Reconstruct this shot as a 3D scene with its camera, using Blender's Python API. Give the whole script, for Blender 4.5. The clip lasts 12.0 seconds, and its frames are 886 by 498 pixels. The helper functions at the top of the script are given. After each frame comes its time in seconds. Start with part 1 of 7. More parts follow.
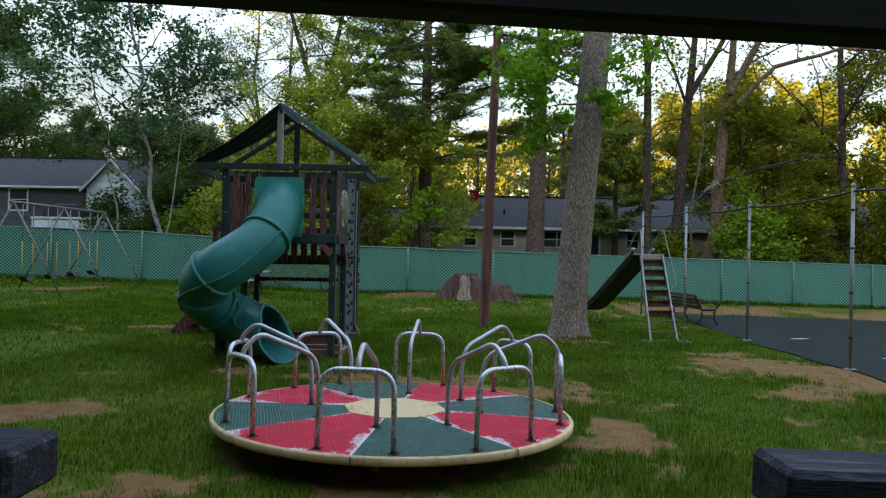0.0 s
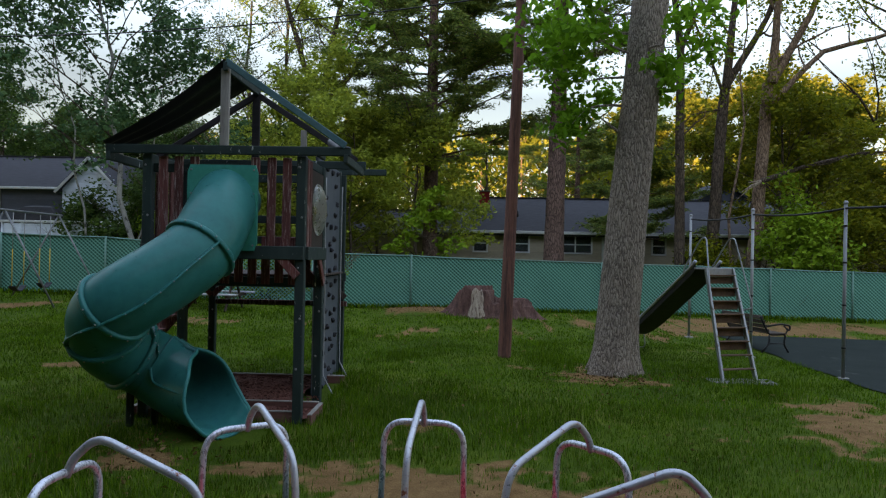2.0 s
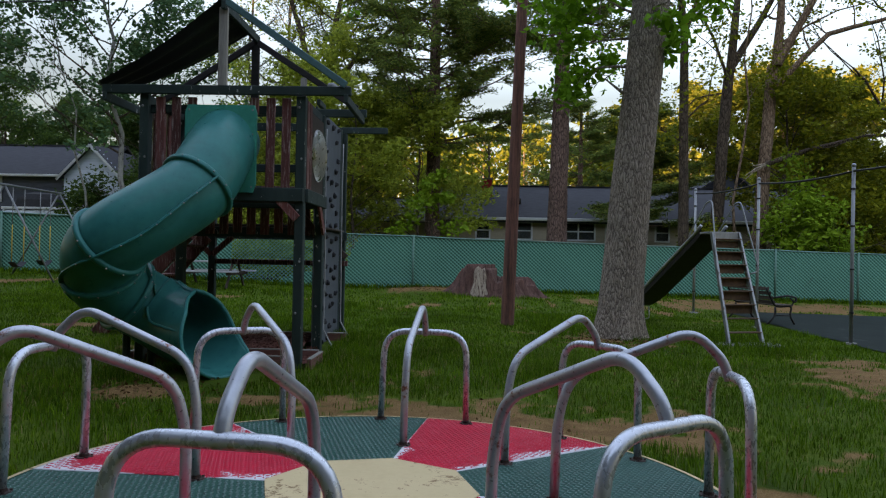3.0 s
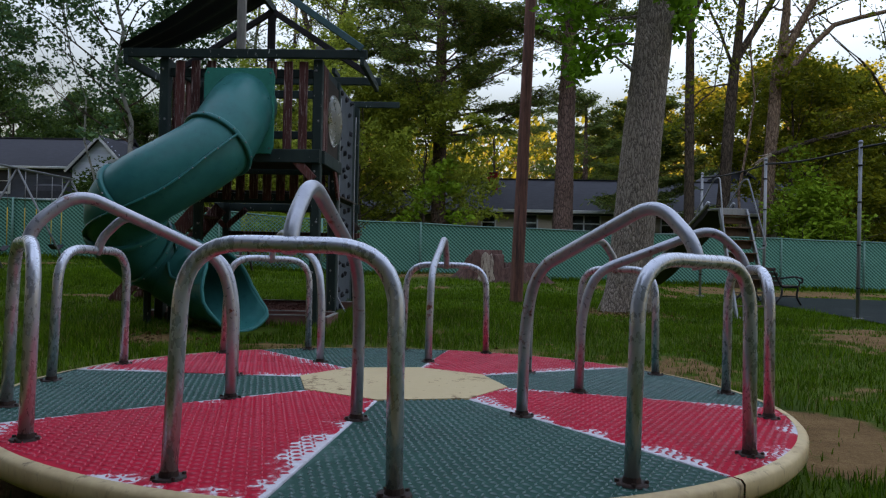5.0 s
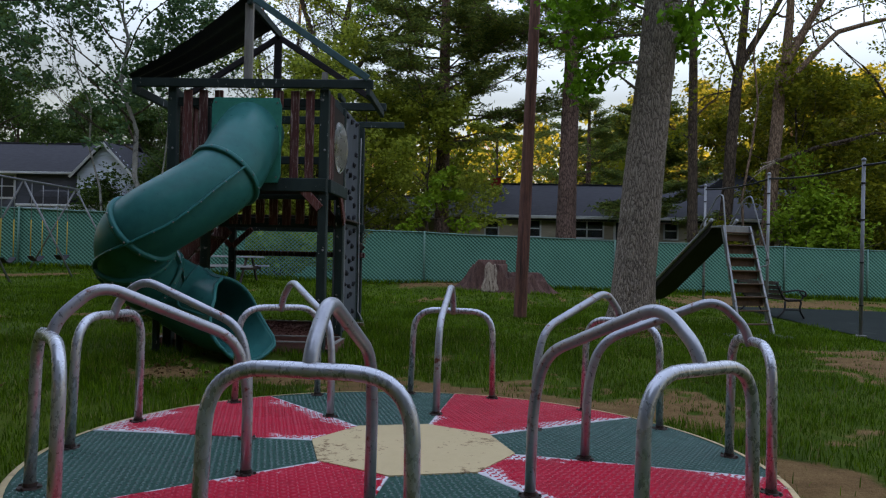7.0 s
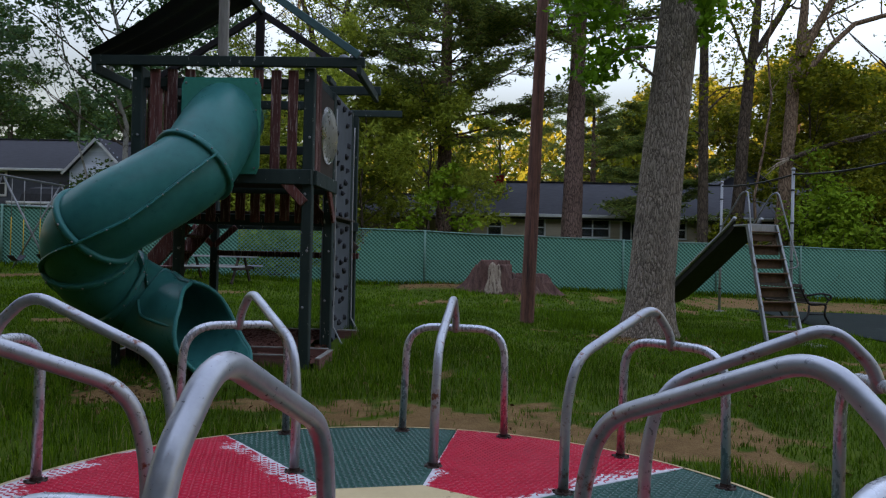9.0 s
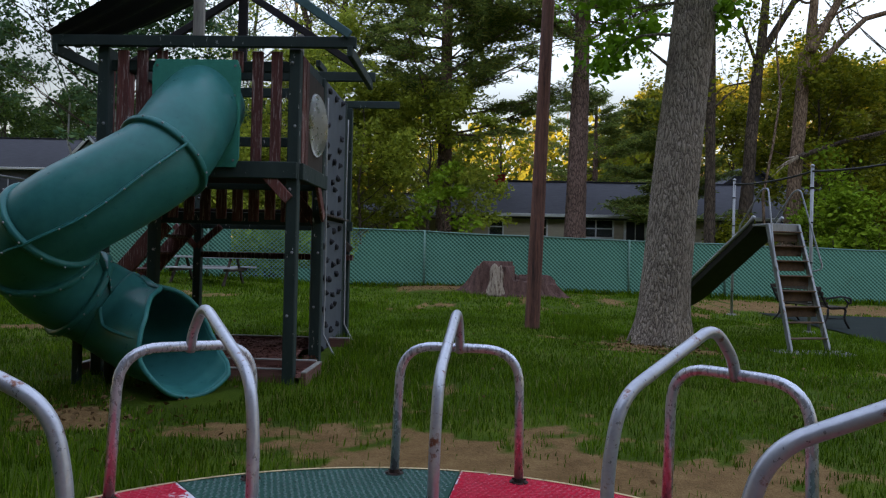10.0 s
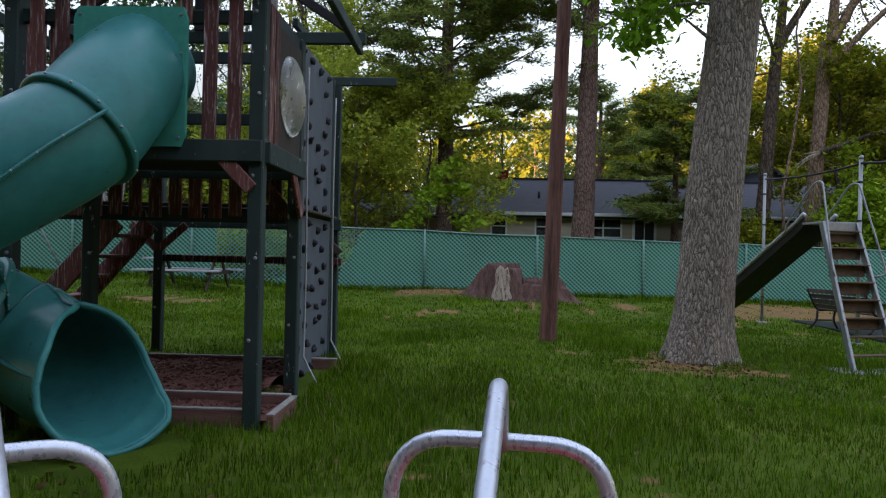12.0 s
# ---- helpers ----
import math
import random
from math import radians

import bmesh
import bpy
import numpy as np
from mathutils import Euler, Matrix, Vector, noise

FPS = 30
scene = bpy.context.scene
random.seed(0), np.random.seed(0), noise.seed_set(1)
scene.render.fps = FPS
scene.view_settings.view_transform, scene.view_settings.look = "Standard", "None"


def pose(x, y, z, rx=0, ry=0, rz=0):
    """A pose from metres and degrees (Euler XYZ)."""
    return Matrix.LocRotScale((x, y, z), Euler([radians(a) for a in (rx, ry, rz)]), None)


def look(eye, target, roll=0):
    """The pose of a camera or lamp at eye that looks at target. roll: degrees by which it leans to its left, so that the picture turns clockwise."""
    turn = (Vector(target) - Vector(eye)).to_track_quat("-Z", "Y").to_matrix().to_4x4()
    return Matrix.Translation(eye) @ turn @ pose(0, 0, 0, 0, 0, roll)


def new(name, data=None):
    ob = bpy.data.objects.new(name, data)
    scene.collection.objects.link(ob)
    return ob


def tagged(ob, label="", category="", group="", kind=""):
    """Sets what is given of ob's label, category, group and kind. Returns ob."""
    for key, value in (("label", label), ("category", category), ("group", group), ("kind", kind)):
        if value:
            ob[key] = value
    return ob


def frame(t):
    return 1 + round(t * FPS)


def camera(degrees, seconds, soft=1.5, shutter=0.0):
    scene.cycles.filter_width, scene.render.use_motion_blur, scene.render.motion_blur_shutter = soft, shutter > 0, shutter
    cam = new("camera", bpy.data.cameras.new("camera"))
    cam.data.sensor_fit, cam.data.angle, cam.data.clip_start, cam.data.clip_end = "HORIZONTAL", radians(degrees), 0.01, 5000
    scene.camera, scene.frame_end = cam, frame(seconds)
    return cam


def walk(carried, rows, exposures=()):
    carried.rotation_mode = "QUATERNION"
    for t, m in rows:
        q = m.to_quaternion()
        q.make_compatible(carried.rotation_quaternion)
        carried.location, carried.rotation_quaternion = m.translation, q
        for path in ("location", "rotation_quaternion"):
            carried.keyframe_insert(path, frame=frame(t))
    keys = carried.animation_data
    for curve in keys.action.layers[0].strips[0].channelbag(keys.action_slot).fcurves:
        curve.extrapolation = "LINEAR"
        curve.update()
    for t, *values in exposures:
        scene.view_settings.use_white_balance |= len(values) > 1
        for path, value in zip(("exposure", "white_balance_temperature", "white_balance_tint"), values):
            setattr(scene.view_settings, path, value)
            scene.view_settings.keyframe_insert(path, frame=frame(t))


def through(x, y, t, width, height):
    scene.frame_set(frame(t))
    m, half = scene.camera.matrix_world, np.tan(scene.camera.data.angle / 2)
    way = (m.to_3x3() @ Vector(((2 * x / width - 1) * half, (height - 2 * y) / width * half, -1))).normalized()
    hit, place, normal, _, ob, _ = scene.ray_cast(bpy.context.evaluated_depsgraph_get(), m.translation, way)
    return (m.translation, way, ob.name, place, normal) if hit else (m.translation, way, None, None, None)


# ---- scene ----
cam = camera(65.5, 12.0, soft=1.2)
PATH = [
    (0, (0.105, 0.311, 1.611), (0.064, 2.311, 1.623), 1.1),
    (0.5, (0.03, 1.039, 1.727), (-0.016, 3.038, 1.738), 1.1),
    (1, (-0.038, 1.876, 1.804), (-0.087, 3.875, 1.814), 1.1),
    (1.5, (-0.059, 2.819, 1.862), (-0.113, 4.818, 1.877), 1.1),
    (2, (-0.054, 3.388, 1.795), (-0.111, 5.387, 1.814), 1.1),
    (2.5, (-0.044, 3.494, 1.531), (-0.104, 5.493, 1.549), 1.1),
    (3, (-0.044, 3.526, 1.209), (-0.108, 5.525, 1.227), 1.1),
    (3.2, (-0.047, 3.545, 1.089), (-0.113, 5.544, 1.107), 1.05),
    (4.8, (-0.136, 3.424, 0.77), (-0.207, 5.423, 0.795), 1.2),
    (5, (-0.141, 3.402, 0.792), (-0.215, 5.4, 0.812), 1.2),
    (5.5, (-0.163, 3.358, 0.799), (-0.239, 5.357, 0.819), 1.2),
    (6, (-0.176, 3.338, 0.812), (-0.254, 5.337, 0.832), 1.2),
    (6.5, (-0.177, 3.333, 1.074), (-0.257, 5.331, 1.092), 1.2),
    (7, (-0.171, 3.335, 1.092), (-0.253, 5.334, 1.109), 1.2),
    (7.2, (-0.175, 3.373, 1.091), (-0.257, 5.371, 1.107), 1.2),
    (9, (-0.198, 4.195, 1.116), (-0.285, 6.193, 1.13), 1.3),
    (9.5, (-0.21, 4.511, 1.119), (-0.297, 6.509, 1.134), 1.3),
    (10, (-0.231, 4.841, 1.13), (-0.318, 6.839, 1.145), 1.3),
    (10.5, (-0.255, 5.177, 1.137), (-0.342, 7.175, 1.153), 1.25),
    (11, (-0.276, 5.51, 1.144), (-0.363, 7.508, 1.161), 1.3),
    (11.5, (-0.309, 5.837, 1.155), (-0.395, 7.835, 1.171), 1.3),
    (12, (-0.353, 6.152, 1.169), (-0.437, 8.15, 1.183), 1.3),
]
walk(cam, [(t, look(eye, target, roll)) for t, eye, target, roll in PATH], [(0, 3.28, 9200, 24), (0.5, 3.14, 9200, 25), (1.5, 3.02, 9200, 26), (3, 2.95, 9200, 28), (6, 2.76, 9100, 32), (9, 2.83, 9100, 32), (12, 3.28, 9200, 32)])

# ---- light: a low evening sun behind added unseen trees, and the open sky ----
SUN_ELEVATION, SUN_AZIMUTH = radians(5), radians(200)
sky_world = bpy.data.worlds.new("evening_sky")
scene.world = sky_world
sky_world.use_nodes = True
_n = sky_world.node_tree.nodes
_sky = _n.new("ShaderNodeTexSky")
_sky.sky_type, _sky.sun_disc = "NISHITA", False
_sky.sun_elevation, _sky.sun_rotation = SUN_ELEVATION, SUN_AZIMUTH
_sky.air_density, _sky.dust_density, _sky.ozone_density = 0.9, 0.1, 1.2
_sky.altitude = 1200
# added sky gain: dimmer at the horizon, brighter overhead to light the lawn
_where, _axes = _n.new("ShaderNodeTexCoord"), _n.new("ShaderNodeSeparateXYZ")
_sky_gain, _gain = _n.new("ShaderNodeMapRange"), _n.new("ShaderNodeVectorMath")
_sky_gain.inputs["From Min"].default_value, _sky_gain.inputs["From Max"].default_value = 0.22, 0.95
_sky_gain.inputs["To Min"].default_value, _sky_gain.inputs["To Max"].default_value = 0.25, 2.95
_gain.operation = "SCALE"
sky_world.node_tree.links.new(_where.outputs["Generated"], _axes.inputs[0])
sky_world.node_tree.links.new(_axes.outputs["Z"], _sky_gain.inputs["Value"])
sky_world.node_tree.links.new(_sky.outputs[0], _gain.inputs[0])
sky_world.node_tree.links.new(_sky_gain.outputs[0], _gain.inputs["Scale"])
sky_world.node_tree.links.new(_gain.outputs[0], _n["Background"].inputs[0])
_n["Background"].inputs[1].default_value = 0.15
sun_lamp = bpy.data.lights.new("sun", "SUN")
sun_lamp.energy, sun_lamp.angle, sun_lamp.color = 2.4, radians(0.6), (1.0, 0.86, 0.62)
sun = new("sun", sun_lamp)
_d = Vector((math.sin(SUN_AZIMUTH) * math.cos(SUN_ELEVATION), math.cos(SUN_AZIMUTH) * math.cos(SUN_ELEVATION), math.sin(SUN_ELEVATION)))
sun.matrix_world = look(_d * 50, (0, 0, 0))

# ---- tools ----
rng = np.random.default_rng(7)
WORLD = {}


def thing(name, place, label, category, group="", kind="", m=None):
    """An Empty at a thing's base, to carry its parts."""
    ob = new(name)
    ob.empty_display_size = 0.2
    m = m or Matrix.Translation(place)
    ob.matrix_basis = m
    WORLD[ob] = m
    return tagged(ob, label, category, group, kind)


def finish(ob, parent, local):
    if parent is not None:
        ob.parent = parent
        if not local:
            ob.matrix_parent_inverse = WORLD[parent].inverted()
        WORLD[ob] = WORLD[parent] if local else Matrix.Identity(4)
    else:
        WORLD[ob] = Matrix.Identity(4)
    return ob


def part(name, shape, material, parent=None, label="", local=False, smooth=False):
    """One mesh object, from a bmesh, a mesh, or (verts, faces), in the world's or its parent's axes."""
    if isinstance(shape, bmesh.types.BMesh):
        me = bpy.data.meshes.new(name)
        bmesh.ops.recalc_face_normals(shape, faces=shape.faces)
        shape.to_mesh(me)
        shape.free()
    elif isinstance(shape, bpy.types.Mesh):
        me = shape
    else:
        me = bpy.data.meshes.new(name)
        me.from_pydata([tuple(v) for v in shape[0]], [], [tuple(f) for f in shape[1]])
        me.update()
    if material is not None and not me.materials:
        me.materials.append(material)
    if smooth:
        me.polygons.foreach_set("use_smooth", [True] * len(me.polygons))
    ob = finish(new(name, me), parent, local)
    if label:
        ob["label"] = label
    return ob


def big_mesh(name, verts, quads=None, tris=None, smooth=False):
    """A mesh from arrays, quickly."""
    me = bpy.data.meshes.new(name)
    verts = np.asarray(verts, np.float32).reshape(-1, 3)
    loops, starts, n = [], [], 0
    for faces, k in ((quads, 4), (tris, 3)):
        if faces is not None and len(faces):
            faces = np.asarray(faces, np.int32).reshape(-1, k)
            loops.append(faces.ravel())
            starts.append(n + k * np.arange(len(faces), dtype=np.int32))
            n += faces.size
    loops, starts = np.concatenate(loops), np.concatenate(starts)
    me.vertices.add(len(verts))
    me.vertices.foreach_set("co", verts.ravel())
    me.loops.add(len(loops))
    me.loops.foreach_set("vertex_index", loops)
    me.polygons.add(len(starts))
    me.polygons.foreach_set("loop_start", starts)
    me.update(calc_edges=True)
    me.validate()
    if smooth:
        me.polygons.foreach_set("use_smooth", [True] * len(me.polygons))
    return me


def box(x0, x1, y0, y1, z0, z1, bevel=0.006, bm=None):
    bm = bm or bmesh.new()
    m = Matrix.LocRotScale(((x0 + x1) / 2, (y0 + y1) / 2, (z0 + z1) / 2), None, (abs(x1 - x0), abs(y1 - y0), abs(z1 - z0)))
    made = bmesh.ops.create_cube(bm, size=1, matrix=m)
    if bevel:
        edges = list({e for v in made["verts"] for e in v.link_edges})
        bmesh.ops.bevel(bm, geom=edges, offset=bevel, segments=1, affect="EDGES")
    return bm


def bar(p, q, w, h, bevel=0.005, bm=None, up=(0, 0, 1)):
    """A squared timber from p to q: w across, h along up."""
    bm = bm or bmesh.new()
    p, q = Vector(p), Vector(q)
    a = (q - p).normalized()
    side = a.cross(Vector(up)).normalized()
    if side.length < 0.1:
        side = a.cross(Vector((0, 1, 0))).normalized()
    top = side.cross(a)
    m = Matrix((( *side * 1,), (*a,), (*top,))).transposed().to_4x4()
    m.translation = (p + q) / 2
    made = bmesh.ops.create_cube(bm, size=1, matrix=m @ Matrix.Diagonal((w, (q - p).length, h, 1)))
    if bevel:
        edges = list({e for v in made["verts"] for e in v.link_edges})
        bmesh.ops.bevel(bm, geom=edges, offset=bevel, segments=1, affect="EDGES")
    return bm


def rounded(points, radius, steps=6):
    """A polyline with its corners rounded off."""
    pts = [Vector(p) for p in points]
    out = [pts[0]]
    for a, b, c in zip(pts, pts[1:], pts[2:]):
        r = min(radius, (a - b).length * 0.48, (c - b).length * 0.48)
        p, q = b + (a - b).normalized() * r, b + (c - b).normalized() * r
        for i in range(steps + 1):
            t = i / steps
            out.append(p * (1 - t) ** 2 + b * 2 * t * (1 - t) + q * t ** 2)
    out.append(pts[-1])
    return out


def sweep(points, radii, sides=10, cap=True, wobble=0.0):
    """A round tube along points: (verts, quads, tris)."""
    pts = np.array([tuple(p) for p in points], float)
    n = len(pts)
    rad = np.full(n, radii, float) if np.isscalar(radii) else np.asarray(radii, float)
    tan = np.gradient(pts, axis=0)
    tan /= np.linalg.norm(tan, axis=1)[:, None] + 1e-9
    ref = np.array([0.0, 0, 1]) if abs(tan[0][2]) < 0.9 else np.array([1.0, 0, 0])
    u = ref - tan[0] * ref.dot(tan[0])
    ang = np.arange(sides) * 2 * np.pi / sides
    verts = []
    for i in range(n):
        u = u - tan[i] * u.dot(tan[i])
        u /= np.linalg.norm(u) + 1e-9
        v = np.cross(tan[i], u)
        r = rad[i] * (1 + (wobble * rng.standard_normal(sides) if wobble else 0))
        verts.append(pts[i] + (np.cos(ang) * r)[:, None] * u + (np.sin(ang) * r)[:, None] * v)
    verts = np.concatenate(verts)
    i, j = np.meshgrid(np.arange(n - 1), np.arange(sides), indexing="ij")
    a = i * sides + j
    b = i * sides + (j + 1) % sides
    quads = np.stack([a, b, b + sides, a + sides], -1).reshape(-1, 4)
    tris = np.zeros((0, 3), int)
    if cap:
        verts = np.concatenate([verts, pts[:1], pts[-1:]])
        k = np.arange(sides)
        c0, c1 = n * sides, n * sides + 1
        tris = np.concatenate([np.stack([k * 0 + c0, (k + 1) % sides, k], -1),
                               np.stack([k * 0 + c1, (n - 1) * sides + k, (n - 1) * sides + (k + 1) % sides], -1)])
    return verts, quads, tris


def merge(pieces):
    vs, qs, ts, n = [], [], [], 0
    for v, q, t in pieces:
        vs.append(v)
        qs.append(np.asarray(q, int).reshape(-1, 4) + n)
        ts.append(np.asarray(t, int).reshape(-1, 3) + n)
        n += len(v)
    return np.concatenate(vs), np.concatenate(qs), np.concatenate(ts)


def pipe(name, points, radius, material, parent=None, label="", local=False, sides=12):
    v, q, t = sweep(points, radius, sides)
    return part(name, big_mesh(name, v, q, t, smooth=True), material, parent, label, local)


def smooth01(a, b, x):
    t = np.clip((x - a) / (b - a), 0, 1)
    return t * t * (3 - 2 * t)


def wave_noise(x, y, s, seed=0):
    """A cheap smooth noise in the plan, about -1 to 1."""
    r = np.random.default_rng(100 + seed)
    out = 0
    for k in range(6):
        a, f, p = r.uniform(0, 6.28), s * r.uniform(0.6, 1.8), r.uniform(0, 6.28, 2)
        out = out + np.sin(f * (x * np.cos(a) + y * np.sin(a)) + p[0] + 1.3 * np.sin(0.7 * f * (x * np.sin(a) - y * np.cos(a)) + p[1]))
    return out / 3.2


def ground_z(x, y):
    """The lawn's height: it falls a little to the east and rises to the back fence and the swings."""
    x, y = np.asarray(x, float), np.asarray(y, float)
    z = -0.017 * np.clip(x, -30, 30) + 0.13 * smooth01(16, 25, y) + 0.16 * smooth01(-4.5, -9.5, x) * smooth01(10, 16, y) + 0.14 * np.exp(-((x + 0.7) / 1.5) ** 2 - ((y - 23.5) / 0.6) ** 2)
    return z + 0.012 * wave_noise(x, y, 1.1, 3)


def bare(x, y):
    """How worn the lawn is, 0 to 1, by the places where feet have gone."""
    x, y = np.asarray(x, float), np.asarray(y, float)
    n = 0.5 * wave_noise(x, y, 2.2, 1) + 0.45 * wave_noise(x, y, 6.5, 2) + 0.35 * wave_noise(x, y, 15.0, 12)

    def spot(cx, cy, rx, ry, turn=0.0):
        c, s = math.cos(turn), math.sin(turn)
        u, v = ((x - cx) * c + (y - cy) * s) / rx, (-(x - cx) * s + (y - cy) * c) / ry
        return 1.25 - np.hypot(u, v)
    m = spot(-0.4, 6.35, 1.55, 1.55)
    for cx, cy, rx, ry, turn in ((5.5, 10.7, 1.9, 1.75, 0.0), (4.6, 11.2, 1.1, 0.9, -0.3), (1.65, 6.7, 0.30, 1.3, 0.2), (0.3, 8.5, 1.7, 0.75, 0.0), (-2.75, 9.1, 0.45, 0.35, 0.2), (-3.7, 6.6, 0.65, 0.4, 0.4),
                                 (2.2, 14.1, 0.9, 0.7, 0), (-0.8, 23.2, 2.6, 0.9, 0.1),
                                 (-5.6, 13.3, 0.5, 0.3, 0), (-6.2, 19.0, 1.2, 0.4, 0.2), (-2.0, 4.2, 1.0, 0.8, 0), (9.5, 22.6, 7.0, 2.4, 0.06), (-1.8, 8.9, 0.4, 0.3, 0.2), (-11, 19.5, 1.0, 0.7, 0)):
        m = np.maximum(m, spot(cx, cy, rx, ry, turn))
    m = np.maximum(m, -0.42 + 0.42 * wave_noise(x, y, 1.25, 21))
    return np.clip(0.5 + 2.0 * (m + 0.85 * n - 0.38), 0, 1)

# ---- materials ----
def node_tree(name):
    m = bpy.data.materials.new(name)
    m.use_nodes = True
    t = m.node_tree
    return m, t, t.nodes["Principled BSDF"]


def add(t, kind, **values):
    n = t.nodes.new(kind)
    for k, v in values.items():
        n.inputs[k.replace("_", " ")].default_value = v
    return n


def place_of(t, scale=(1, 1, 1)):
    g = t.nodes.new("ShaderNodeNewGeometry")
    mp = add(t, "ShaderNodeMapping", Scale=scale)
    t.links.new(g.outputs["Position"], mp.inputs["Vector"])
    return mp.outputs[0]


def ramp(t, fac, stops):
    r = t.nodes.new("ShaderNodeValToRGB")
    e = r.color_ramp.elements
    while len(e) < len(stops):
        e.new(0.5)
    for el, (p, c) in zip(e, stops):
        el.position, el.color = p, (*c, 1) if len(c) == 3 else c
    t.links.new(fac, r.inputs[0])
    return r.outputs[0]


def mix(t, fac, a, b, how="MIX"):
    n = t.nodes.new("ShaderNodeMix")
    n.data_type, n.blend_type = "RGBA", how
    for sock, v in ((n.inputs[0], fac), (n.inputs[6], a), (n.inputs[7], b)):
        if isinstance(v, bpy.types.NodeSocket):
            t.links.new(v, sock)
        else:
            sock.default_value = v if not isinstance(v, tuple) or len(v) == 4 else (*v, 1)
    return n.outputs[2]


def math_node(t, op, a, b=0.0, clamp=False):
    n = t.nodes.new("ShaderNodeMath")
    n.operation, n.use_clamp = op, clamp
    for sock, v in zip(n.inputs, (a, b)):
        if isinstance(v, bpy.types.NodeSocket):
            t.links.new(v, sock)
        else:
            sock.default_value = v
    return n.outputs[0]


def noise_fac(t, scale, detail=4, rough=0.6, stretch=(1, 1, 1), distort=0.0):
    n = add(t, "ShaderNodeTexNoise", Scale=scale, Detail=detail, Roughness=rough, Distortion=distort)
    t.links.new(place_of(t, stretch), n.inputs["Vector"])
    return n.outputs[0]


def bump(t, b, height, strength=0.3, distance=0.01):
    n = add(t, "ShaderNodeBump", Strength=strength, Distance=distance)
    t.links.new(height, n.inputs["Height"])
    t.links.new(n.outputs[0], b.inputs["Normal"])


def surface(name, dark, light, scale=8.0, stretch=(1, 1, 1), rough=0.7, metal=0.0, relief=0.25, depth=0.004, wear=None, fine=6.0, each=0.12, gloss=0.25):
    """A painted or raw surface: two tones of grain, each piece a little different, worn where a second noise says so."""
    m, t, b = node_tree(name)
    f1 = noise_fac(t, scale, 5, 0.65, stretch)
    f2 = noise_fac(t, scale * fine, 4, 0.6, stretch)
    fac = math_node(t, "ADD", math_node(t, "MULTIPLY", f1, 0.6), math_node(t, "MULTIPLY", f2, 0.4))
    col = ramp(t, fac, [(0.32, dark), (0.68, light)])
    info = t.nodes.new("ShaderNodeObjectInfo")
    shade = math_node(t, "ADD", math_node(t, "MULTIPLY", info.outputs["Random"], 2 * each), 1 - each)
    hsv = t.nodes.new("ShaderNodeHueSaturation")
    t.links.new(shade, hsv.inputs["Value"])
    t.links.new(col, hsv.inputs["Color"])
    col = hsv.outputs[0]
    if wear:
        colour, wscale, low, high = wear
        w = ramp(t, noise_fac(t, wscale, 6, 0.7, stretch), [(low, (0, 0, 0)), (high, (1, 1, 1))])
        col = mix(t, w, col, colour)
    t.links.new(col, b.inputs["Base Color"])
    b.inputs["Metallic"].default_value = metal
    b.inputs["Specular IOR Level"].default_value = gloss
    r = ramp(t, f2, [(0.3, (rough - 0.1,) * 3), (0.7, (min(1, rough + 0.1),) * 3)])
    t.links.new(r, b.inputs["Roughness"])
    bump(t, b, fac, relief, depth)
    return m


def leaf_material(name, a, b_, c, gloss=0.5, through=0.4, patch=0.0):
    """Leaves: each leaf its own green, a little light shining through."""
    m, t, b = node_tree(name)
    g = t.nodes.new("ShaderNodeNewGeometry")
    col = ramp(t, g.outputs["Random Per Island"], [(0.0, a), (0.55, b_), (1.0, c)])
    big = noise_fac(t, 0.35, 3)
    hsv = t.nodes.new("ShaderNodeHueSaturation")
    value = math_node(t, "ADD", math_node(t, "MULTIPLY", big, 0.9), 0.55)
    if patch:
        small = noise_fac(t, 1.5, 4, 0.65)
        value = math_node(t, "MULTIPLY", value, math_node(t, "ADD", math_node(t, "MULTIPLY", small, 2 * patch), 1 - patch))
        col = mix(t, ramp(t, noise_fac(t, 2.3, 4, 0.7), [(0.58, (0, 0, 0)), (0.80, (0.4, 0.4, 0.4))]), col, (0.18, 0.19, 0.03))
    t.links.new(value, hsv.inputs["Value"])
    t.links.new(col, hsv.inputs["Color"])
    t.links.new(hsv.outputs[0], b.inputs["Base Color"])
    b.inputs["Roughness"].default_value = gloss
    b.inputs["Specular IOR Level"].default_value = 0.05
    tr = t.nodes.new("ShaderNodeBsdfTranslucent")
    t.links.new(hsv.outputs[0], tr.inputs[0])
    ms = t.nodes.new("ShaderNodeMixShader")
    ms.inputs[0].default_value = through
    t.links.new(b.outputs[0], ms.inputs[1])
    t.links.new(tr.outputs[0], ms.inputs[2])
    t.links.new(ms.outputs[0], t.nodes["Material Output"].inputs[0])
    return m


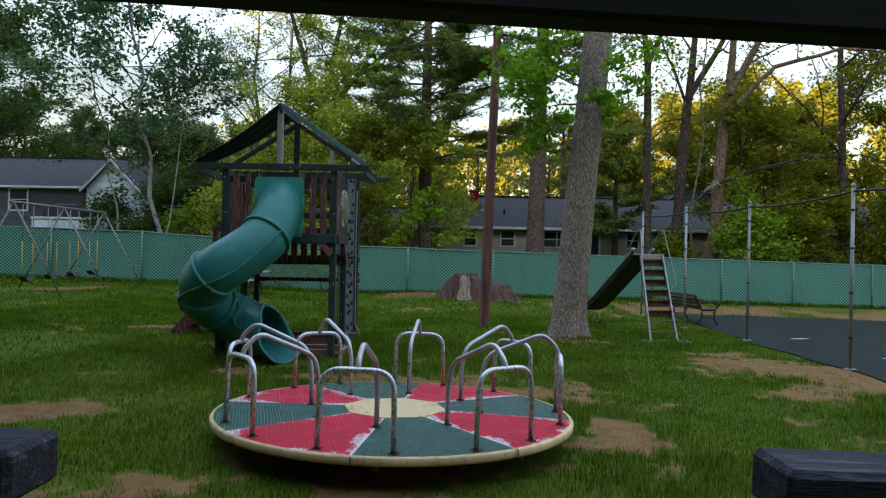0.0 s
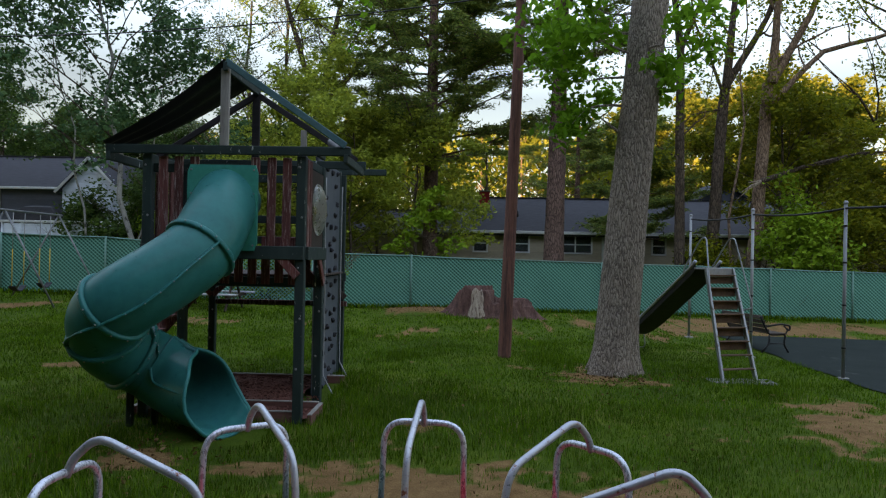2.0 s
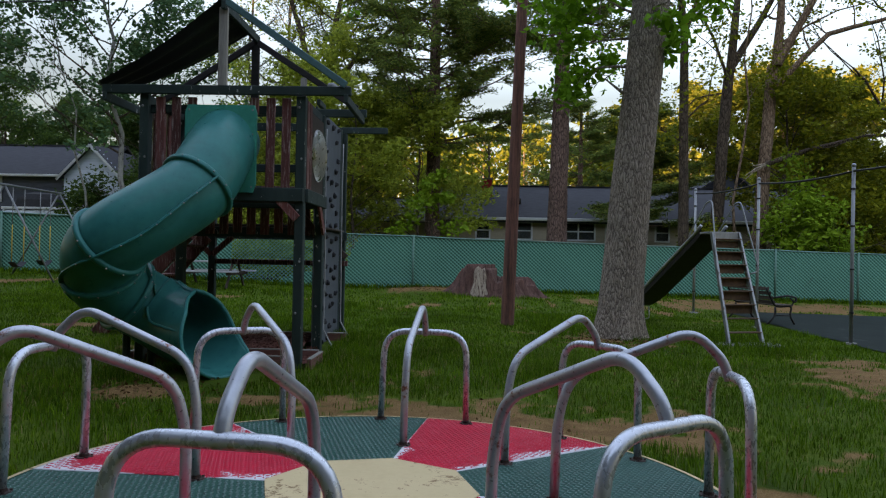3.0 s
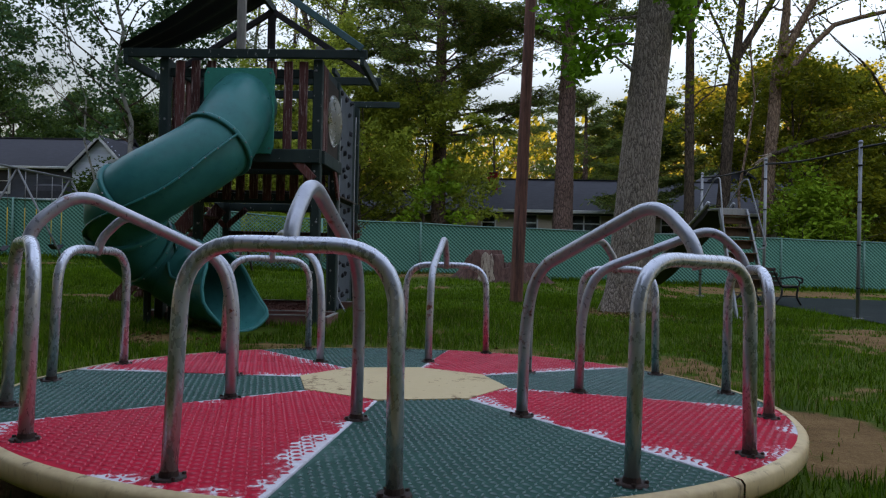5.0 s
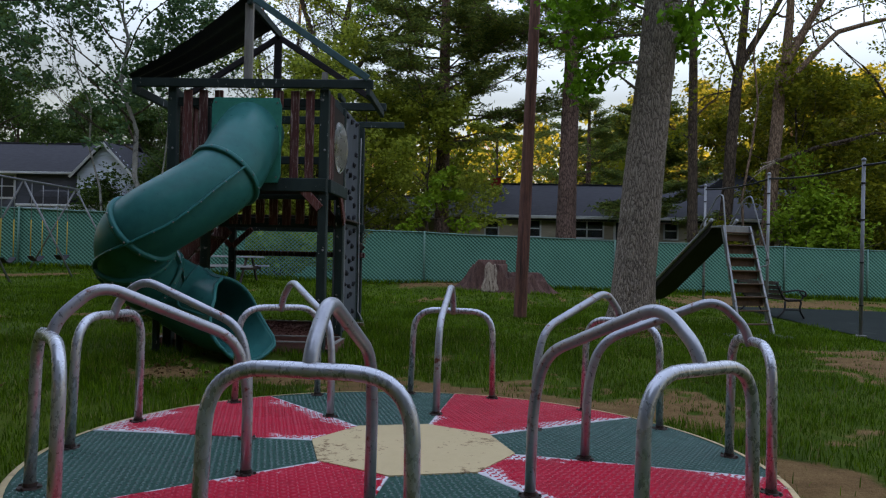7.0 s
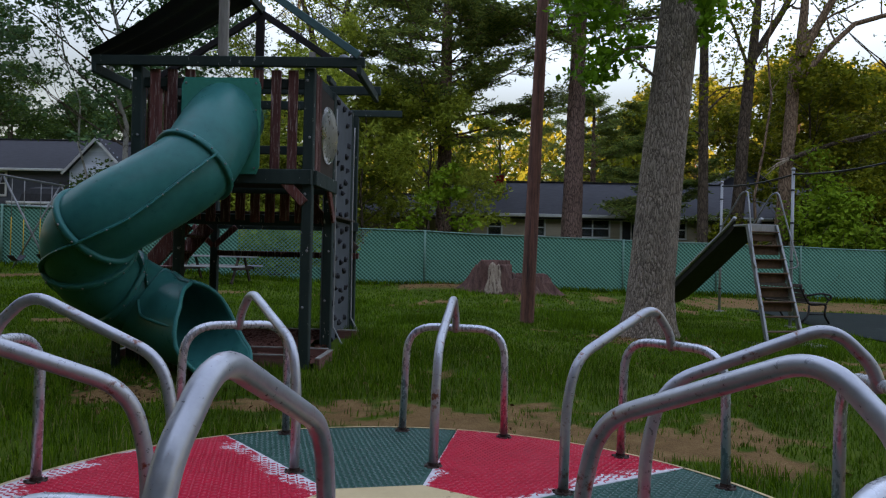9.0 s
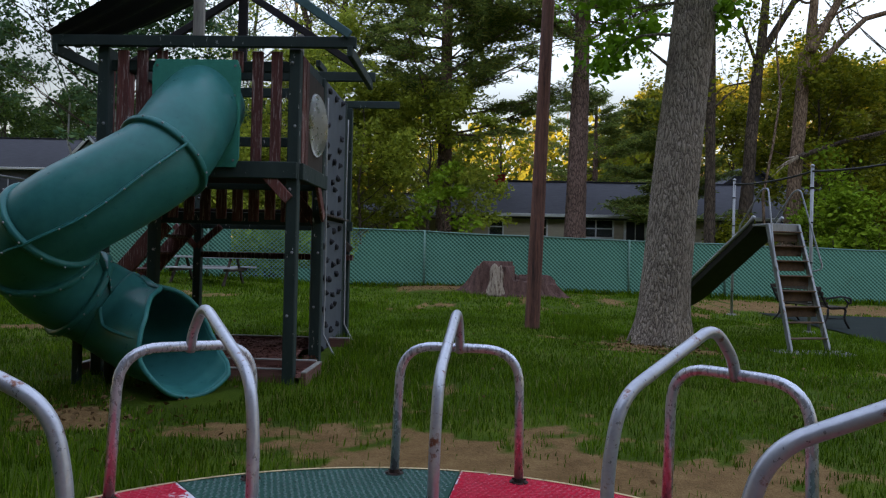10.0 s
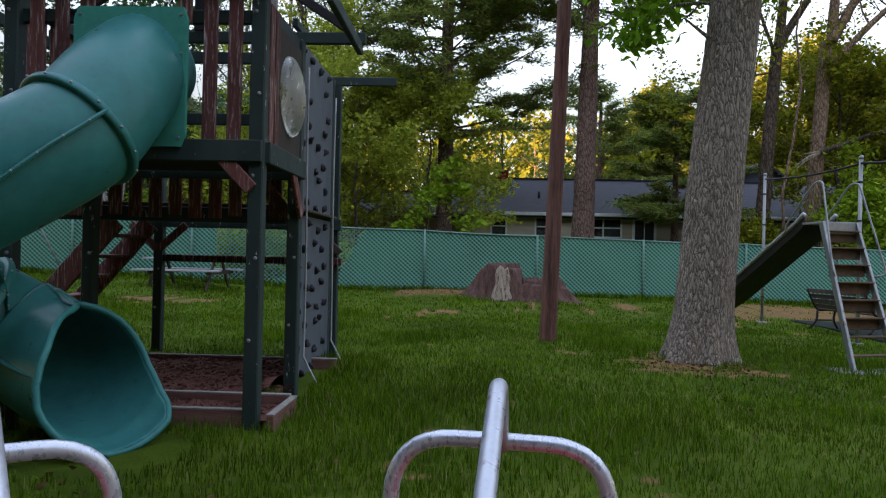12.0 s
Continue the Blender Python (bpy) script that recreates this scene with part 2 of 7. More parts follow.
GREEN_PAINT = surface("green_paint", (0.012, 0.024, 0.022), (0.026, 0.046, 0.041), 5, (1, 1, 0.3), 0.7, wear=((0.40, 0.42, 0.40), 24, 0.645, 0.68))
RED_STAIN = surface("red_stain", (0.060, 0.015, 0.013), (0.165, 0.050, 0.043), 6, (3, 3, 0.25), 0.75, wear=((0.38, 0.28, 0.26), 20, 0.53, 0.66), each=0.35)
RAW_WOOD = surface("weathered_wood", (0.16, 0.14, 0.125), (0.32, 0.29, 0.26), 6, (3, 3, 0.3), 0.85, each=0.2)
DARK_WOOD = surface("dark_wood", (0.030, 0.022, 0.018), (0.075, 0.052, 0.042), 6, (3, 3, 0.3), 0.8, each=0.2)
BEAM_WOOD = surface("black_stained_wood", (0.010, 0.008, 0.009), (0.030, 0.025, 0.027), 6, (0.3, 3, 3), 0.75, each=0.1)
GREY_WOOD = surface("grey_wood", (0.006, 0.0065, 0.011), (0.026, 0.027, 0.040), 9, (0.4, 3, 3), 0.85, each=0.1, relief=0.9, depth=0.02, wear=((0.10, 0.10, 0.135), 9, 0.56, 0.72))
TARP = surface("dark_tarp", (0.006, 0.008, 0.010), (0.016, 0.018, 0.020), 4, (1, 1, 1), 0.55, relief=0.4, depth=0.01)
TARP_EDGE = surface("tarp_edge", (0.03, 0.085, 0.09), (0.06, 0.14, 0.15), 5)
SLIDE_PLASTIC = surface("green_plastic", (0.0003, 0.112, 0.104), (0.0006, 0.172, 0.160), 2.2, (1, 1, 1), 0.36, gloss=0.16, relief=0.04, depth=0.002, wear=((0.005, 0.20, 0.185), 26, 0.66, 0.9), each=0.02)
# slide plastic lightened so the mounting panel looks lit from the front
PANEL_LIT_PLASTIC = surface("lit_panel_plastic", (0.001, 0.200, 0.150), (0.003, 0.300, 0.230), 3, (1, 1, 1), 0.4, gloss=0.05, relief=0.04, depth=0.002, each=0.02)
PIPE = surface("galvanised_pipe", (0.35, 0.365, 0.40), (0.51, 0.53, 0.575), 9, (1, 1, 0.5), 0.29, 0.55, 0.08, 0.002, wear=((0.14, 0.09, 0.07), 17, 0.71, 0.78), each=0.08)
PIPE_WORN = surface("worn_pipe", (0.29, 0.30, 0.33), (0.44, 0.455, 0.49), 9, (1, 1, 1), 0.35, 0.5, 0.10, 0.002, wear=((0.19, 0.07, 0.045), 15, 0.585, 0.66), each=0.1)
STEEL = surface("dull_steel", (0.20, 0.205, 0.21), (0.38, 0.38, 0.38), 7, (1, 1, 0.5), 0.5, 0.6, 0.15, 0.002, wear=((0.16, 0.07, 0.035), 9, 0.60, 0.70), each=0.08)
POST_STEEL = surface("post_steel", (0.17, 0.175, 0.18), (0.30, 0.30, 0.30), 5, (1, 1, 0.3), 0.55, 0.5, 0.1, 0.002, wear=((0.12, 0.10, 0.08), 7, 0.62, 0.72))
RUST = surface("rusty_plate", (0.055, 0.028, 0.018), (0.15, 0.085, 0.05), 8, (1, 1, 1), 0.8, 0.15, 0.3, 0.003)
FLANGE = surface("flange_plate", (0.018, 0.011, 0.010), (0.055, 0.030, 0.024), 12, (1, 1, 1), 0.6, 0.3, 0.3, 0.003)
CREAM = surface("cream_paint", (0.38, 0.25, 0.125), (0.60, 0.44, 0.24), 6, (1, 1, 0.4), 0.6, relief=0.2, wear=((0.13, 0.08, 0.045), 18, 0.55, 0.68))
DARK_METAL = surface("dark_metal", (0.012, 0.012, 0.013), (0.035, 0.032, 0.03), 12, (1, 1, 1), 0.6, 0.4)
CONCRETE = surface("concrete", (0.12, 0.115, 0.10), (0.22, 0.205, 0.18), 6, (1, 1, 1), 0.9)
POLE_WOOD = surface("pole_wood", (0.020, 0.009, 0.008), (0.26, 0.105, 0.078), 5, (3, 3, 0.16), 0.85, relief=0.9, depth=0.03, fine=9, wear=((0.030, 0.018, 0.018), 2.2, 0.52, 0.66))


def bark(name, deep, ridge, pale, size=16.0, tall=0.2, depth=0.05):
    """Bark: upright plates with dark furrows between, paler on their faces."""
    m, t, b = node_tree(name)
    v = t.nodes.new("ShaderNodeTexVoronoi")
    v.feature = "DISTANCE_TO_EDGE"
    v.inputs["Scale"].default_value = size
    mp = place_of(t, (1, 1, tall))
    n = add(t, "ShaderNodeTexNoise", Scale=size * 0.35, Detail=4.0, Roughness=0.6)
    t.links.new(mp, n.inputs["Vector"])
    vec = t.nodes.new("ShaderNodeVectorMath")
    vec.operation = "MULTIPLY_ADD"
    t.links.new(n.outputs["Color"], vec.inputs[0])
    vec.inputs[1].default_value = (0.14, 0.14, 0.14)
    t.links.new(mp, vec.inputs[2])
    t.links.new(vec.outputs[0], v.inputs["Vector"])
    f1, f2, f3 = noise_fac(t, 3, 4), noise_fac(t, 55, 5, 0.7, (1, 1, 0.4)), noise_fac(t, 0.8, 3)
    h = math_node(t, "ADD", math_node(t, "MULTIPLY", v.outputs["Distance"], 2.2, True), math_node(t, "MULTIPLY", f2, 0.45))
    face = mix(t, f1, ridge, pale)
    col = mix(t, ramp(t, h, [(0.18, (0, 0, 0)), (0.62, (1, 1, 1))]), deep, face)
    hsv = t.nodes.new("ShaderNodeHueSaturation")
    t.links.new(math_node(t, "ADD", math_node(t, "MULTIPLY", f3, 0.6), 0.7), hsv.inputs["Value"])
    t.links.new(col, hsv.inputs["Color"])
    t.links.new(hsv.outputs[0], b.inputs["Base Color"])
    b.inputs["Roughness"].default_value = 0.95
    b.inputs["Specular IOR Level"].default_value = 0.15
    bump(t, b, h, 0.9, depth)
    return m


SWING_STEEL = surface("swing_pipe", (0.11, 0.115, 0.12), (0.21, 0.21, 0.21), 7, (1, 1, 0.5), 0.5, 0.5, 0.15, 0.002)
BARK = bark("oak_bark", (0.075, 0.054, 0.043), (0.25, 0.19, 0.15), (0.46, 0.37, 0.30), 28, 0.24, 0.035)
PINE_BARK = bark("pine_bark", (0.036, 0.020, 0.017), (0.140, 0.078, 0.062), (0.25, 0.150, 0.120), 16, 0.25, 0.05)
DARK_BARK = bark("dark_bark", (0.022, 0.015, 0.011), (0.072, 0.048, 0.034), (0.13, 0.092, 0.066), 14, 0.25, 0.04)
TAN_BARK = bark("tan_bark", (0.060, 0.034, 0.022), (0.17, 0.102, 0.066), (0.30, 0.190, 0.128), 14, 0.25, 0.04)
BIRCH_BARK = surface("birch_bark", (0.16, 0.15, 0.13), (0.34, 0.32, 0.29), 5, (1, 1, 0.8), 0.8, wear=((0.05, 0.045, 0.04), 6, 0.56, 0.62))
STUMP_BARK = surface("stump_bark", (0.030, 0.013, 0.011), (0.20, 0.098, 0.078), 7, (2, 2, 0.3), 0.95, relief=1.0, depth=0.05)
STUMP_WOOD = surface("stump_wood", (0.16, 0.11, 0.08), (0.42, 0.33, 0.25), 5, (3, 3, 0.3), 0.9, relief=0.9, depth=0.05, wear=((0.07, 0.036, 0.03), 6, 0.50, 0.60))
ASPHALT = surface("court_asphalt", (0.011, 0.016, 0.014), (0.020, 0.027, 0.024), 1.2, (1, 1, 1), 0.85, wear=((0.075, 0.078, 0.075), 0.8, 0.62, 0.76), fine=60, gloss=0.05)
SHINGLE = surface("roof_shingle", (0.018, 0.018, 0.022), (0.042, 0.042, 0.050), 3, (1, 3, 3), 0.9, fine=20)
SIDING_TAN = surface("tan_siding", (0.25, 0.205, 0.150), (0.36, 0.295, 0.218), 1.5, (1, 1, 4), 0.85)
SIDING_GREY = surface("grey_siding", (0.045, 0.052, 0.068), (0.075, 0.084, 0.104), 1.5, (1, 1, 4), 0.8)
SIDING_WHITE = surface("blue_grey_siding", (0.48, 0.53, 0.60), (0.62, 0.67, 0.74), 1.5, (1, 1, 4), 0.8)
TRIM = surface("white_trim", (0.40, 0.40, 0.39), (0.54, 0.54, 0.53), 3, (1, 1, 1), 0.7)
BRICK_RED = surface("red_brick", (0.26, 0.015, 0.018), (0.40, 0.030, 0.034), 9, (1, 1, 3), 0.9)
DARK_INSIDE = surface("dark_interior", (0.010, 0.011, 0.012), (0.022, 0.022, 0.024), 2)
CURTAIN = surface("pale_curtain", (0.07, 0.085, 0.085), (0.16, 0.18, 0.17), 3, (6, 6, 0.4), 0.9)
YELLOW = surface("yellow_sleeve", (0.42, 0.25, 0.02), (0.60, 0.38, 0.05), 6)
BLACK_RUBBER = surface("black_rubber", (0.012, 0.012, 0.014), (0.03, 0.03, 0.035), 8)
MULCH = surface("red_mulch", (0.075, 0.025, 0.018), (0.24, 0.085, 0.065), 26, (1, 1, 1), 0.95, relief=1.0, depth=0.03)
BED_BOARD = surface("bed_board", (0.095, 0.034, 0.027), (0.22, 0.095, 0.078), 6, (0.3, 2, 3), 0.85, wear=((0.28, 0.25, 0.22), 9, 0.60, 0.78))
WALL_PANEL = surface("climbing_panel", (0.050, 0.060, 0.072), (0.092, 0.106, 0.122), 3, (1, 1, 0.5), 0.75)
TABLE_WOOD = surface("table_wood", (0.20, 0.20, 0.20), (0.36, 0.36, 0.35), 6, (0.5, 3, 3), 0.8)
ROPE = surface("white_rope", (0.26, 0.26, 0.26), (0.38, 0.38, 0.38), 30)
WHITE_PAINT = surface("white_line", (0.40, 0.41, 0.42), (0.60, 0.60, 0.60), 6, wear=((0.10, 0.11, 0.12), 5, 0.48, 0.62))

LEAF_OAK = leaf_material("oak_leaf", (0.055, 0.16, 0.012), (0.10, 0.25, 0.016), (0.15, 0.34, 0.025), through=0.5)
LEAF_BIRCH = leaf_material("birch_leaf", (0.030, 0.082, 0.036), (0.058, 0.132, 0.054), (0.108, 0.195, 0.075))
LEAF_PINE = leaf_material("pine_needle", (0.063, 0.110, 0.033), (0.140, 0.200, 0.045), (0.250, 0.280, 0.060), 0.6, 0.45)
LEAF_DARK = leaf_material("dark_leaf", (0.024, 0.056, 0.014), (0.044, 0.088, 0.019), (0.082, 0.135, 0.027))
LEAF_MAPLE = leaf_material("maple_leaf", (0.076, 0.098, 0.010), (0.145, 0.160, 0.013), (0.245, 0.228, 0.017), through=0.48)
# maple leaf colour lightened to make up for light missing behind the tower
LEAF_OLIVE_LIT = leaf_material("lit_olive_leaf", (0.155, 0.205, 0.032), (0.275, 0.325, 0.044), (0.400, 0.425, 0.062), through=0.5)
LEAF_YOUNG = leaf_material("young_leaf", (0.09, 0.18, 0.014), (0.14, 0.24, 0.018), (0.19, 0.29, 0.026), through=0.4)
LEAF_GOLD = leaf_material("spring_gold_leaf", (0.090, 0.100, 0.013), (0.145, 0.148, 0.018), (0.215, 0.195, 0.032), through=0.35)
LEAF_PALE = leaf_material("pale_bud_leaf", (0.10, 0.13, 0.07), (0.15, 0.18, 0.10), (0.20, 0.23, 0.13))
GRASS = leaf_material("grass_blade", (0.024, 0.068, 0.003), (0.048, 0.120, 0.005), (0.108, 0.182, 0.010), 0.6, 0.38, 0.85)
STRAW = leaf_material("straw_blade", (0.14, 0.12, 0.045), (0.21, 0.18, 0.07), (0.28, 0.24, 0.10), 0.7, 0.2)
LITTER = leaf_material("dead_leaf", (0.07, 0.035, 0.015), (0.13, 0.07, 0.03), (0.20, 0.12, 0.06), 0.9, 0.1)


def ground_material():
    """Lawn soil: short grass, worn to sandy dirt where the bare attribute says so."""
    m, t, b = node_tree("lawn_ground")
    at = t.nodes.new("ShaderNodeAttribute")
    at.attribute_name = "bare"
    n1, n2, n3 = noise_fac(t, 0.5, 4), noise_fac(t, 5, 6, 0.7), noise_fac(t, 60, 4, 0.7)
    f = math_node(t, "ADD", math_node(t, "MULTIPLY", n1, 0.45), math_node(t, "ADD", math_node(t, "MULTIPLY", n2, 0.3), math_node(t, "MULTIPLY", n3, 0.25)))
    grass = ramp(t, f, [(0.34, (0.016, 0.032, 0.003)), (0.50, (0.042, 0.078, 0.005)), (0.66, (0.100, 0.122, 0.013))])
    d = math_node(t, "ADD", math_node(t, "MULTIPLY", n2, 0.55), math_node(t, "MULTIPLY", n3, 0.45))
    dirt = ramp(t, d, [(0.30, (0.078, 0.036, 0.013)), (0.50, (0.172, 0.090, 0.036)), (0.72, (0.275, 0.162, 0.072))])
    k = math_node(t, "ADD", at.outputs["Fac"], math_node(t, "MULTIPLY", math_node(t, "SUBTRACT", n2, 0.5), 0.9))
    w = ramp(t, k, [(0.34, (0, 0, 0)), (0.70, (1, 1, 1))])
    t.links.new(mix(t, w, grass, dirt), b.inputs["Base Color"])
    b.inputs["Roughness"].default_value = 0.95
    b.inputs["Specular IOR Level"].default_value = 0.1
    bump(t, b, math_node(t, "ADD", n2, n3), 0.8, 0.02)
    return m


def deck_paint(name, a, b_, under, worn=0.675, rough=0.6, shine=0.07):
    """Enamel on tread plate, worn through to the primer along the edges; pale tread flecks also paint glints."""
    m, t, b = node_tree(name)
    at = t.nodes.new("ShaderNodeAttribute")
    at.attribute_name = "edge"
    n1, n2, n3 = noise_fac(t, 3.0, 5, 0.7), noise_fac(t, 26, 6, 0.78), noise_fac(t, 90, 3)
    col = ramp(t, math_node(t, "ADD", math_node(t, "MULTIPLY", n1, 0.6), math_node(t, "MULTIPLY", n2, 0.4)), [(0.3, a), (0.7, b_)])
    k = math_node(t, "ADD", math_node(t, "MULTIPLY", n1, 0.5), math_node(t, "MULTIPLY", n2, 0.5))
    gate = ramp(t, noise_fac(t, 1.9, 3, 0.6), [(0.46, (0, 0, 0)), (0.64, (0.34, 0.34, 0.34))])
    k = math_node(t, "ADD", k, math_node(t, "MULTIPLY", at.outputs["Fac"], math_node(t, "ADD", gate, 0.11)))
    w = ramp(t, k, [(worn, (0, 0, 0)), (worn + 0.04, (1, 1, 1))])
    primer = ramp(t, n2, [(0.35, under[0]), (0.65, under[1])])
    t.links.new(mix(t, w, col, primer), b.inputs["Base Color"])
    t.links.new(ramp(t, n1, [(0.3, (rough - 0.1,) * 3), (0.7, (rough + 0.1,) * 3)]), b.inputs["Roughness"])
    b.inputs["Specular IOR Level"].default_value = shine
    bump(t, b, math_node(t, "ADD", n2, n3), 0.12, 0.003)
    return m


LAWN = ground_material()
DECK_RED = deck_paint("red_deck_paint", (0.38, 0.004, 0.019), (0.58, 0.009, 0.032), ((0.45, 0.40, 0.42), (0.62, 0.60, 0.62)))
DECK_GREEN = deck_paint("green_deck_paint", (0.008, 0.050, 0.038), (0.018, 0.078, 0.060), ((0.02, 0.075, 0.060), (0.05, 0.12, 0.10)))
DECK_CREAM = deck_paint("cream_deck_paint", (0.46, 0.33, 0.18), (0.58, 0.43, 0.25), ((0.10, 0.055, 0.03), (0.24, 0.14, 0.07)), 0.556)

# pale flecks on the treads paint glints as well as wear
TREAD_RED = deck_paint("red_tread_paint", (0.40, 0.006, 0.022), (0.60, 0.018, 0.045), ((0.42, 0.30, 0.32), (0.66, 0.60, 0.62)), 0.69, 0.28, 0.28)
TREAD_GREEN = deck_paint("green_tread_paint", (0.010, 0.060, 0.048), (0.024, 0.095, 0.077), ((0.10, 0.18, 0.16), (0.28, 0.34, 0.33)), 0.69, 0.26, 0.4)


def mesh_fabric():
    """Green privacy mesh behind chain link: fine slanting lines two ways."""
    m, t, b = node_tree("green_fence_mesh")
    g = t.nodes.new("ShaderNodeNewGeometry")
    sep = t.nodes.new("ShaderNodeSeparateXYZ")
    t.links.new(g.outputs["Position"], sep.inputs[0])
    lines = []
    for sign in (1, -1):
        s = math_node(t, "ADD", sep.outputs[0], math_node(t, "MULTIPLY", sep.outputs[2], 1.1 * sign))
        lines.append(math_node(t, "POWER", math_node(t, "ABSOLUTE", math_node(t, "SINE", math_node(t, "MULTIPLY", s, 27.0))), 4.0))
    wires = math_node(t, "ADD", math_node(t, "MULTIPLY", lines[0], 0.95), math_node(t, "MULTIPLY", lines[1], 0.35), True)
    n1, n2 = noise_fac(t, 0.55, 3), noise_fac(t, 7, 5)
    base = ramp(t, math_node(t, "ADD", math_node(t, "MULTIPLY", n1, 0.7), math_node(t, "MULTIPLY", n2, 0.3)), [(0.34, (0.006, 0.050, 0.036)), (0.66, (0.016, 0.108, 0.077))])
    t.links.new(mix(t, math_node(t, "MULTIPLY", wires, 0.95), base, (0.10, 0.31, 0.235)), b.inputs["Base Color"])
    b.inputs["Roughness"].default_value = 0.8
    b.inputs["Specular IOR Level"].default_value = 0.08
    bump(t, b, wires, 0.6, 0.012)
    return m


FENCE_MESH = mesh_fabric()


def bare_wire():
    """Open chain link: green wires crossing two ways, clear between them."""
    m, t, b = node_tree("bare_chain_link")
    g = t.nodes.new("ShaderNodeNewGeometry")
    sep = t.nodes.new("ShaderNodeSeparateXYZ")
    t.links.new(g.outputs["Position"], sep.inputs[0])
    lines = []
    for sign in (1, -1):
        s = math_node(t, "ADD", sep.outputs[0], math_node(t, "MULTIPLY", sep.outputs[2], 1.1 * sign))
        lines.append(math_node(t, "GREATER_THAN", math_node(t, "ABSOLUTE", math_node(t, "SINE", math_node(t, "MULTIPLY", s, 27.0))), 0.95))
    t.links.new(math_node(t, "MAXIMUM", lines[0], lines[1]), b.inputs["Alpha"])
    b.inputs["Base Color"].default_value = (0.09, 0.26, 0.20, 1)
    b.inputs["Roughness"].default_value = 0.7
    return m


BARE_WIRE = bare_wire()


def clear_plastic():
    m, t, b = node_tree("bubble_plastic")
    b.inputs["Base Color"].default_value = (0.24, 0.22, 0.19, 1)
    b.inputs["Roughness"].default_value = 0.25
    b.inputs["Transmission Weight"].default_value = 0.55
    t.links.new(ramp(t, noise_fac(t, 14, 5), [(0.3, (0.15,) * 3), (0.7, (0.5,) * 3)]), b.inputs["Roughness"])
    return m


def window_glass():
    m, t, b = node_tree("window_glass")
    b.inputs["Base Color"].default_value = (0.05, 0.06, 0.06, 1)
    b.inputs["Roughness"].default_value = 0.05
    b.inputs["Specular IOR Level"].default_value = 0.35
    b.inputs["Alpha"].default_value = 0.55
    return m


BUBBLE, GLASS = clear_plastic(), window_glass()

# ---- the ground ----
def axis(near0, near1, step, far):
    a = list(np.arange(near0, near1 + 1e-6, step))
    d, lo, hi = step, near0, near1
    while hi < far:
        d *= 1.35
        lo, hi = lo - d, hi + d
        a = [lo] + a + [hi]
    return np.array(a)


def build_ground():
    xs, ys = axis(-9, 8, 0.125, 1500), axis(-1, 17, 0.125, 1500)
    gx, gy = np.meshgrid(xs, ys, indexing="ij")
    gz = ground_z(gx, gy)
    n, k = len(xs), len(ys)
    i, j = np.meshgrid(np.arange(n - 1), np.arange(k - 1), indexing="ij")
    a = i * k + j
    me = big_mesh("ground", np.stack([gx, gy, gz], -1), np.stack([a, a + k, a + k + 1, a + 1], -1), smooth=True)
    at = me.attributes.new("bare", "FLOAT", "POINT")
    at.data.foreach_set("value", bare(gx, gy).ravel().astype(np.float32))
    return tagged(part("ground", me, LAWN), "patchy green lawn worn to sandy dirt in places", "lawn", kind="structure")


ground = build_ground()


def build_court():
    xs, ys = np.linspace(0, 1, 40), np.linspace(0, 1, 60)
    gx, gy = np.meshgrid(xs, ys, indexing="ij")
    y = 3.0 + gy * 17.6
    left = 6.15 + 0.05 * np.sin(3 * y) - 0.05 * (y - 14) * 0.35 + 0.9 * smooth01(15.5, 18.5, y) * 0.2
    x = left + gx * (26 - left)
    z = ground_z(x, y) + 0.022
    a = (np.arange(39)[:, None] * 60 + np.arange(59)[None]).ravel()
    top = np.stack([x, y, z], -1).reshape(-1, 3)
    me = big_mesh("court", top, np.stack([a, a + 60, a + 61, a + 1], -1), smooth=True)
    ob = tagged(part("court", me, ASPHALT), "grey-blue asphalt ball court with a broken edge", "court", kind="structure")
    for x0, x1, y0, y1 in ((7.6, 8.6, 12.6, 12.8), (7.4, 7.9, 15.4, 15.5)):
        c = ground_z((x0 + x1) / 2, (y0 + y1) / 2) + 0.028
        part("painted_line", ([(x0, y0, c), (x1, y0 + 0.2, c - 0.01), (x1, y1 + 0.2, c - 0.01), (x0, y1, c)], [(0, 1, 2, 3)]), WHITE_PAINT, ob, "worn white line")
    return ob


court = build_court()

# ---- the green boundary fence ----
FENCE_LINE = [(-34.0, 18.6), (-13.35, 22.9), (-10.4, 23.1), (-7.45, 23.35), (-4.5, 23.75), (-1.6, 24.3), (1.4, 24.8), (4.35, 25.3), (7.2, 25.5), (9.75, 25.6), (12.4, 25.75), (15.3, 25.85), (18.2, 26.0), (40.0, 27.0)]
FENCE_HIGH = 1.6


def fence_high(x):
    """The fence stands a little taller beside the swings."""
    return FENCE_HIGH + 0.1 * smooth01(-5, -11, x)


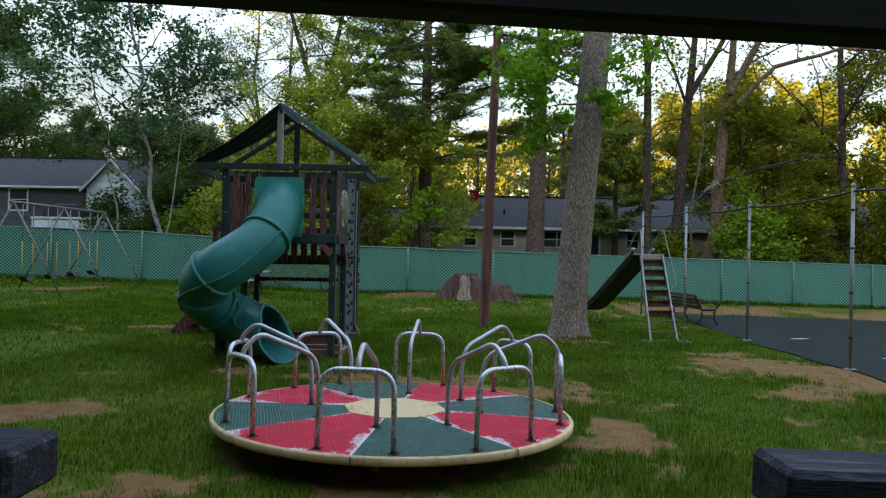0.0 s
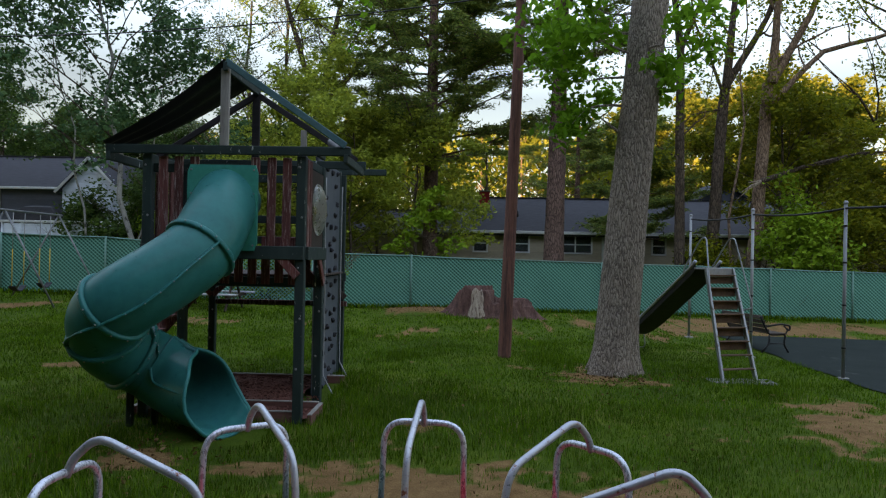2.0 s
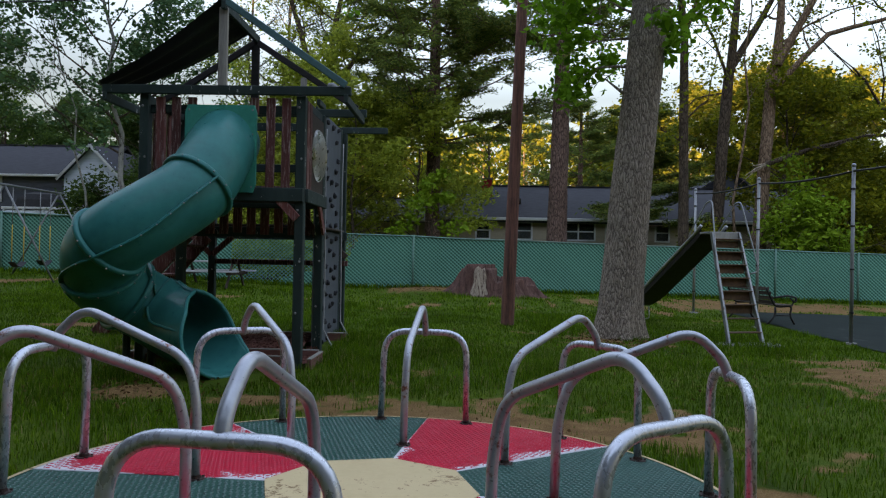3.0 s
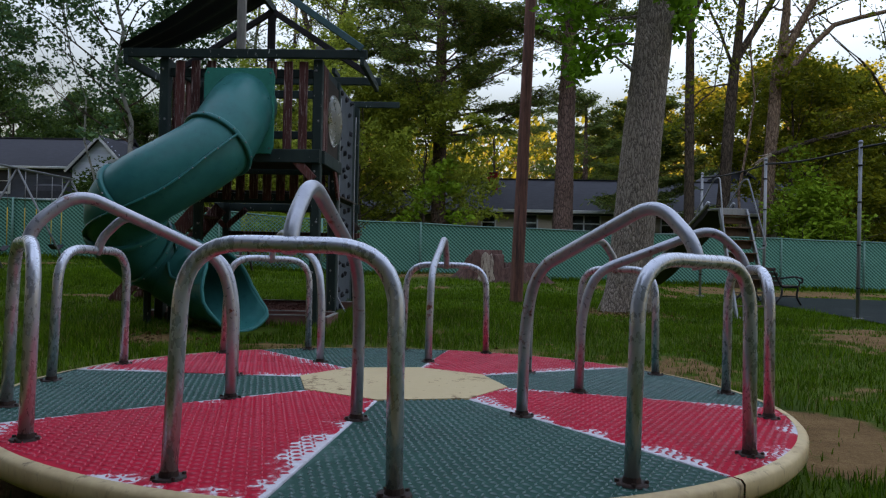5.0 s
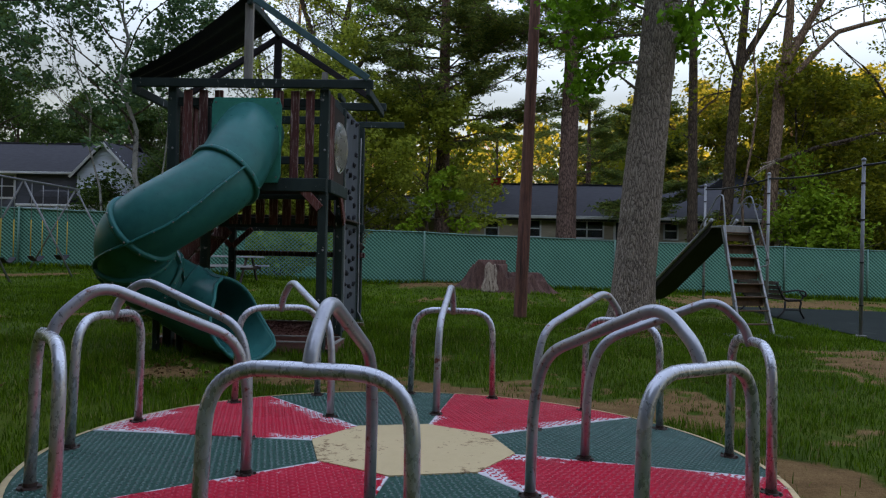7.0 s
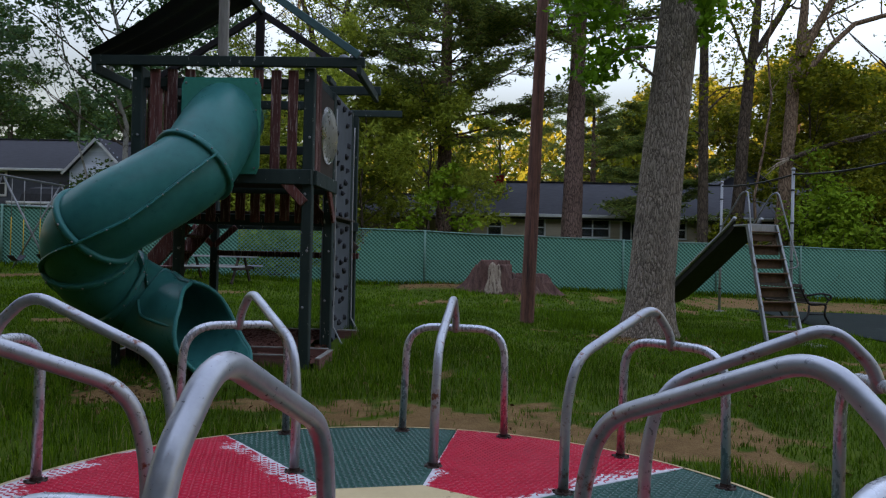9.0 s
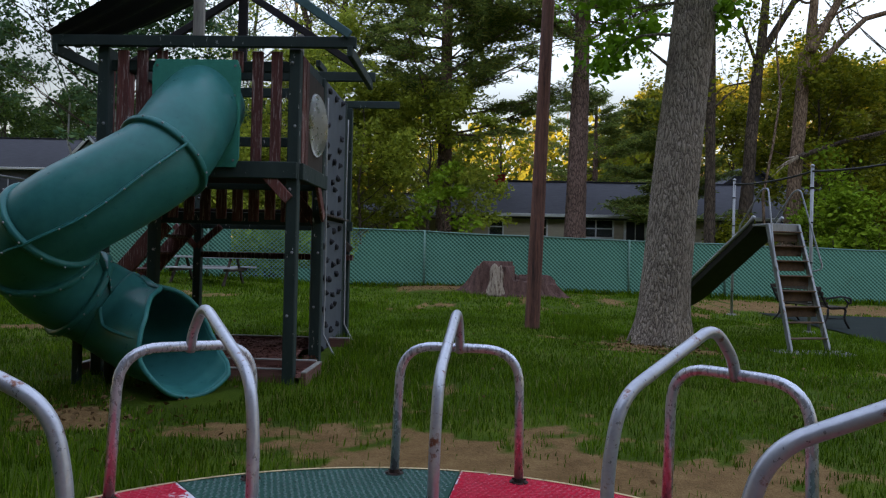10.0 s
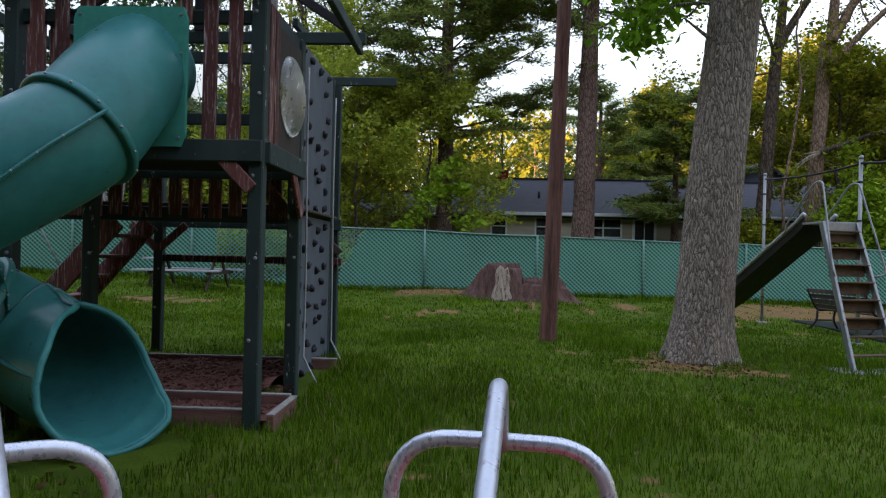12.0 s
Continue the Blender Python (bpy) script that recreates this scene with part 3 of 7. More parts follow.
def build_fence():
    stops = []
    for (x0, y0), (x1, y1) in zip(FENCE_LINE, FENCE_LINE[1:]):
        n = max(1, round(math.hypot(x1 - x0, y1 - y0) / 2.95))
        stops += [(x0 + (x1 - x0) * k / n, y0 + (y1 - y0) * k / n) for k in range(n)]
    stops.append(FENCE_LINE[-1])
    ob = thing("chain_link_fence", (0, 24.5, 0), "green chain-link fence with green privacy mesh", "fence", kind="structure")
    for k, ((x0, y0), (x1, y1)) in enumerate(zip(stops, stops[1:])):
        n, m = (30, 15) if -8.0 < x0 < -4.0 else (10, 5)
        sag = rng.uniform(0.0, 0.03)
        u = np.linspace(0, 1, n + 1)
        x, y = x0 + (x1 - x0) * u, y0 + (y1 - y0) * u
        zb = ground_z(x, y)
        za, zc = float(ground_z(x0, y0)), float(ground_z(x1, y1))
        zt = za + (zc - za) * u + fence_high(x) - sag * 4 * u * (1 - u)
        push = 0.02 * np.sin(u * 3.14) * rng.normal()
        rows = []
        for h in np.linspace(0, 1, m + 1):
            rows.append(np.stack([x, y + push * h, zb + 0.02 + (zt - zb - 0.03) * h], -1))
        v = np.concatenate(rows)
        a = (np.arange(m)[:, None] * (n + 1) + np.arange(n)[None]).ravel()
        q = np.stack([a, a + 1, a + n + 2, a + n + 1], -1)
        back = v + np.array([0, 0.012, 0])
        # the mesh is torn off in a slanting line beside the tower
        cx, ch = v[q].mean(1)[:, 0], (v[q].mean(1)[:, 2] - 0.1) / FENCE_HIGH
        torn = (cx > -6.9) & (cx < -4.05 + 0.85 * ch) & (ch > 0.12 + 0.25 * np.sin(cx * 2.3))
        if torn.any():
            part("bare_wire", big_mesh("bare_wire", v, q[torn], smooth=True), BARE_WIRE, ob, "bare chain-link wire without mesh")
        q = q[~torn]
        part("panel", big_mesh("panel", np.concatenate([v, back]), np.concatenate([q, q[:, ::-1] + len(v)]), smooth=True), FENCE_MESH, ob)
        pipe("top_rail", list(zip(x, y - 0.012, zt)), 0.021, FENCE_RAIL, ob, sides=8)
        zp = float(ground_z(x0, y0))
        pipe("post", [(x0, y0 - 0.035, zp - 0.05), (x0, y0 - 0.035, zp + fence_high(x0) + 0.03)], 0.03, FENCE_RAIL, ob, sides=8)
    return ob


FENCE_RAIL = surface("green_rail", (0.05, 0.14, 0.11), (0.11, 0.24, 0.20), 6, (1, 1, 0.4), 0.6)
fence = build_fence()


# ---- houses ----
def add_window(house, x0, x1, z0, z1, y, panes=1, curtain=False):
    """A framed window in a wall that faces the lawn at y."""
    w = 0.07
    win = part("window", box(x0, x1, y - 0.032, y + 0.03, z0, z1, 0), CURTAIN if curtain else DARK_INSIDE, house)
    for a in ((x0 - w, x1 + w, z1, z1 + w), (x0 - w, x1 + w, z0 - w, z0), (x0 - w, x0, z0, z1), (x1, x1 + w, z0, z1)):
        part("window_frame", box(a[0], a[1], y - 0.075, y + 0.02, a[2], a[3], 0.008), TRIM, win)
    for k in range(panes):
        xa, xb = x0 + (x1 - x0) * k / panes, x0 + (x1 - x0) * (k + 1) / panes
        zm = (z0 + z1) / 2
        part("pane", box(xa + 0.03, xb - 0.03, y - 0.046, y - 0.038, z0 + 0.02, z1 - 0.02, 0), GLASS, win)
        part("sash", box(xa + 0.02, xb - 0.02, y - 0.060, y - 0.034, zm - 0.025, zm + 0.025, 0.005), TRIM, win)
        if k:
            part("mullion", box(xa - 0.03, xa + 0.03, y - 0.066, y - 0.034, z0, z1, 0.005), TRIM, win)


def siding(house, x0, x1, y, z0, z1, material, step=0.2):
    """Lapped boards on a wall that faces the lawn."""
    z = z0
    while z < z1 - 0.02:
        h = min(step, z1 - z)
        v = [(x0, y, z), (x1, y, z), (x1, y - 0.022, z), (x0, y - 0.022, z), (x0, y, z + h), (x1, y, z + h), (x1, y - 0.006, z + h), (x0, y - 0.006, z + h)]
        part("siding_board", (v, [(0, 3, 2, 1), (4, 5, 6, 7), (3, 7, 6, 2), (0, 1, 5, 4), (0, 4, 7, 3), (1, 2, 6, 5)]), material, house)
        z += step


def gable_roof(house, x0, x1, y0, y1, eave, ridge, material, over=0.45):
    """A roof with its ridge along x: two slabs."""
    ym = (y0 + y1) / 2
    for s, ya in ((1, y0 - over), (-1, y1 + over)):
        zz = eave - (ridge - eave) * over / (ym - y0)
        bm = bar(((x0 + x1) / 2, ya, zz), ((x0 + x1) / 2, ym, ridge), x1 - x0 + 2 * over, 0.12, 0.0)
        part("roof_slope", bm, material, house)
    part("ridge_cap", bar((x0 - over, ym, ridge + 0.07), (x1 + over, ym, ridge + 0.07), 0.3, 0.05), material, house)


def build_house():
    y = 35.6
    g = float(ground_z(5, y)) - 0.1
    ob = thing("ranch_house", (4, 40, g), "long tan ranch house with dark shingle roof beyond the fence", "house")
    part("wall", box(-0.9, 24.0, y, y + 8.4, g - 0.3, 2.95, 0), SIDING_TAN, ob)
    siding(ob, -0.9, 24.0, y - 0.001, g + 0.5, 2.9, SIDING_TAN)
    gable_roof(ob, -0.9, 24.0, y, y + 8.4, 3.02, 4.85, SHINGLE)
    part("gutter", box(-1.35, 24.4, y - 0.58, y - 0.46, 2.86, 3.0, 0.02), TRIM, ob, "white eaves gutter")
    part("soffit", box(-1.3, 24.3, y - 0.46, y, 2.86, 2.89, 0), TRIM, ob)
    chim = part("chimney", box(0.75, 1.25, y + 2.5, y + 3.0, 3.5, 5.05, 0.02), BRICK_RED, ob, "red brick chimney")
    part("cap", box(0.70, 1.30, y + 2.45, y + 3.05, 5.05, 5.12, 0.01), CONCRETE, chim)
    pipe("vent_pipe", [(2.6, y + 1.6, 3.6), (2.6, y + 1.6, 4.05)], 0.06, DARK_METAL, ob)
    pipe("vent_pipe", [(-0.6, y + 2.0, 3.7), (-0.6, y + 2.0, 4.6)], 0.05, POST_STEEL, ob)
    for x0, x1, n, c in ((0.48, 1.05, 1, False), (2.35, 3.0, 1, True), (4.45, 5.9, 2, False), (8.75, 9.3, 1, False), (10.6, 11.9, 2, False), (14.0, 15.0, 1, False)):
        add_window(ob, x0, x1, 2.05, 2.78, y, n, c)
    door = part("door", box(6.5, 7.3, y - 0.045, y + 0.05, g + 0.2, 2.75, 0.01), DARK_INSIDE, ob, "dark door with white storm frame")
    for a in ((6.4, 6.5), (7.3, 7.4), (6.88, 6.92)):
        part("door_frame", box(a[0], a[1], y - 0.07, y + 0.02, g + 0.2, 2.8, 0.006), TRIM, door)
    # a gabled room behind the ridge
    v = [(12.4, y + 5.5, 3.2), (15.6, y + 5.5, 3.2), (15.6, y + 5.5, 4.9), (14.0, y + 5.5, 6.0), (12.4, y + 5.5, 4.9)]
    v += [(a, b + 3.5, c) for a, b, c in v]
    part("rear_gable", (v, [(0, 1, 2, 3, 4), (9, 8, 7, 6, 5), (0, 5, 6, 1), (1, 6, 7, 2), (4, 9, 5, 0)]), SIDING_GREY, ob, "grey gable behind the ridge")
    for k in (-1, 1):
        part("rear_roof", bar((14.0 + k * 1.85, y + 7.1, 4.74), (14.0, y + 7.1, 6.06), 3.9, 0.10, 0, up=(k, 0, 1)), SHINGLE, ob)
    # the low wing
    part("wing_wall", box(-9.5, -0.9, y + 1.0, y + 7, g - 0.3, 2.75, 0), SIDING_TAN, ob)
    gable_roof(ob, -9.5, -1.0, y + 1.0, y + 7, 2.95, 4.1, SHINGLE, 0.35)
    part("wing_gutter", box(-9.8, -1.3, y + 0.52, y + 0.64, 2.78, 2.92, 0.02), TRIM, ob)
    return ob


build_house()


def build_left_house():
    y = 36.4
    g = float(ground_z(-22, y))
    ob = thing("grey_house", (-22, 40, g), "grey-sided house with a blue-grey gable behind trees", "house")
    part("wall", box(-29, -18.0, y, y + 7.2, g - 0.3, 4.75, 0), SIDING_GREY, ob)
    siding(ob, -29, -19.5, y - 0.001, g + 0.3, 4.7, SIDING_GREY)
    gable_roof(ob, -29, -18.6, y, y + 7.2, 4.85, 6.65, SHINGLE, 0.3)
    part("gutter", box(-29.3, -19.4, y - 0.42, y - 0.32, 4.62, 4.74, 0.02), TRIM, ob, "white eaves gutter")
    # the gabled wing that faces the lawn
    cx, half, eave, top, yw = -17.98, 1.38, 4.7, 6.12, y - 0.4
    v = [(cx - half, yw, g), (cx + half, yw, g), (cx + half, yw, eave), (cx, yw, top), (cx - half, yw, eave)]
    v += [(a, b + 5, c) for a, b, c in v]
    part("gable_wall", (v, [(0, 1, 2, 3, 4), (9, 8, 7, 6, 5), (0, 5, 6, 1), (1, 6, 7, 2), (4, 9, 5, 0)]), SIDING_WHITE, ob, "blue-grey gable wall")
    for k in range(30):
        z = g + 0.3 + k * 0.2
        w = half if z < eave else half * (top - z) / (top - eave)
        if w > 0.15:
            part("siding_board", box(cx - w, cx + w, yw - 0.022, yw, z, z + 0.188, 0.0), SIDING_WHITE, ob)
    for s in (-1, 1):
        part("wing_roof", bar((cx + s * (half + 0.22), yw + 2.3, eave - 0.2), (cx, yw + 2.3, top + 0.08), 5.2, 0.10, 0, up=(s, 0, 1)), SHINGLE, ob)
        part("barge_board", bar((cx + s * (half + 0.22), yw - 0.32, eave - 0.24), (cx, yw - 0.32, top + 0.02), 0.03, 0.12, 0), TRIM, ob)
    # a window at the far end of the long wall, white casing round a dark pane
    for x in (-25.6, -23.65):
        win = part("window", box(x, x + 0.9, y - 0.05, y - 0.024, 3.50, 4.56, 0.0), DARK_INSIDE, ob, "dark sash window")
        for x0, x1, z0, z1 in ((x - 0.1, x, 3.40, 4.66), (x + 0.9, x + 1.0, 3.40, 4.66), (x, x + 0.9, 4.56, 4.66), (x, x + 0.9, 3.40, 3.50), (x, x + 0.9, 4.01, 4.05)):
            part("casing", box(x0, x1, y - 0.075, y - 0.024, z0, z1, 0.005), TRIM, win)
    return ob


build_left_house()


def build_yard_wall():
    """The low pale wall before the grey house, with a dark covered heap behind it."""
    y, x0, x1 = 34.3, -21.1, -15.6
    g = float(ground_z(-18, y))
    ob = thing("yard_wall", (-18, y, g), "low white panelled yard wall with a pale cap", "wall")
    for k in range(6):
        a, b = x0 + (x1 - x0) * k / 6, x0 + (x1 - x0) * (k + 1) / 6
        part("panel", box(a + 0.05, b - 0.05, y - 0.03, y + 0.03, g - 0.1, 2.90, 0.005), SIDING_WHITE, ob)
        part("post", box(a - 0.05, a + 0.05, y - 0.06, y + 0.06, g - 0.1, 2.94, 0.01), SIDING_WHITE, ob)
    part("cap", box(x0 - 0.1, x1 + 0.1, y - 0.10, y + 0.10, 2.94, 3.05, 0.015), TRIM, ob, "white cap rail")
    heap = thing("covered_heap", (-19.8, y + 0.9, g), "dark sheeted heap behind the pale yard wall", "covered heap")
    bm = bmesh.new()
    rows = [[bm.verts.new((-19.85 + u * w, y + 0.9 + v * d, z)) for u, v in ((-1, -1), (0, -1.05), (1, -1), (1.05, 0), (1, 1), (0, 1.05), (-1, 1), (-1.05, 0))]
            for w, d, z in ((1.05, 0.62, g - 0.1), (1.02, 0.6, 3.0), (0.92, 0.54, 3.42), (0.66, 0.40, 3.68), (0.40, 0.22, 3.76))]
    for lo, hi in zip(rows, rows[1:]):
        for k in range(8):
            bm.faces.new((lo[k], lo[(k + 1) % 8], hi[(k + 1) % 8], hi[k]))
    bm.faces.new(rows[-1])
    part("cover", bm, BLACK_RUBBER, heap)
    return ob


build_yard_wall()


def build_white_shed():
    ob = thing("white_shed", (-12, 33, 0), "white clapboard shed behind the birches", "shed")
    part("wall", box(-13.4, -11.3, 32.6, 35, -0.2, 3.5, 0.01), TRIM, ob)
    siding(ob, -13.4, -11.3, 32.599, 0.2, 3.45, TRIM)
    part("roof", box(-13.7, -11.0, 32.3, 35.3, 3.5, 3.62, 0.02), SHINGLE, ob)
    return ob


shed = build_white_shed()

# ---- trees ----
def leaf_cards(centres, size, flat=0.0, narrow=0.55, seed=0):
    """Small folded leaves at the given places: verts, tris."""
    r = np.random.default_rng(seed)
    n = len(centres)
    a = r.standard_normal((n, 3))
    a[:, 2] *= (1 - flat)
    a /= np.linalg.norm(a, axis=1)[:, None] + 1e-9
    b = np.cross(a, r.standard_normal((n, 3)))
    b /= np.linalg.norm(b, axis=1)[:, None] + 1e-9
    c = np.cross(a, b)
    s = (size * r.uniform(0.6, 1.4, n))[:, None]
    p0, p2 = centres - a * s, centres + a * s
    p1, p3 = centres + b * s * narrow + c * s * 0.18, centres - b * s * narrow + c * s * 0.18
    v = np.stack([p0, p1, p2, p3], 1).reshape(-1, 3)
    k = np.arange(n)[:, None] * 4
    return v, np.concatenate([k + [0, 1, 2], k + [0, 2, 3]])


def grow(base, direction, length, radius, depth, r, out, tips, spread=0.6, kids=3, rise=0.15, bend=0.12):
    """One limb and its branches; out gets (points, radii), tips the places for leaves."""
    n = 6 if depth else 4
    pts, d = [np.array(base, float)], np.array(direction, float)
    for k in range(n):
        d = d + r.standard_normal(3) * bend + np.array([0, 0, rise * 0.25])
        d /= np.linalg.norm(d)
        pts.append(pts[-1] + d * length / n)
    rad = np.linspace(radius, radius * 0.45, n + 1)
    out.append((pts, rad, depth))
    if depth == 0:
        tips += [pts[2], pts[3], pts[-1]]
        return
    if depth == 1:
        tips += [pts[-1]]
    for k in range(kids):
        i = r.integers(2, n + 1) if k else n
        side = r.standard_normal(3)
        side -= d * side.dot(d)
        side /= np.linalg.norm(side) + 1e-9
        nd = d * (1 - spread * 0.4) + side * spread + np.array([0, 0, rise])
        nd /= np.linalg.norm(nd)
        grow(pts[i], nd, length * r.uniform(0.55, 0.8), rad[i] * 0.62, depth - 1, r, out, tips, spread, kids, rise, bend)


def limb_mesh(name, limbs, smallest=0.006):
    pieces = []
    for pts, rad, depth in limbs:
        if max(rad) < smallest:
            continue
        pieces.append(sweep(pts, rad, 7 if depth > 2 else 5 if depth > 1 else 4 if depth else 3, cap=False))
    v, q, t = merge(pieces)
    return big_mesh(name, v, q, t, smooth=True)


def add_limbs(ob, grown, bark, name="limb", smallest=0.006):
    """Each main limb is a part of its own; its fine branching is one part of stuff."""
    fine = []
    for out in grown:
        part(name, limb_mesh(name, out[:1], 0), bark, ob)
        fine += [b for b in out[1:] if max(b[1]) >= smallest]
    if fine:
        tagged(part("fine_branching", limb_mesh("fine_branching", fine, 0), bark, ob), kind="stuff")


def trunk_mesh(name, pts, rad, sides=20, flare=0.0, rough=0.03):
    """A trunk with lobes at its foot and an uneven skin."""
    pts = [np.array(p, float) for p in pts]
    L = np.cumsum([0] + [np.linalg.norm(b - a) for a, b in zip(pts, pts[1:])])
    s = np.arange(0, L[-1], 0.12)
    P = np.stack([np.interp(s, L, [p[k] for p in pts]) for k in range(3)], -1)
    R = np.interp(s, L, rad)
    ang = np.arange(sides) * 2 * np.pi / sides
    lobes = 0.6 + 0.4 * np.cos(5 * ang + 0.7) + 0.25 * np.cos(3 * ang)
    v = []
    for k in range(len(s)):
        swell = flare * np.exp(-s[k] / 0.38) * lobes
        rr = R[k] * (1 + swell + rough * np.sin(ang * 4 + s[k] * 1.3) + rough * 0.7 * np.sin(ang * 7 - s[k] * 2.1) + rough * 0.4 * rng.standard_normal(sides))
        v.append(P[k] + np.stack([np.cos(ang) * rr, np.sin(ang) * rr, 0 * ang], -1))
    n = len(s)
    i, j = np.meshgrid(np.arange(n - 1), np.arange(sides), indexing="ij")
    a, b = i * sides + j, i * sides + (j + 1) % sides
    return big_mesh(name, np.concatenate(v), np.stack([a, b, b + sides, a + sides], -1), smooth=True)


def leaves_at(tips, per, spread, size, seed, flat=0.0, narrow=0.55, squash=1.0):
    r = np.random.default_rng(seed)
    tips = np.array(tips)
    c = np.repeat(tips, per, 0)
    off = r.standard_normal((len(c), 3)) * spread
    off[:, 2] *= squash
    return leaf_cards(c + off, size, flat, narrow, seed + 1)


def broadleaf(name, label, base, height, radius, leaf, bark, seed, crown0=0.35, reach=0.3, per=14, size=0.07, spread=0.28, lean=(0, 0), kids=3, limbs=9, depth=2, rise=0.15, category="tree"):
    """A tree: trunk, limbs and a ragged crown of single leaves."""
    r = np.random.default_rng(seed)
    bx, by = base
    bz = float(ground_z(bx, by)) - 0.1
    ob = thing(name, (bx, by, bz), label, category)
    top = np.array([bx + lean[0] * height, by + lean[1] * height, bz + height])
    b = np.array([bx, by, bz])
    k = np.linspace(0, 1, 9)
    wig = r.standard_normal((9, 3)) * height * 0.008 * np.array([1, 1, 0])
    wig[0] = 0
    pts = b + (top - b) * k[:, None] + wig
    rad = radius * (1 - 0.72 * k)
    part("trunk", trunk_mesh("trunk", pts, rad, 14 if radius > 0.15 else 8, 0.35), bark, ob)
    grown, tips = [], []
    for n in range(limbs):
        f = crown0 + (1 - crown0) * (n + r.uniform(0, 1)) / limbs
        p = np.array([np.interp(f, k, pts[:, m]) for m in range(3)])
        az = r.uniform(0, 6.283)
        up = r.uniform(0.1, 0.7) + f * 0.4
        d = np.array([math.cos(az), math.sin(az), up])
        out = []
        grown.append(out)
        grow(p, d / np.linalg.norm(d), height * reach * (1.15 - 0.6 * f) * r.uniform(0.7, 1.2), np.interp(f, k, rad) * 0.5, depth, r, out, tips, kids=kids, rise=rise)
    add_limbs(ob, grown, DARK_BARK if bark is BIRCH_BARK else bark)
    if per:
        v, t = leaves_at(tips, round(per * 1.5), spread * 0.62, size * 0.95, seed + 50, flat=0.4, squash=0.5)
        part("crown", big_mesh("crown", v, None, t), leaf, ob)
    return ob


def pine(name, label, base, height, radius, seed, crown0=0.4, reach=3.4, lean=(0, 0), tiers=16, per=60, size=0.10, leaf=None):
    """A white pine: straight trunk, flat layered boughs with upturned needle tufts."""
    r = np.random.default_rng(seed)
    bx, by = base
    bz = float(ground_z(bx, by)) - 0.1
    ob = thing(name, (bx, by, bz), label, "pine tree")
    b, top = np.array([bx, by, bz]), np.array([bx + lean[0] * height, by + lean[1] * height, bz + height])
    k = np.linspace(0, 1, 8)
    pts = b + (top - b) * k[:, None]
    rad = radius * (1 - 0.75 * k)
    part("trunk", trunk_mesh("trunk", pts, rad, 16, 0.25), PINE_BARK, ob)
    out, cl, boughs = [], [], []
    for n in range(tiers):
        f = crown0 + (0.99 - crown0) * (n + r.uniform(0, 0.6)) / tiers
        p = b + (top - b) * f
        for m in range(r.integers(3, 6)):
            az = r.uniform(0, 6.283)
            L = reach * (1.15 - 0.85 * (f - crown0) / (1 - crown0)) * r.uniform(0.55, 1.15)
            d = np.array([math.cos(az), math.sin(az), r.uniform(-0.05, 0.25)])
            q, line = p.copy(), [p.copy()]
            for s in range(6):
                d = d + np.array([0, 0, 0.05]) + r.standard_normal(3) * 0.09
                d /= np.linalg.norm(d)
                q = q + d * L / 6
                line.append(q.copy())
            boughs.append([(line, np.linspace(radius * 0.20 * (1.1 - f), 0.012, 7), 2)])
            for s in range(2, 7):
                for w in range(4):
                    az2 = az + r.choice([-1, 1]) * r.uniform(0.3, 1.2)
                    e = line[s] + np.array([math.cos(az2), math.sin(az2), r.uniform(0, 0.35)]) * L * r.uniform(0.06, 0.26)
                    out.append(([line[s], (line[s] + e) / 2 + [0, 0, -0.02], e], np.array([0.014, 0.010, 0.006]), 0))
                    cl += [e, line[s] * 0.4 + e * 0.6]
    add_limbs(ob, boughs, PINE_BARK, "bough")
    tagged(part("twig_growth", limb_mesh("twig_growth", out, 0.004), PINE_BARK, ob), kind="stuff")
    v, t = leaves_at(cl, round(per * 1.25), 0.19, size * 1.15, seed + 9, flat=0.5, narrow=0.2, squash=0.3)
    part("crown", big_mesh("crown", v, None, t), leaf or LEAF_PINE, ob)
    return ob


def shrub(name, label, base, wide, high, leaf, seed, n=2600, size=0.09, z0=0.0, category="shrub"):
    """A bush of many stems with leaves in uneven clumps."""
    r = np.random.default_rng(seed)
    bx, by = base
    bz = float(ground_z(bx, by))
    ob = thing(name, (bx, by, bz), label, category)
    stems, tips = [], []
    for m in range(9):
        out = []
        stems.append(out)
        az = r.uniform(0, 6.283)
        d = np.array([math.cos(az) * 0.5, math.sin(az) * 0.5, 1.0])
        grow((bx + 0.3 * math.cos(az), by + 0.3 * math.sin(az), bz - 0.1), d / np.linalg.norm(d), high * r.uniform(0.35, 0.6), 0.05, 2, r, out, tips, spread=0.75, kids=3, rise=0.1)
    add_limbs(ob, stems, DARK_BARK, "stem")
    tips = np.array(tips)
    sc = np.array([wide / (np.ptp(tips[:, 0]) + 0.1), wide / (np.ptp(tips[:, 1]) + 0.1), 1])
    tips = (tips - [bx, by, bz]) * np.minimum(sc, 1.6) + [bx, by, bz]
    tips = tips[tips[:, 2] > bz + z0]
    v, t = leaves_at(tips, max(4, n * 3 // (2 * len(tips))), 0.24, size * 0.95, seed + 3, flat=0.4, squash=0.55)
    part("foliage", big_mesh("foliage", v, None, t), leaf, ob)
    return ob


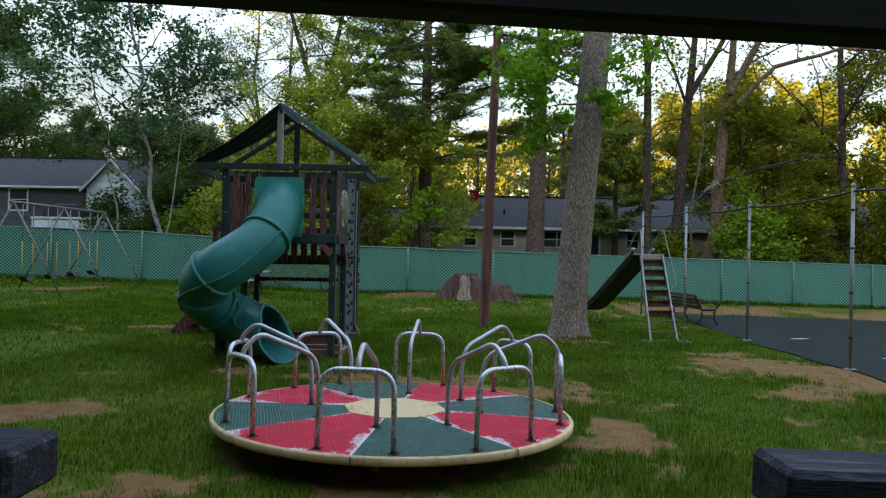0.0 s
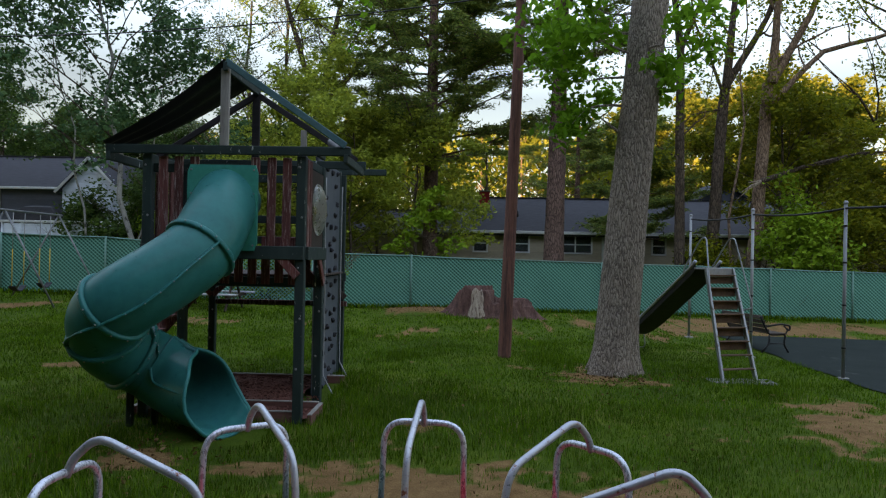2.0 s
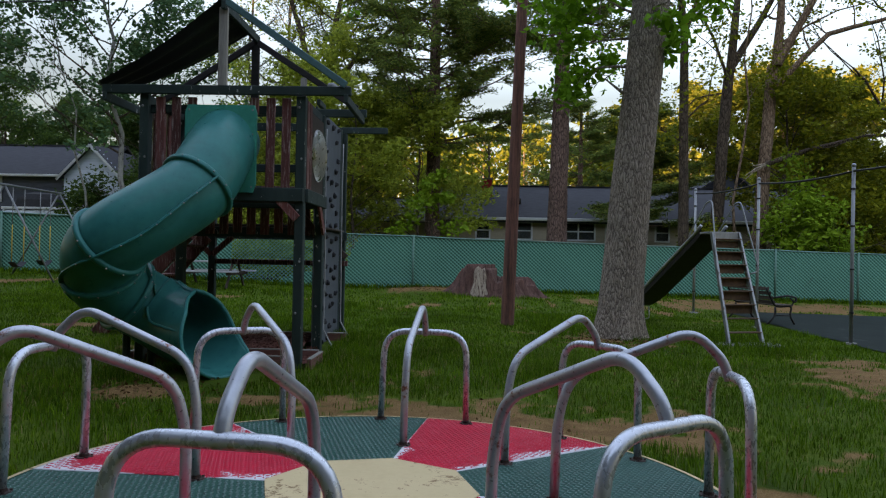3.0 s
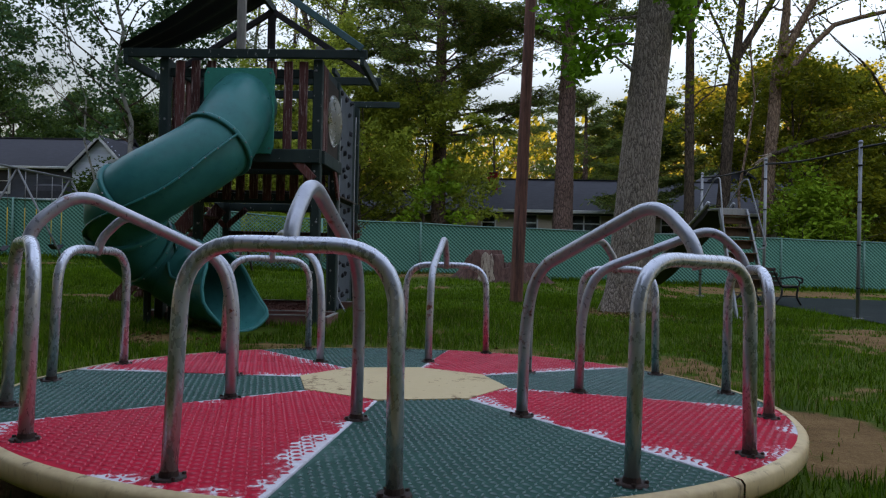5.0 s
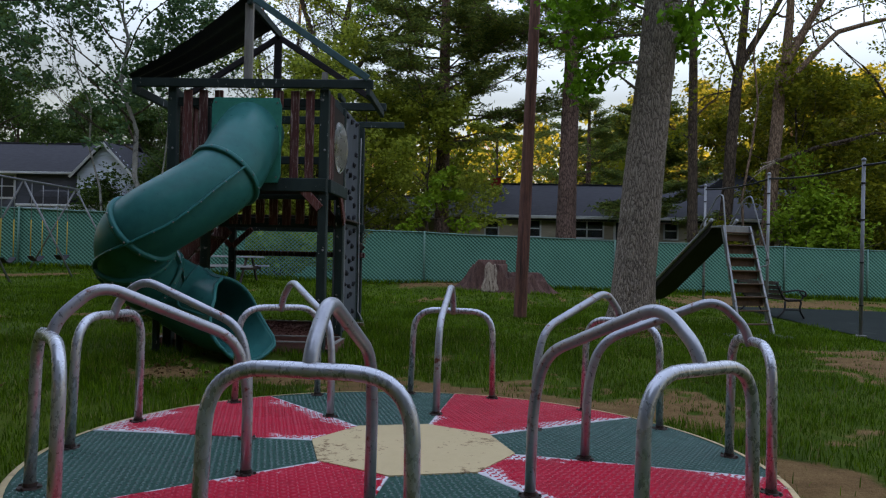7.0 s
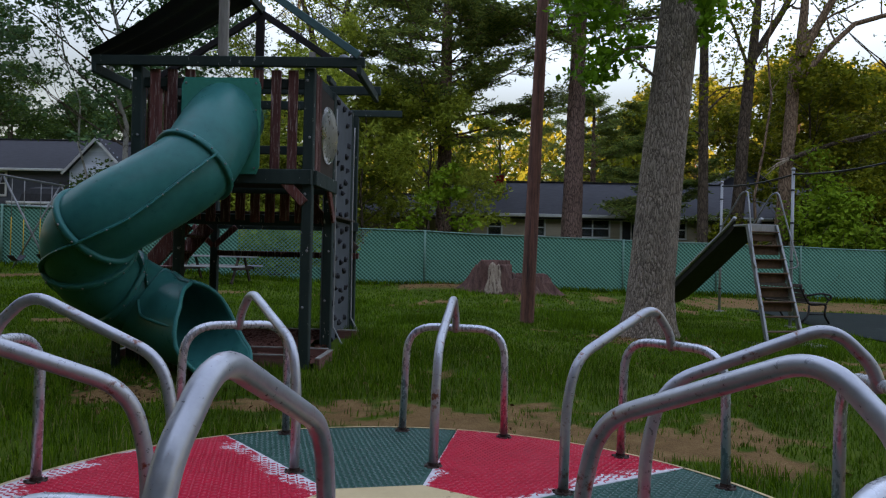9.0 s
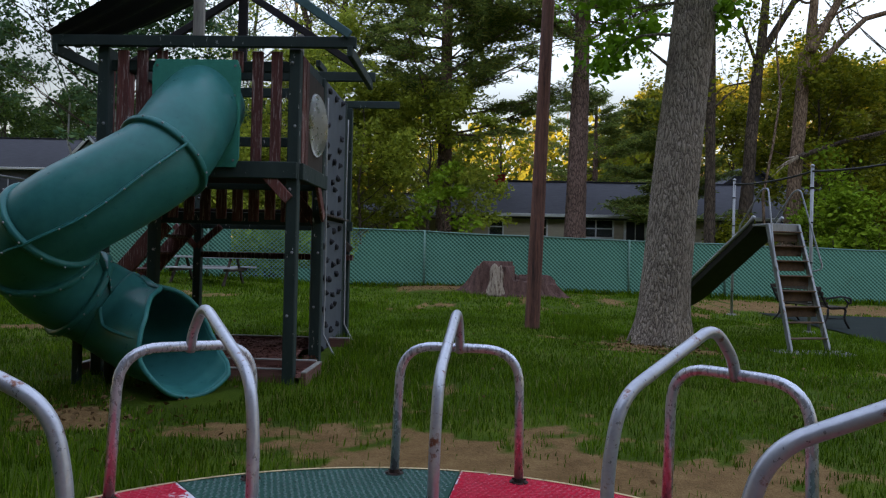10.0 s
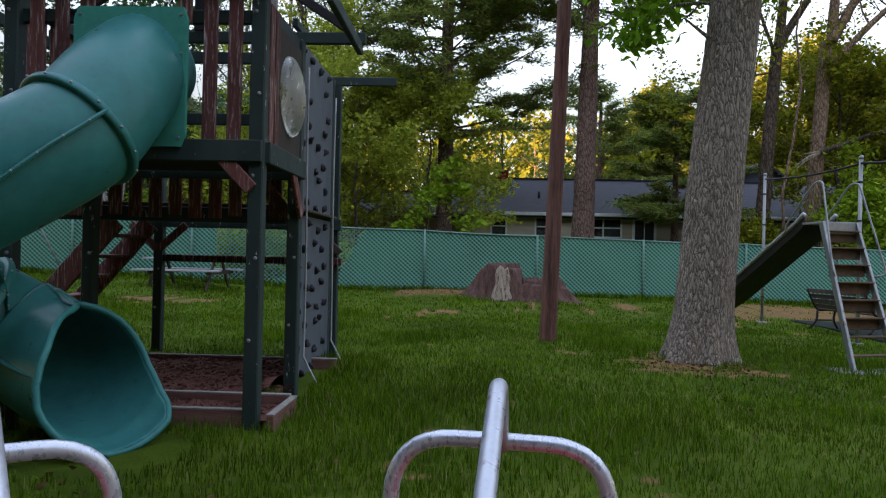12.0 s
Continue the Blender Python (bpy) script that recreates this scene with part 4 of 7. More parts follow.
def far_woods(name, label, x0, x1, y0, y1, h0, h1, count, leaf, seed, size=0.34, per=420):
    """A distant wood: trunks, limbs and loose crowns in one mesh a kind."""
    r = np.random.default_rng(seed)
    ob = thing(name, ((x0 + x1) / 2, (y0 + y1) / 2, 0), label, "woodland", kind="stuff")
    trunks, tips = [], []
    for k in range(count):
        x, y, h = r.uniform(x0, x1), r.uniform(y0, y1), r.uniform(h0, h1)
        z = float(ground_z(x, y))
        lean = r.normal(0, 0.03, 2)
        top = np.array([x + lean[0] * h, y + lean[1] * h, z + h])
        trunks.append(sweep([(x, y, z - 0.2), top * 0.5 + np.array([x, y, z]) * 0.5, top], [0.2, 0.14, 0.04], 5, cap=False))
        w = h * r.uniform(0.16, 0.26)
        for m in range(26):
            f = r.uniform(0.18, 1.0)
            a, q = r.uniform(0, 6.283), w * (1.15 - 0.7 * abs(f - 0.5)) * math.sqrt(r.uniform(0.05, 1))
            c = np.array([x, y, z]) * (1 - f) + top * f + np.array([math.cos(a) * q, math.sin(a) * q, 0])
            tips.append(c)
            trunks.append(sweep([np.array([x, y, z]) * (1 - f * 0.85) + top * f * 0.85, c], [0.05, 0.015], 4, cap=False))
    v, q, t = merge(trunks)
    part("trunks", big_mesh("trunks", v, q, t, smooth=True), TAN_BARK if leaf is LEAF_GOLD else DARK_BARK, ob)
    v, t = leaves_at(tips, per // 26, 0.75, size, seed + 1)
    part("leaves", big_mesh("leaves", v, None, t), leaf, ob)
    return ob


# the oak on the lawn
def build_oak():
    bx, by, bz = 2.385, 14.6, float(ground_z(2.385, 14.6)) - 0.08
    ob = thing("oak_tree", (bx, by, bz), "tall grey-barked tree leaning on the lawn, bare lower trunk", "tree")
    lean = np.array([0.082, 0.0, 1.0])
    b = np.array([bx, by, bz])
    pts = [b, b + lean * 3, b + lean * 6 + [0.03, 0, 0], b + lean * 9 + [0.06, 0, 0], b + lean * 14, b + lean * 18]
    part("trunk", trunk_mesh("trunk", pts, [0.335, 0.305, 0.29, 0.27, 0.18, 0.07], 36, 0.60, 0.02), BARK, ob)
    r = np.random.default_rng(5)
    out, tips = [], []
    for h, az, L, rad in ((4.4, 3.0, 0.8, 0.03), (4.9, 2.4, 0.8, 0.03), (5.2, 3.6, 0.9, 0.03), (4.9, -0.3, 0.35, 0.02), (5.6, 2.9, 0.9, 0.03), (5.3, -1.4, 0.8, 0.03), (5.9, 3.3, 0.9, 0.03), 
                          (6.5, -2.6, 1.3, 0.04), (6.8, 0.6, 1.6, 0.05), (7.4, 3.4, 2.8, 0.07), (8.6, 1.6, 3.0, 0.08), (9.5, -0.9, 3.2, 0.08), (10.5, 2.6, 3.4, 0.09), (12, 0.3, 3.2, 0.08), (13, 4.4, 3.0, 0.07), (15, 2.0, 2.6, 0.05)):
        out = []
        grow(b + lean * h, np.array([math.cos(az), math.sin(az) * 0.8, 0.05]), L, rad, 2, r, out, tips, kids=3, rise=-0.02, spread=0.7)
        add_limbs(ob, [out], BARK)
    tips = [p for k, p in enumerate(tips) if p[2] < b[2] + 6.4 or k % 3 == 0]
    v, t = leaves_at(tips, 10, 0.13, 0.074, 77, flat=0.2, squash=0.6)
    part("crown", big_mesh("crown", v, None, t), LEAF_OAK, ob)
    part("broken_stub", limb_mesh("broken_stub", [([b + lean * 3.95 + [-0.28, -0.1, 0], b + lean * 4.05 + [-0.6, -0.15, 0.12]], np.array([0.03, 0.012]), 1)]), BARK, ob)
    return ob


oak = build_oak()

# the pines behind the house's fence
pine("white_pine", "tall white pine with a straight dark trunk", (3.45, 30.3), 21, 0.42, 11, crown0=0.43, reach=4.0, lean=(0.018, 0), tiers=20, per=13)
pine("white_pine", "large spreading white pine with layered dark boughs", (-1.5, 33.5), 20, 0.36, 12, crown0=0.30, reach=5.6, tiers=28, per=22)
pine("white_pine", "dark pine beside the tan house", (8.0, 35.0), 8.4, 0.2, 15, crown0=0.3, reach=3.0, tiers=11, per=12)
pine("white_pine", "dark pine far behind the lawn", (7.6, 50.0), 11.5, 0.3, 16, crown0=0.3, reach=4.4, tiers=13, per=9)

# birches on the left
broadleaf("birch_tree", "white-barked birch with small grey-green leaves", (-10.95, 26.0), 12.5, 0.105, LEAF_BIRCH, BIRCH_BARK, 21, 0.30, 0.28, 8, 0.095, 0.30, (-0.14, 0.0), limbs=23)
broadleaf("birch_tree", "leaning white birch with thin stems", (-12.7, 26.6), 11.0, 0.045, LEAF_BIRCH, BIRCH_BARK, 22, 0.36, 0.27, 6, 0.095, 0.30, (-0.17, 0), limbs=17)
broadleaf("birch_tree", "slim birch with a pale leaning stem", (-11.4, 26.6), 8.5, 0.04, LEAF_BIRCH, BIRCH_BARK, 23, 0.36, 0.27, 6, 0.095, 0.30, (0.15, 0), limbs=15)
broadleaf("shade_tree", "dark leafy tree beyond the swings", (-17.9, 24.6), 9.5, 0.18, LEAF_DARK, DARK_BARK, 24, 0.22, 0.30, 10, 0.085, 0.36, limbs=17)
broadleaf("shade_tree", "dark leafy tree shading the grey house", (-24.5, 31.0), 13, 0.24, LEAF_DARK, DARK_BARK, 25, 0.45, 0.30, 28, 0.085, 0.4, limbs=15)
for _k, (_x, _y, _h) in enumerate(((-32.0, 48.0, 9), (-26.5, 49.0, 8.5), (-21.5, 50.0, 8.4), (-17.0, 48.5, 8.2), (-13.0, 46.0, 7.4), (-10.2, 38.0, 7.0), (-16.2, 43.5, 7.4), (-19.6, 45.0, 7.6), (-23.6, 45.5, 7.8), (-28.5, 45.0, 9))):
    broadleaf("shade_tree", "dark leafy tree behind the grey house", (_x, _y), _h, 0.16, LEAF_DARK, DARK_BARK, 500 + _k, 0.16, 0.34, 26, 0.085, 0.42, limbs=15)
broadleaf("shade_tree", "dark leafy tree before the grey house", (-22.6, 33.2), 9.5, 0.16, LEAF_DARK, DARK_BARK, 510, 0.42, 0.30, 26, 0.085, 0.42, limbs=15)
# the pale tree with thin early leaf
broadleaf("early_leaf_tree", "tall thin tree with sparse pale new leaves", (-11.3, 40.0), 15, 0.18, LEAF_PALE, DARK_BARK, 26, 0.22, 0.28, 12, 0.065, 0.36, (-0.03, 0), limbs=16)
broadleaf("early_leaf_tree", "forked dark tree with pale new leaves", (-11.0, 44.0), 16, 0.2, LEAF_PALE, DARK_BARK, 27, 0.25, 0.28, 12, 0.07, 0.4, (0.02, 0), limbs=14)
# the young bright tree before the house
broadleaf("young_tree", "small bright-green tree behind the fence", (-1.25, 28.2), 3.7, 0.04, LEAF_YOUNG, DARK_BARK, 28, 0.24, 0.22, 3, 0.10, 0.20, limbs=9)
# these maples carry the lightened olive leaf
broadleaf("young_tree", "small yellow-green maple by the fence", (-4.3, 29.5), 6.4, 0.07, LEAF_OLIVE_LIT, DARK_BARK, 29, 0.22, 0.32, 14, 0.09, 0.32, limbs=14)
broadleaf("young_tree", "yellow-green understorey maple behind the fence", (-5.4, 31.5), 7.6, 0.09, LEAF_OLIVE_LIT, DARK_BARK, 30, 0.2, 0.32, 15, 0.095, 0.36, limbs=14)
broadleaf("young_tree", "understorey maple beside the tan house", (-3.9, 34.0), 7.0, 0.08, LEAF_OLIVE_LIT, DARK_BARK, 31, 0.2, 0.32, 14, 0.095, 0.36, limbs=13)
broadleaf("young_tree", "understorey maple before the big pine", (-2.0, 31.8), 6.6, 0.08, LEAF_OLIVE_LIT, DARK_BARK, 42, 0.2, 0.34, 14, 0.095, 0.34, limbs=14)
broadleaf("young_tree", "understorey maple behind the play tower", (-6.9, 33.0), 7.6, 0.09, LEAF_OLIVE_LIT, DARK_BARK, 43, 0.2, 0.34, 14, 0.095, 0.36, limbs=14)
# the tall thin-leaved trees on the right
def forked_tree(label, y, trunk, forks, bark, leaf, seed, per=4, size=0.055):
    """A tall tree with few leaves: trunk and forks as (radius, (x, z), ...) lines at one distance, twigs grown from them."""
    r = np.random.default_rng(seed)
    bx = trunk[1][0]
    bz = float(ground_z(bx, y)) - 0.1
    ob = thing("bare_limbed_tree", (bx, y, bz), label, "tree")
    out, tips = [], []

    def line(spec, thin):
        pts = [np.array([x, y + (0.35 * r.normal() if k > 1 else 0), z]) for k, (x, z) in enumerate(spec[1:])]
        fine = [a + (b - a) * f + r.standard_normal(3) * 0.02 for a, b in zip(pts, pts[1:]) for f in (0, 0.33, 0.67)] + [pts[-1]]
        return fine, np.linspace(spec[0], spec[0] * thin, len(fine))
    p, rad = line((trunk[0], (bx, bz)) + trunk[2:], 0.72)
    part("trunk", trunk_mesh("trunk", p, rad, 16, 0.35), bark, ob)
    for spec in forks:
        p, rad = line(spec, 0.35)
        out = [(p, rad, 3)]
        for k in range(2, len(p)):
            d = p[k] - p[k - 1]
            d /= np.linalg.norm(d)
            side = r.standard_normal(3)
            grow(p[k], (d * 0.6 + side * 0.55) / np.linalg.norm(d * 0.6 + side * 0.55), r.uniform(0.9, 2.2), rad[k] * 0.38, 2, r, out, tips, spread=0.65, kids=2, rise=0.08, bend=0.16)
        limb = part("limb", limb_mesh("limb", out[:1]), bark, ob)
        tagged(part("fine_branching", limb_mesh("fine_branching", out[1:]), bark, limb), kind="stuff")
    v, t = leaves_at(tips, per, 0.26, size, seed + 50, flat=0.4, squash=0.5)
    part("crown", big_mesh("crown", v, None, t), leaf, ob)
    return ob


forked_tree("dark forked tree with fine yellow-green leaves", 38.0, (0.30, (-7.0, 0), (-7.2, 5), (-7.35, 9.4)),
            [(0.19, (-7.35, 9.3), (-8.3, 11.4), (-9.2, 14.6), (-9.8, 17)), (0.2, (-7.35, 9.4), (-6.9, 12), (-6.4, 14.6), (-6.0, 18)), (0.17, (-7.3, 9.2), (-5.6, 11.2), (-3.4, 12.9), (-1.2, 14.4)),
             (0.07, (-7.3, 8.6), (-8.6, 9.6), (-10.4, 10.0), (-11.6, 11.0)), (0.07, (-7.0, 10.6), (-5.0, 13.8), (-3.8, 16.5))], DARK_BARK, LEAF_OLIVE_LIT, 41, 20, 0.085)
forked_tree("tall brown tree with high forked limbs", 29.5, (0.27, (10.7, 0), (11.0, 4.2), (11.42, 8.6)),
            [(0.19, (11.42, 8.5), (11.62, 11.1), (12.0, 16.5)), (0.17, (11.45, 8.5), (12.8, 11.05), (14.4, 15.5)), (0.12, (11.4, 7.7), (13.3, 9.7), (16.1, 10.5), (17.8, 10.4)), (0.05, (11.5, 9.3), (13.0, 10.3), (15.0, 11.0))], TAN_BARK, LEAF_MAPLE, 32, 9, 0.075)
forked_tree("tall dark tree with sparse new leaves", 29.9, (0.25, (9.25, 0), (9.6, 4.8), (9.9, 8.5)),
            [(0.18, (9.9, 8.4), (10.15, 11.2), (10.6, 17)), (0.15, (9.9, 8.4), (11.4, 11.1), (13.0, 15.5)), (0.07, (9.9, 7.9), (9.2, 9.7), (8.75, 11.0), (8.3, 14.5)), (0.04, (9.8, 7.6), (8.6, 7.4), (7.9, 6.6))], DARK_BARK, LEAF_MAPLE, 33, 9, 0.075)
forked_tree("slim dark tree beside the court", 29.5, (0.20, (8.1, 0), (8.05, 5), (8.0, 9.8)),
            [(0.15, (8.0, 9.7), (7.7, 12), (7.4, 16.5)), (0.11, (8.0, 9.7), (8.9, 12), (9.6, 15.5)), (0.04, (8.05, 6.4), (8.9, 7.2), (9.3, 9.5)), (0.035, (8.05, 5.6), (7.2, 6.1), (6.4, 7.4))], DARK_BARK, LEAF_MAPLE, 34, 9, 0.075)
broadleaf("bare_limbed_tree", "thin tan sapling stem", (9.72, 29.0), 14, 0.06, LEAF_MAPLE, TAN_BARK, 35, 0.5, 0.12, 3, 0.06, 0.4, (0.04, 0), limbs=6)


def dead_limb():
    """A broken limb caught in the tree, hanging out over the fence."""
    r = np.random.default_rng(90)
    out, tips = [], []
    p = [np.array(c) for c in ((10.9, 29.1, 4.75), (12.4, 28.9, 5.3), (14.3, 28.8, 5.8), (16.5, 28.7, 5.95))]
    out.append((p, np.array([0.11, 0.08, 0.055, 0.025]), 2))
    for k in (1, 2, 3):
        grow(p[k], np.array([0.6, -0.1, 0.3 - 0.2 * k]), 1.5, 0.025, 1, r, out, tips, kids=2, rise=0)
    ob = tagged(part("broken_limb", limb_mesh("broken_limb", out, 0.004), DARK_BARK), "broken dark limb hanging from the brown tree", "branch")
    for dx, dz, w in ((-0.75, -0.42, 0.05), (-0.5, -0.05, 0.035), (-0.95, -0.75, 0.03)):
        sp = [p[0] + np.array([0.25, -0.04, 0.1]), p[0] + np.array([dx * 0.5, -0.05, dz * 0.4]), p[0] + np.array([dx, -0.05, dz])]
        part("splinter", limb_mesh("splinter", [(sp, np.array([w, w * 0.8, 0.006]), 2)], 0), STUMP_WOOD, ob, "pale splintered wood")
    return ob


dead_limb()
for _k, (_x, _y, _h) in enumerate(((20.5, 61.0, 14.0), (25.5, 60.0, 15.5), (31.0, 63.0, 14.5), (15.0, 64.0, 13.0))):
    broadleaf("spring_tree", "rounded yellow-green tree catching the late sun", (_x, _y), _h, 0.28, LEAF_GOLD, DARK_BARK, 700 + _k, 0.2, 0.30, 18, 0.19, 0.55, limbs=18)
broadleaf("bare_limbed_tree", "tall thin tree above the court", (17.2, 31.0), 16, 0.22, LEAF_MAPLE, DARK_BARK, 36, 0.3, 0.28, 8, 0.08, 0.5, (-0.03, 0), limbs=12)
broadleaf("shade_tree", "broad yellow-green tree behind the court", (14.8, 33.5), 8.0, 0.2, LEAF_MAPLE, DARK_BARK, 37, 0.14, 0.36, 19, 0.105, 0.42, limbs=18)
broadleaf("shade_tree", "dense yellow-green tree behind the court", (20.3, 33.0), 9.5, 0.2, LEAF_MAPLE, DARK_BARK, 38, 0.14, 0.36, 19, 0.105, 0.42, limbs=18)
broadleaf("shade_tree", "low dark tree beside the court fence", (24.5, 30.0), 9.0, 0.2, LEAF_DARK, DARK_BARK, 39, 0.14, 0.36, 30, 0.09, 0.42, limbs=16)
broadleaf("shade_tree", "leafy tree between court and house", (12.6, 31.2), 7.5, 0.12, LEAF_MAPLE, DARK_BARK, 40, 0.16, 0.34, 15, 0.095, 0.36, limbs=14)

SHRUBS = ((-17.7, 35.2, 2.6, 3.9, LEAF_DARK), (-14.5, 35.6, 2.2, 6.4, LEAF_DARK), (-15.2, 33.2, 2.2, 2.6, LEAF_DARK), (-6.4, 25.4, 1.8, 1.5, LEAF_YOUNG), (-4.6, 25.7, 1.8, 1.6, LEAF_YOUNG), (-13.9, 33.4, 2.6, 5.6, LEAF_DARK), (-12.2, 31.4, 2.4, 3.3, LEAF_YOUNG), (-8.9, 28.6, 2.6, 4.0, LEAF_OLIVE_LIT), (-8.0, 27.2, 3.0, 4.2, LEAF_OLIVE_LIT), (-9.2, 33.0, 3.6, 6.2, LEAF_OLIVE_LIT),
          (-6.0, 28.6, 2.6, 3.2, LEAF_OLIVE_LIT), (11.8, 27.9, 2.6, 4.4, LEAF_YOUNG), (14.2, 28.6, 3.0, 5.0, LEAF_MAPLE), (17.0, 28.2, 3.2, 5.2, LEAF_MAPLE), (20.2, 28.6, 3.2, 5.0, LEAF_MAPLE), (23.0, 28.0, 3.2, 5.0, LEAF_DARK), (9.0, 29.5, 1.8, 3.0, LEAF_MAPLE))
for _k, (_x, _y, _w, _h, _l) in enumerate(SHRUBS):
    _what = {LEAF_DARK: "dark-green", LEAF_YOUNG: "bright-green", LEAF_MAPLE: "yellow-green", LEAF_OLIVE_LIT: "olive-green"}[_l]
    shrub("shrub", _what + " leafy shrub behind the boundary fence", (_x, _y), _w, _h, _l, 300 + _k, n=4200)

far_woods("far_woods", "sunlit golden spring woods in the distance", -45, 95, 105, 135, 17, 25, 80, LEAF_GOLD, 401, 0.55, 520)
far_woods("far_woods", "dark green woods behind the left house", -62, -12, 50, 64, 7, 9, 34, LEAF_DARK, 402)
far_woods("far_woods", "yellow-green woods beyond the court", 14, 66, 42, 58, 5.5, 8, 46, LEAF_MAPLE, 403, 0.22, 1000)
far_woods("far_woods", "mixed green woods behind the tan house", -14, 12, 52, 60, 8, 11, 14, LEAF_MAPLE, 404, 0.26, 420)
# two unseen woods added behind the start, to block sun and dim the lawn
far_woods("far_woods", "tall dark woods added out of view to block the low sun", -95, 60, -72, -54, 19, 23, 115, LEAF_DARK, 405, 2.3, 330)
far_woods("far_woods", "unseen dark trees added to dim the near lawn", -18, 18, -13, -7, 14, 19, 36, LEAF_DARK, 408, 0.4, 900)
# out-of-view trees added on the left, only to darken that side
far_woods("far_woods", "unseen dark trees added to darken the left lawn", -34, -19.5, -14, 17, 13, 18, 24, LEAF_DARK, 406, 0.5, 700)
far_woods("far_woods", "unseen close trees added to cut light from the left", -15.5, -9.8, -9, 6.5, 13, 17, 22, LEAF_DARK, 407, 0.4, 1000)

# ---- the merry-go-round ----
def build_merry_go_round():
    R, LEG, INNER, DECK, DOME = 1.53, 1.414, 0.747, 0.223, 0.030
    START = radians(-95.73)
    m = pose(-0.4185, 6.344, 0.0, -1.507, 0.613, 0)
    ob = thing("merry_go_round", None, "round spinning platform with red and green wedges and bent pipe rails", "merry-go-round", m=m)

    def top(r):
        return DECK + DOME * (1 - (r / R) ** 1.3)
    for k in range(8):
        a0, a1 = START + k * math.pi / 4, START + (k + 1) * math.pi / 4
        red = k % 2 == 1
        nr, na = 34, 26
        v, e = [], []
        for i in range(nr + 1):
            r = 0.36 + (R - 0.012 - 0.36) * math.sin(math.pi / 2 * i / nr)
            for j in range(na + 1):
                a = a0 + (a1 - a0) * (0.003 + 0.994 * (0.5 - 0.5 * math.cos(math.pi * j / na)))
                v.append((r * math.cos(a), r * math.sin(a), top(r) + (0.0015 if red else 0)))
                d = min(R - r, r * (a - a0), r * (a1 - a))
                e.append(max(0.0, 1 - d / 0.17) + (0.9 if d < 0.012 else 0))
        q = [(i * (na + 1) + j, (i + 1) * (na + 1) + j, (i + 1) * (na + 1) + j + 1, i * (na + 1) + j + 1) for i in range(nr) for j in range(na)]
        n = len(v)
        edge = [i * (na + 1) for i in range(nr + 1)] + [nr * (na + 1) + j for j in range(1, na + 1)] + [i * (na + 1) + na for i in range(nr - 1, -1, -1)] + [j for j in range(na - 1, 0, -1)]
        v += [(v[i][0], v[i][1], v[i][2] - 0.012) for i in edge]
        q += [(edge[i], n + i, n + (i + 1) % len(edge), edge[(i + 1) % len(edge)]) for i in range(len(edge))]
        me = big_mesh("wedge", v, q)
        at = me.attributes.new("edge", "FLOAT", "POINT")
        at.data.foreach_set("value", np.array(e + [1.0] * len(edge), np.float32) * (1.0 if red else 0.5))
        wedge = part("wedge", me, DECK_RED if red else DECK_GREEN, ob, "worn red tread-plate wedge" if red else "green tread-plate wedge", local=True)
        # raised tread lozenges
        lz, lt = [], []
        step = 0.0245
        for ix in range(int(1.2 / step)):
            for iy in range(-30, 31):
                x, y = 0.40 + ix * step, iy * step
                r, a = math.hypot(x, y), math.atan2(y, x)
                if not (0.42 < r < R - 0.03 and abs(a) < math.pi / 8 - 0.018 / r):
                    continue
                t = math.pi / 4 if (ix + iy) % 2 else -math.pi / 4
                c, s, L, W = math.cos(t), math.sin(t), 0.0130, 0.0044
                am = (a0 + a1) / 2
                pts = [(-L, 0, 0), (0, W, 0), (L, 0, 0), (0, -W, 0), (-L * 0.4, 0, 0.0042), (L * 0.4, 0, 0.0042)]
                b = len(lz)
                for px, py, pz in pts:
                    qx, qy = x + px * c - py * s, y + px * s + py * c
                    X, Y = qx * math.cos(am) - qy * math.sin(am), qx * math.sin(am) + qy * math.cos(am)
                    lz.append((X, Y, top(r) + (0.0015 if red else 0) + pz + 0.0001))
                lt += [(b, b + 1, b + 4), (b + 1, b + 5, b + 4), (b + 1, b + 2, b + 5), (b + 2, b + 3, b + 5), (b + 3, b + 4, b + 5), (b + 3, b, b + 4)]
        me = big_mesh("tread", lz, None, [(x, z, y) for x, y, z in lt])
        at = me.attributes.new("edge", "FLOAT", "POINT")
        at.data.foreach_set("value", np.full(len(lz), 0.1, np.float32))
        tagged(part("tread", me, TREAD_RED if red else TREAD_GREEN, wedge, local=True), kind="stuff")
    # hub plate, eight-sided
    bm = bmesh.new()
    ring = [(0.452 * math.cos(START + k * math.pi / 4), 0.452 * math.sin(START + k * math.pi / 4)) for k in range(8)]
    vs = [bm.verts.new((x, y, top(0.44) + 0.006)) for x, y in ring]
    lo = [bm.verts.new((x, y, top(0.44) - 0.01)) for x, y in ring]
    f = bm.faces.new(vs)
    for k in range(8):
        bm.faces.new((lo[k], lo[(k + 1) % 8], vs[(k + 1) % 8], vs[k]))
    bmesh.ops.poke(bm, faces=[f])
    part("hub_plate", bm, DECK_CREAM, ob, "cream eight-sided hub plate", local=True)
    # rim: a rolled steel band in eight lengths
    prof = [(R - 0.02, 0.004), (R + 0.004, 0.002), (R + 0.013, -0.008), (R + 0.013, -0.045), (R + 0.004, -0.058), (R - 0.03, -0.060)]
    for k in range(8):
        v, q, n = [], [], 16
        for j in range(n + 1):
            a = START + (k + 0.004 + 0.992 * j / n) * math.pi / 4
            v += [(r * math.cos(a), r * math.sin(a), top(R) + z) for r, z in prof]
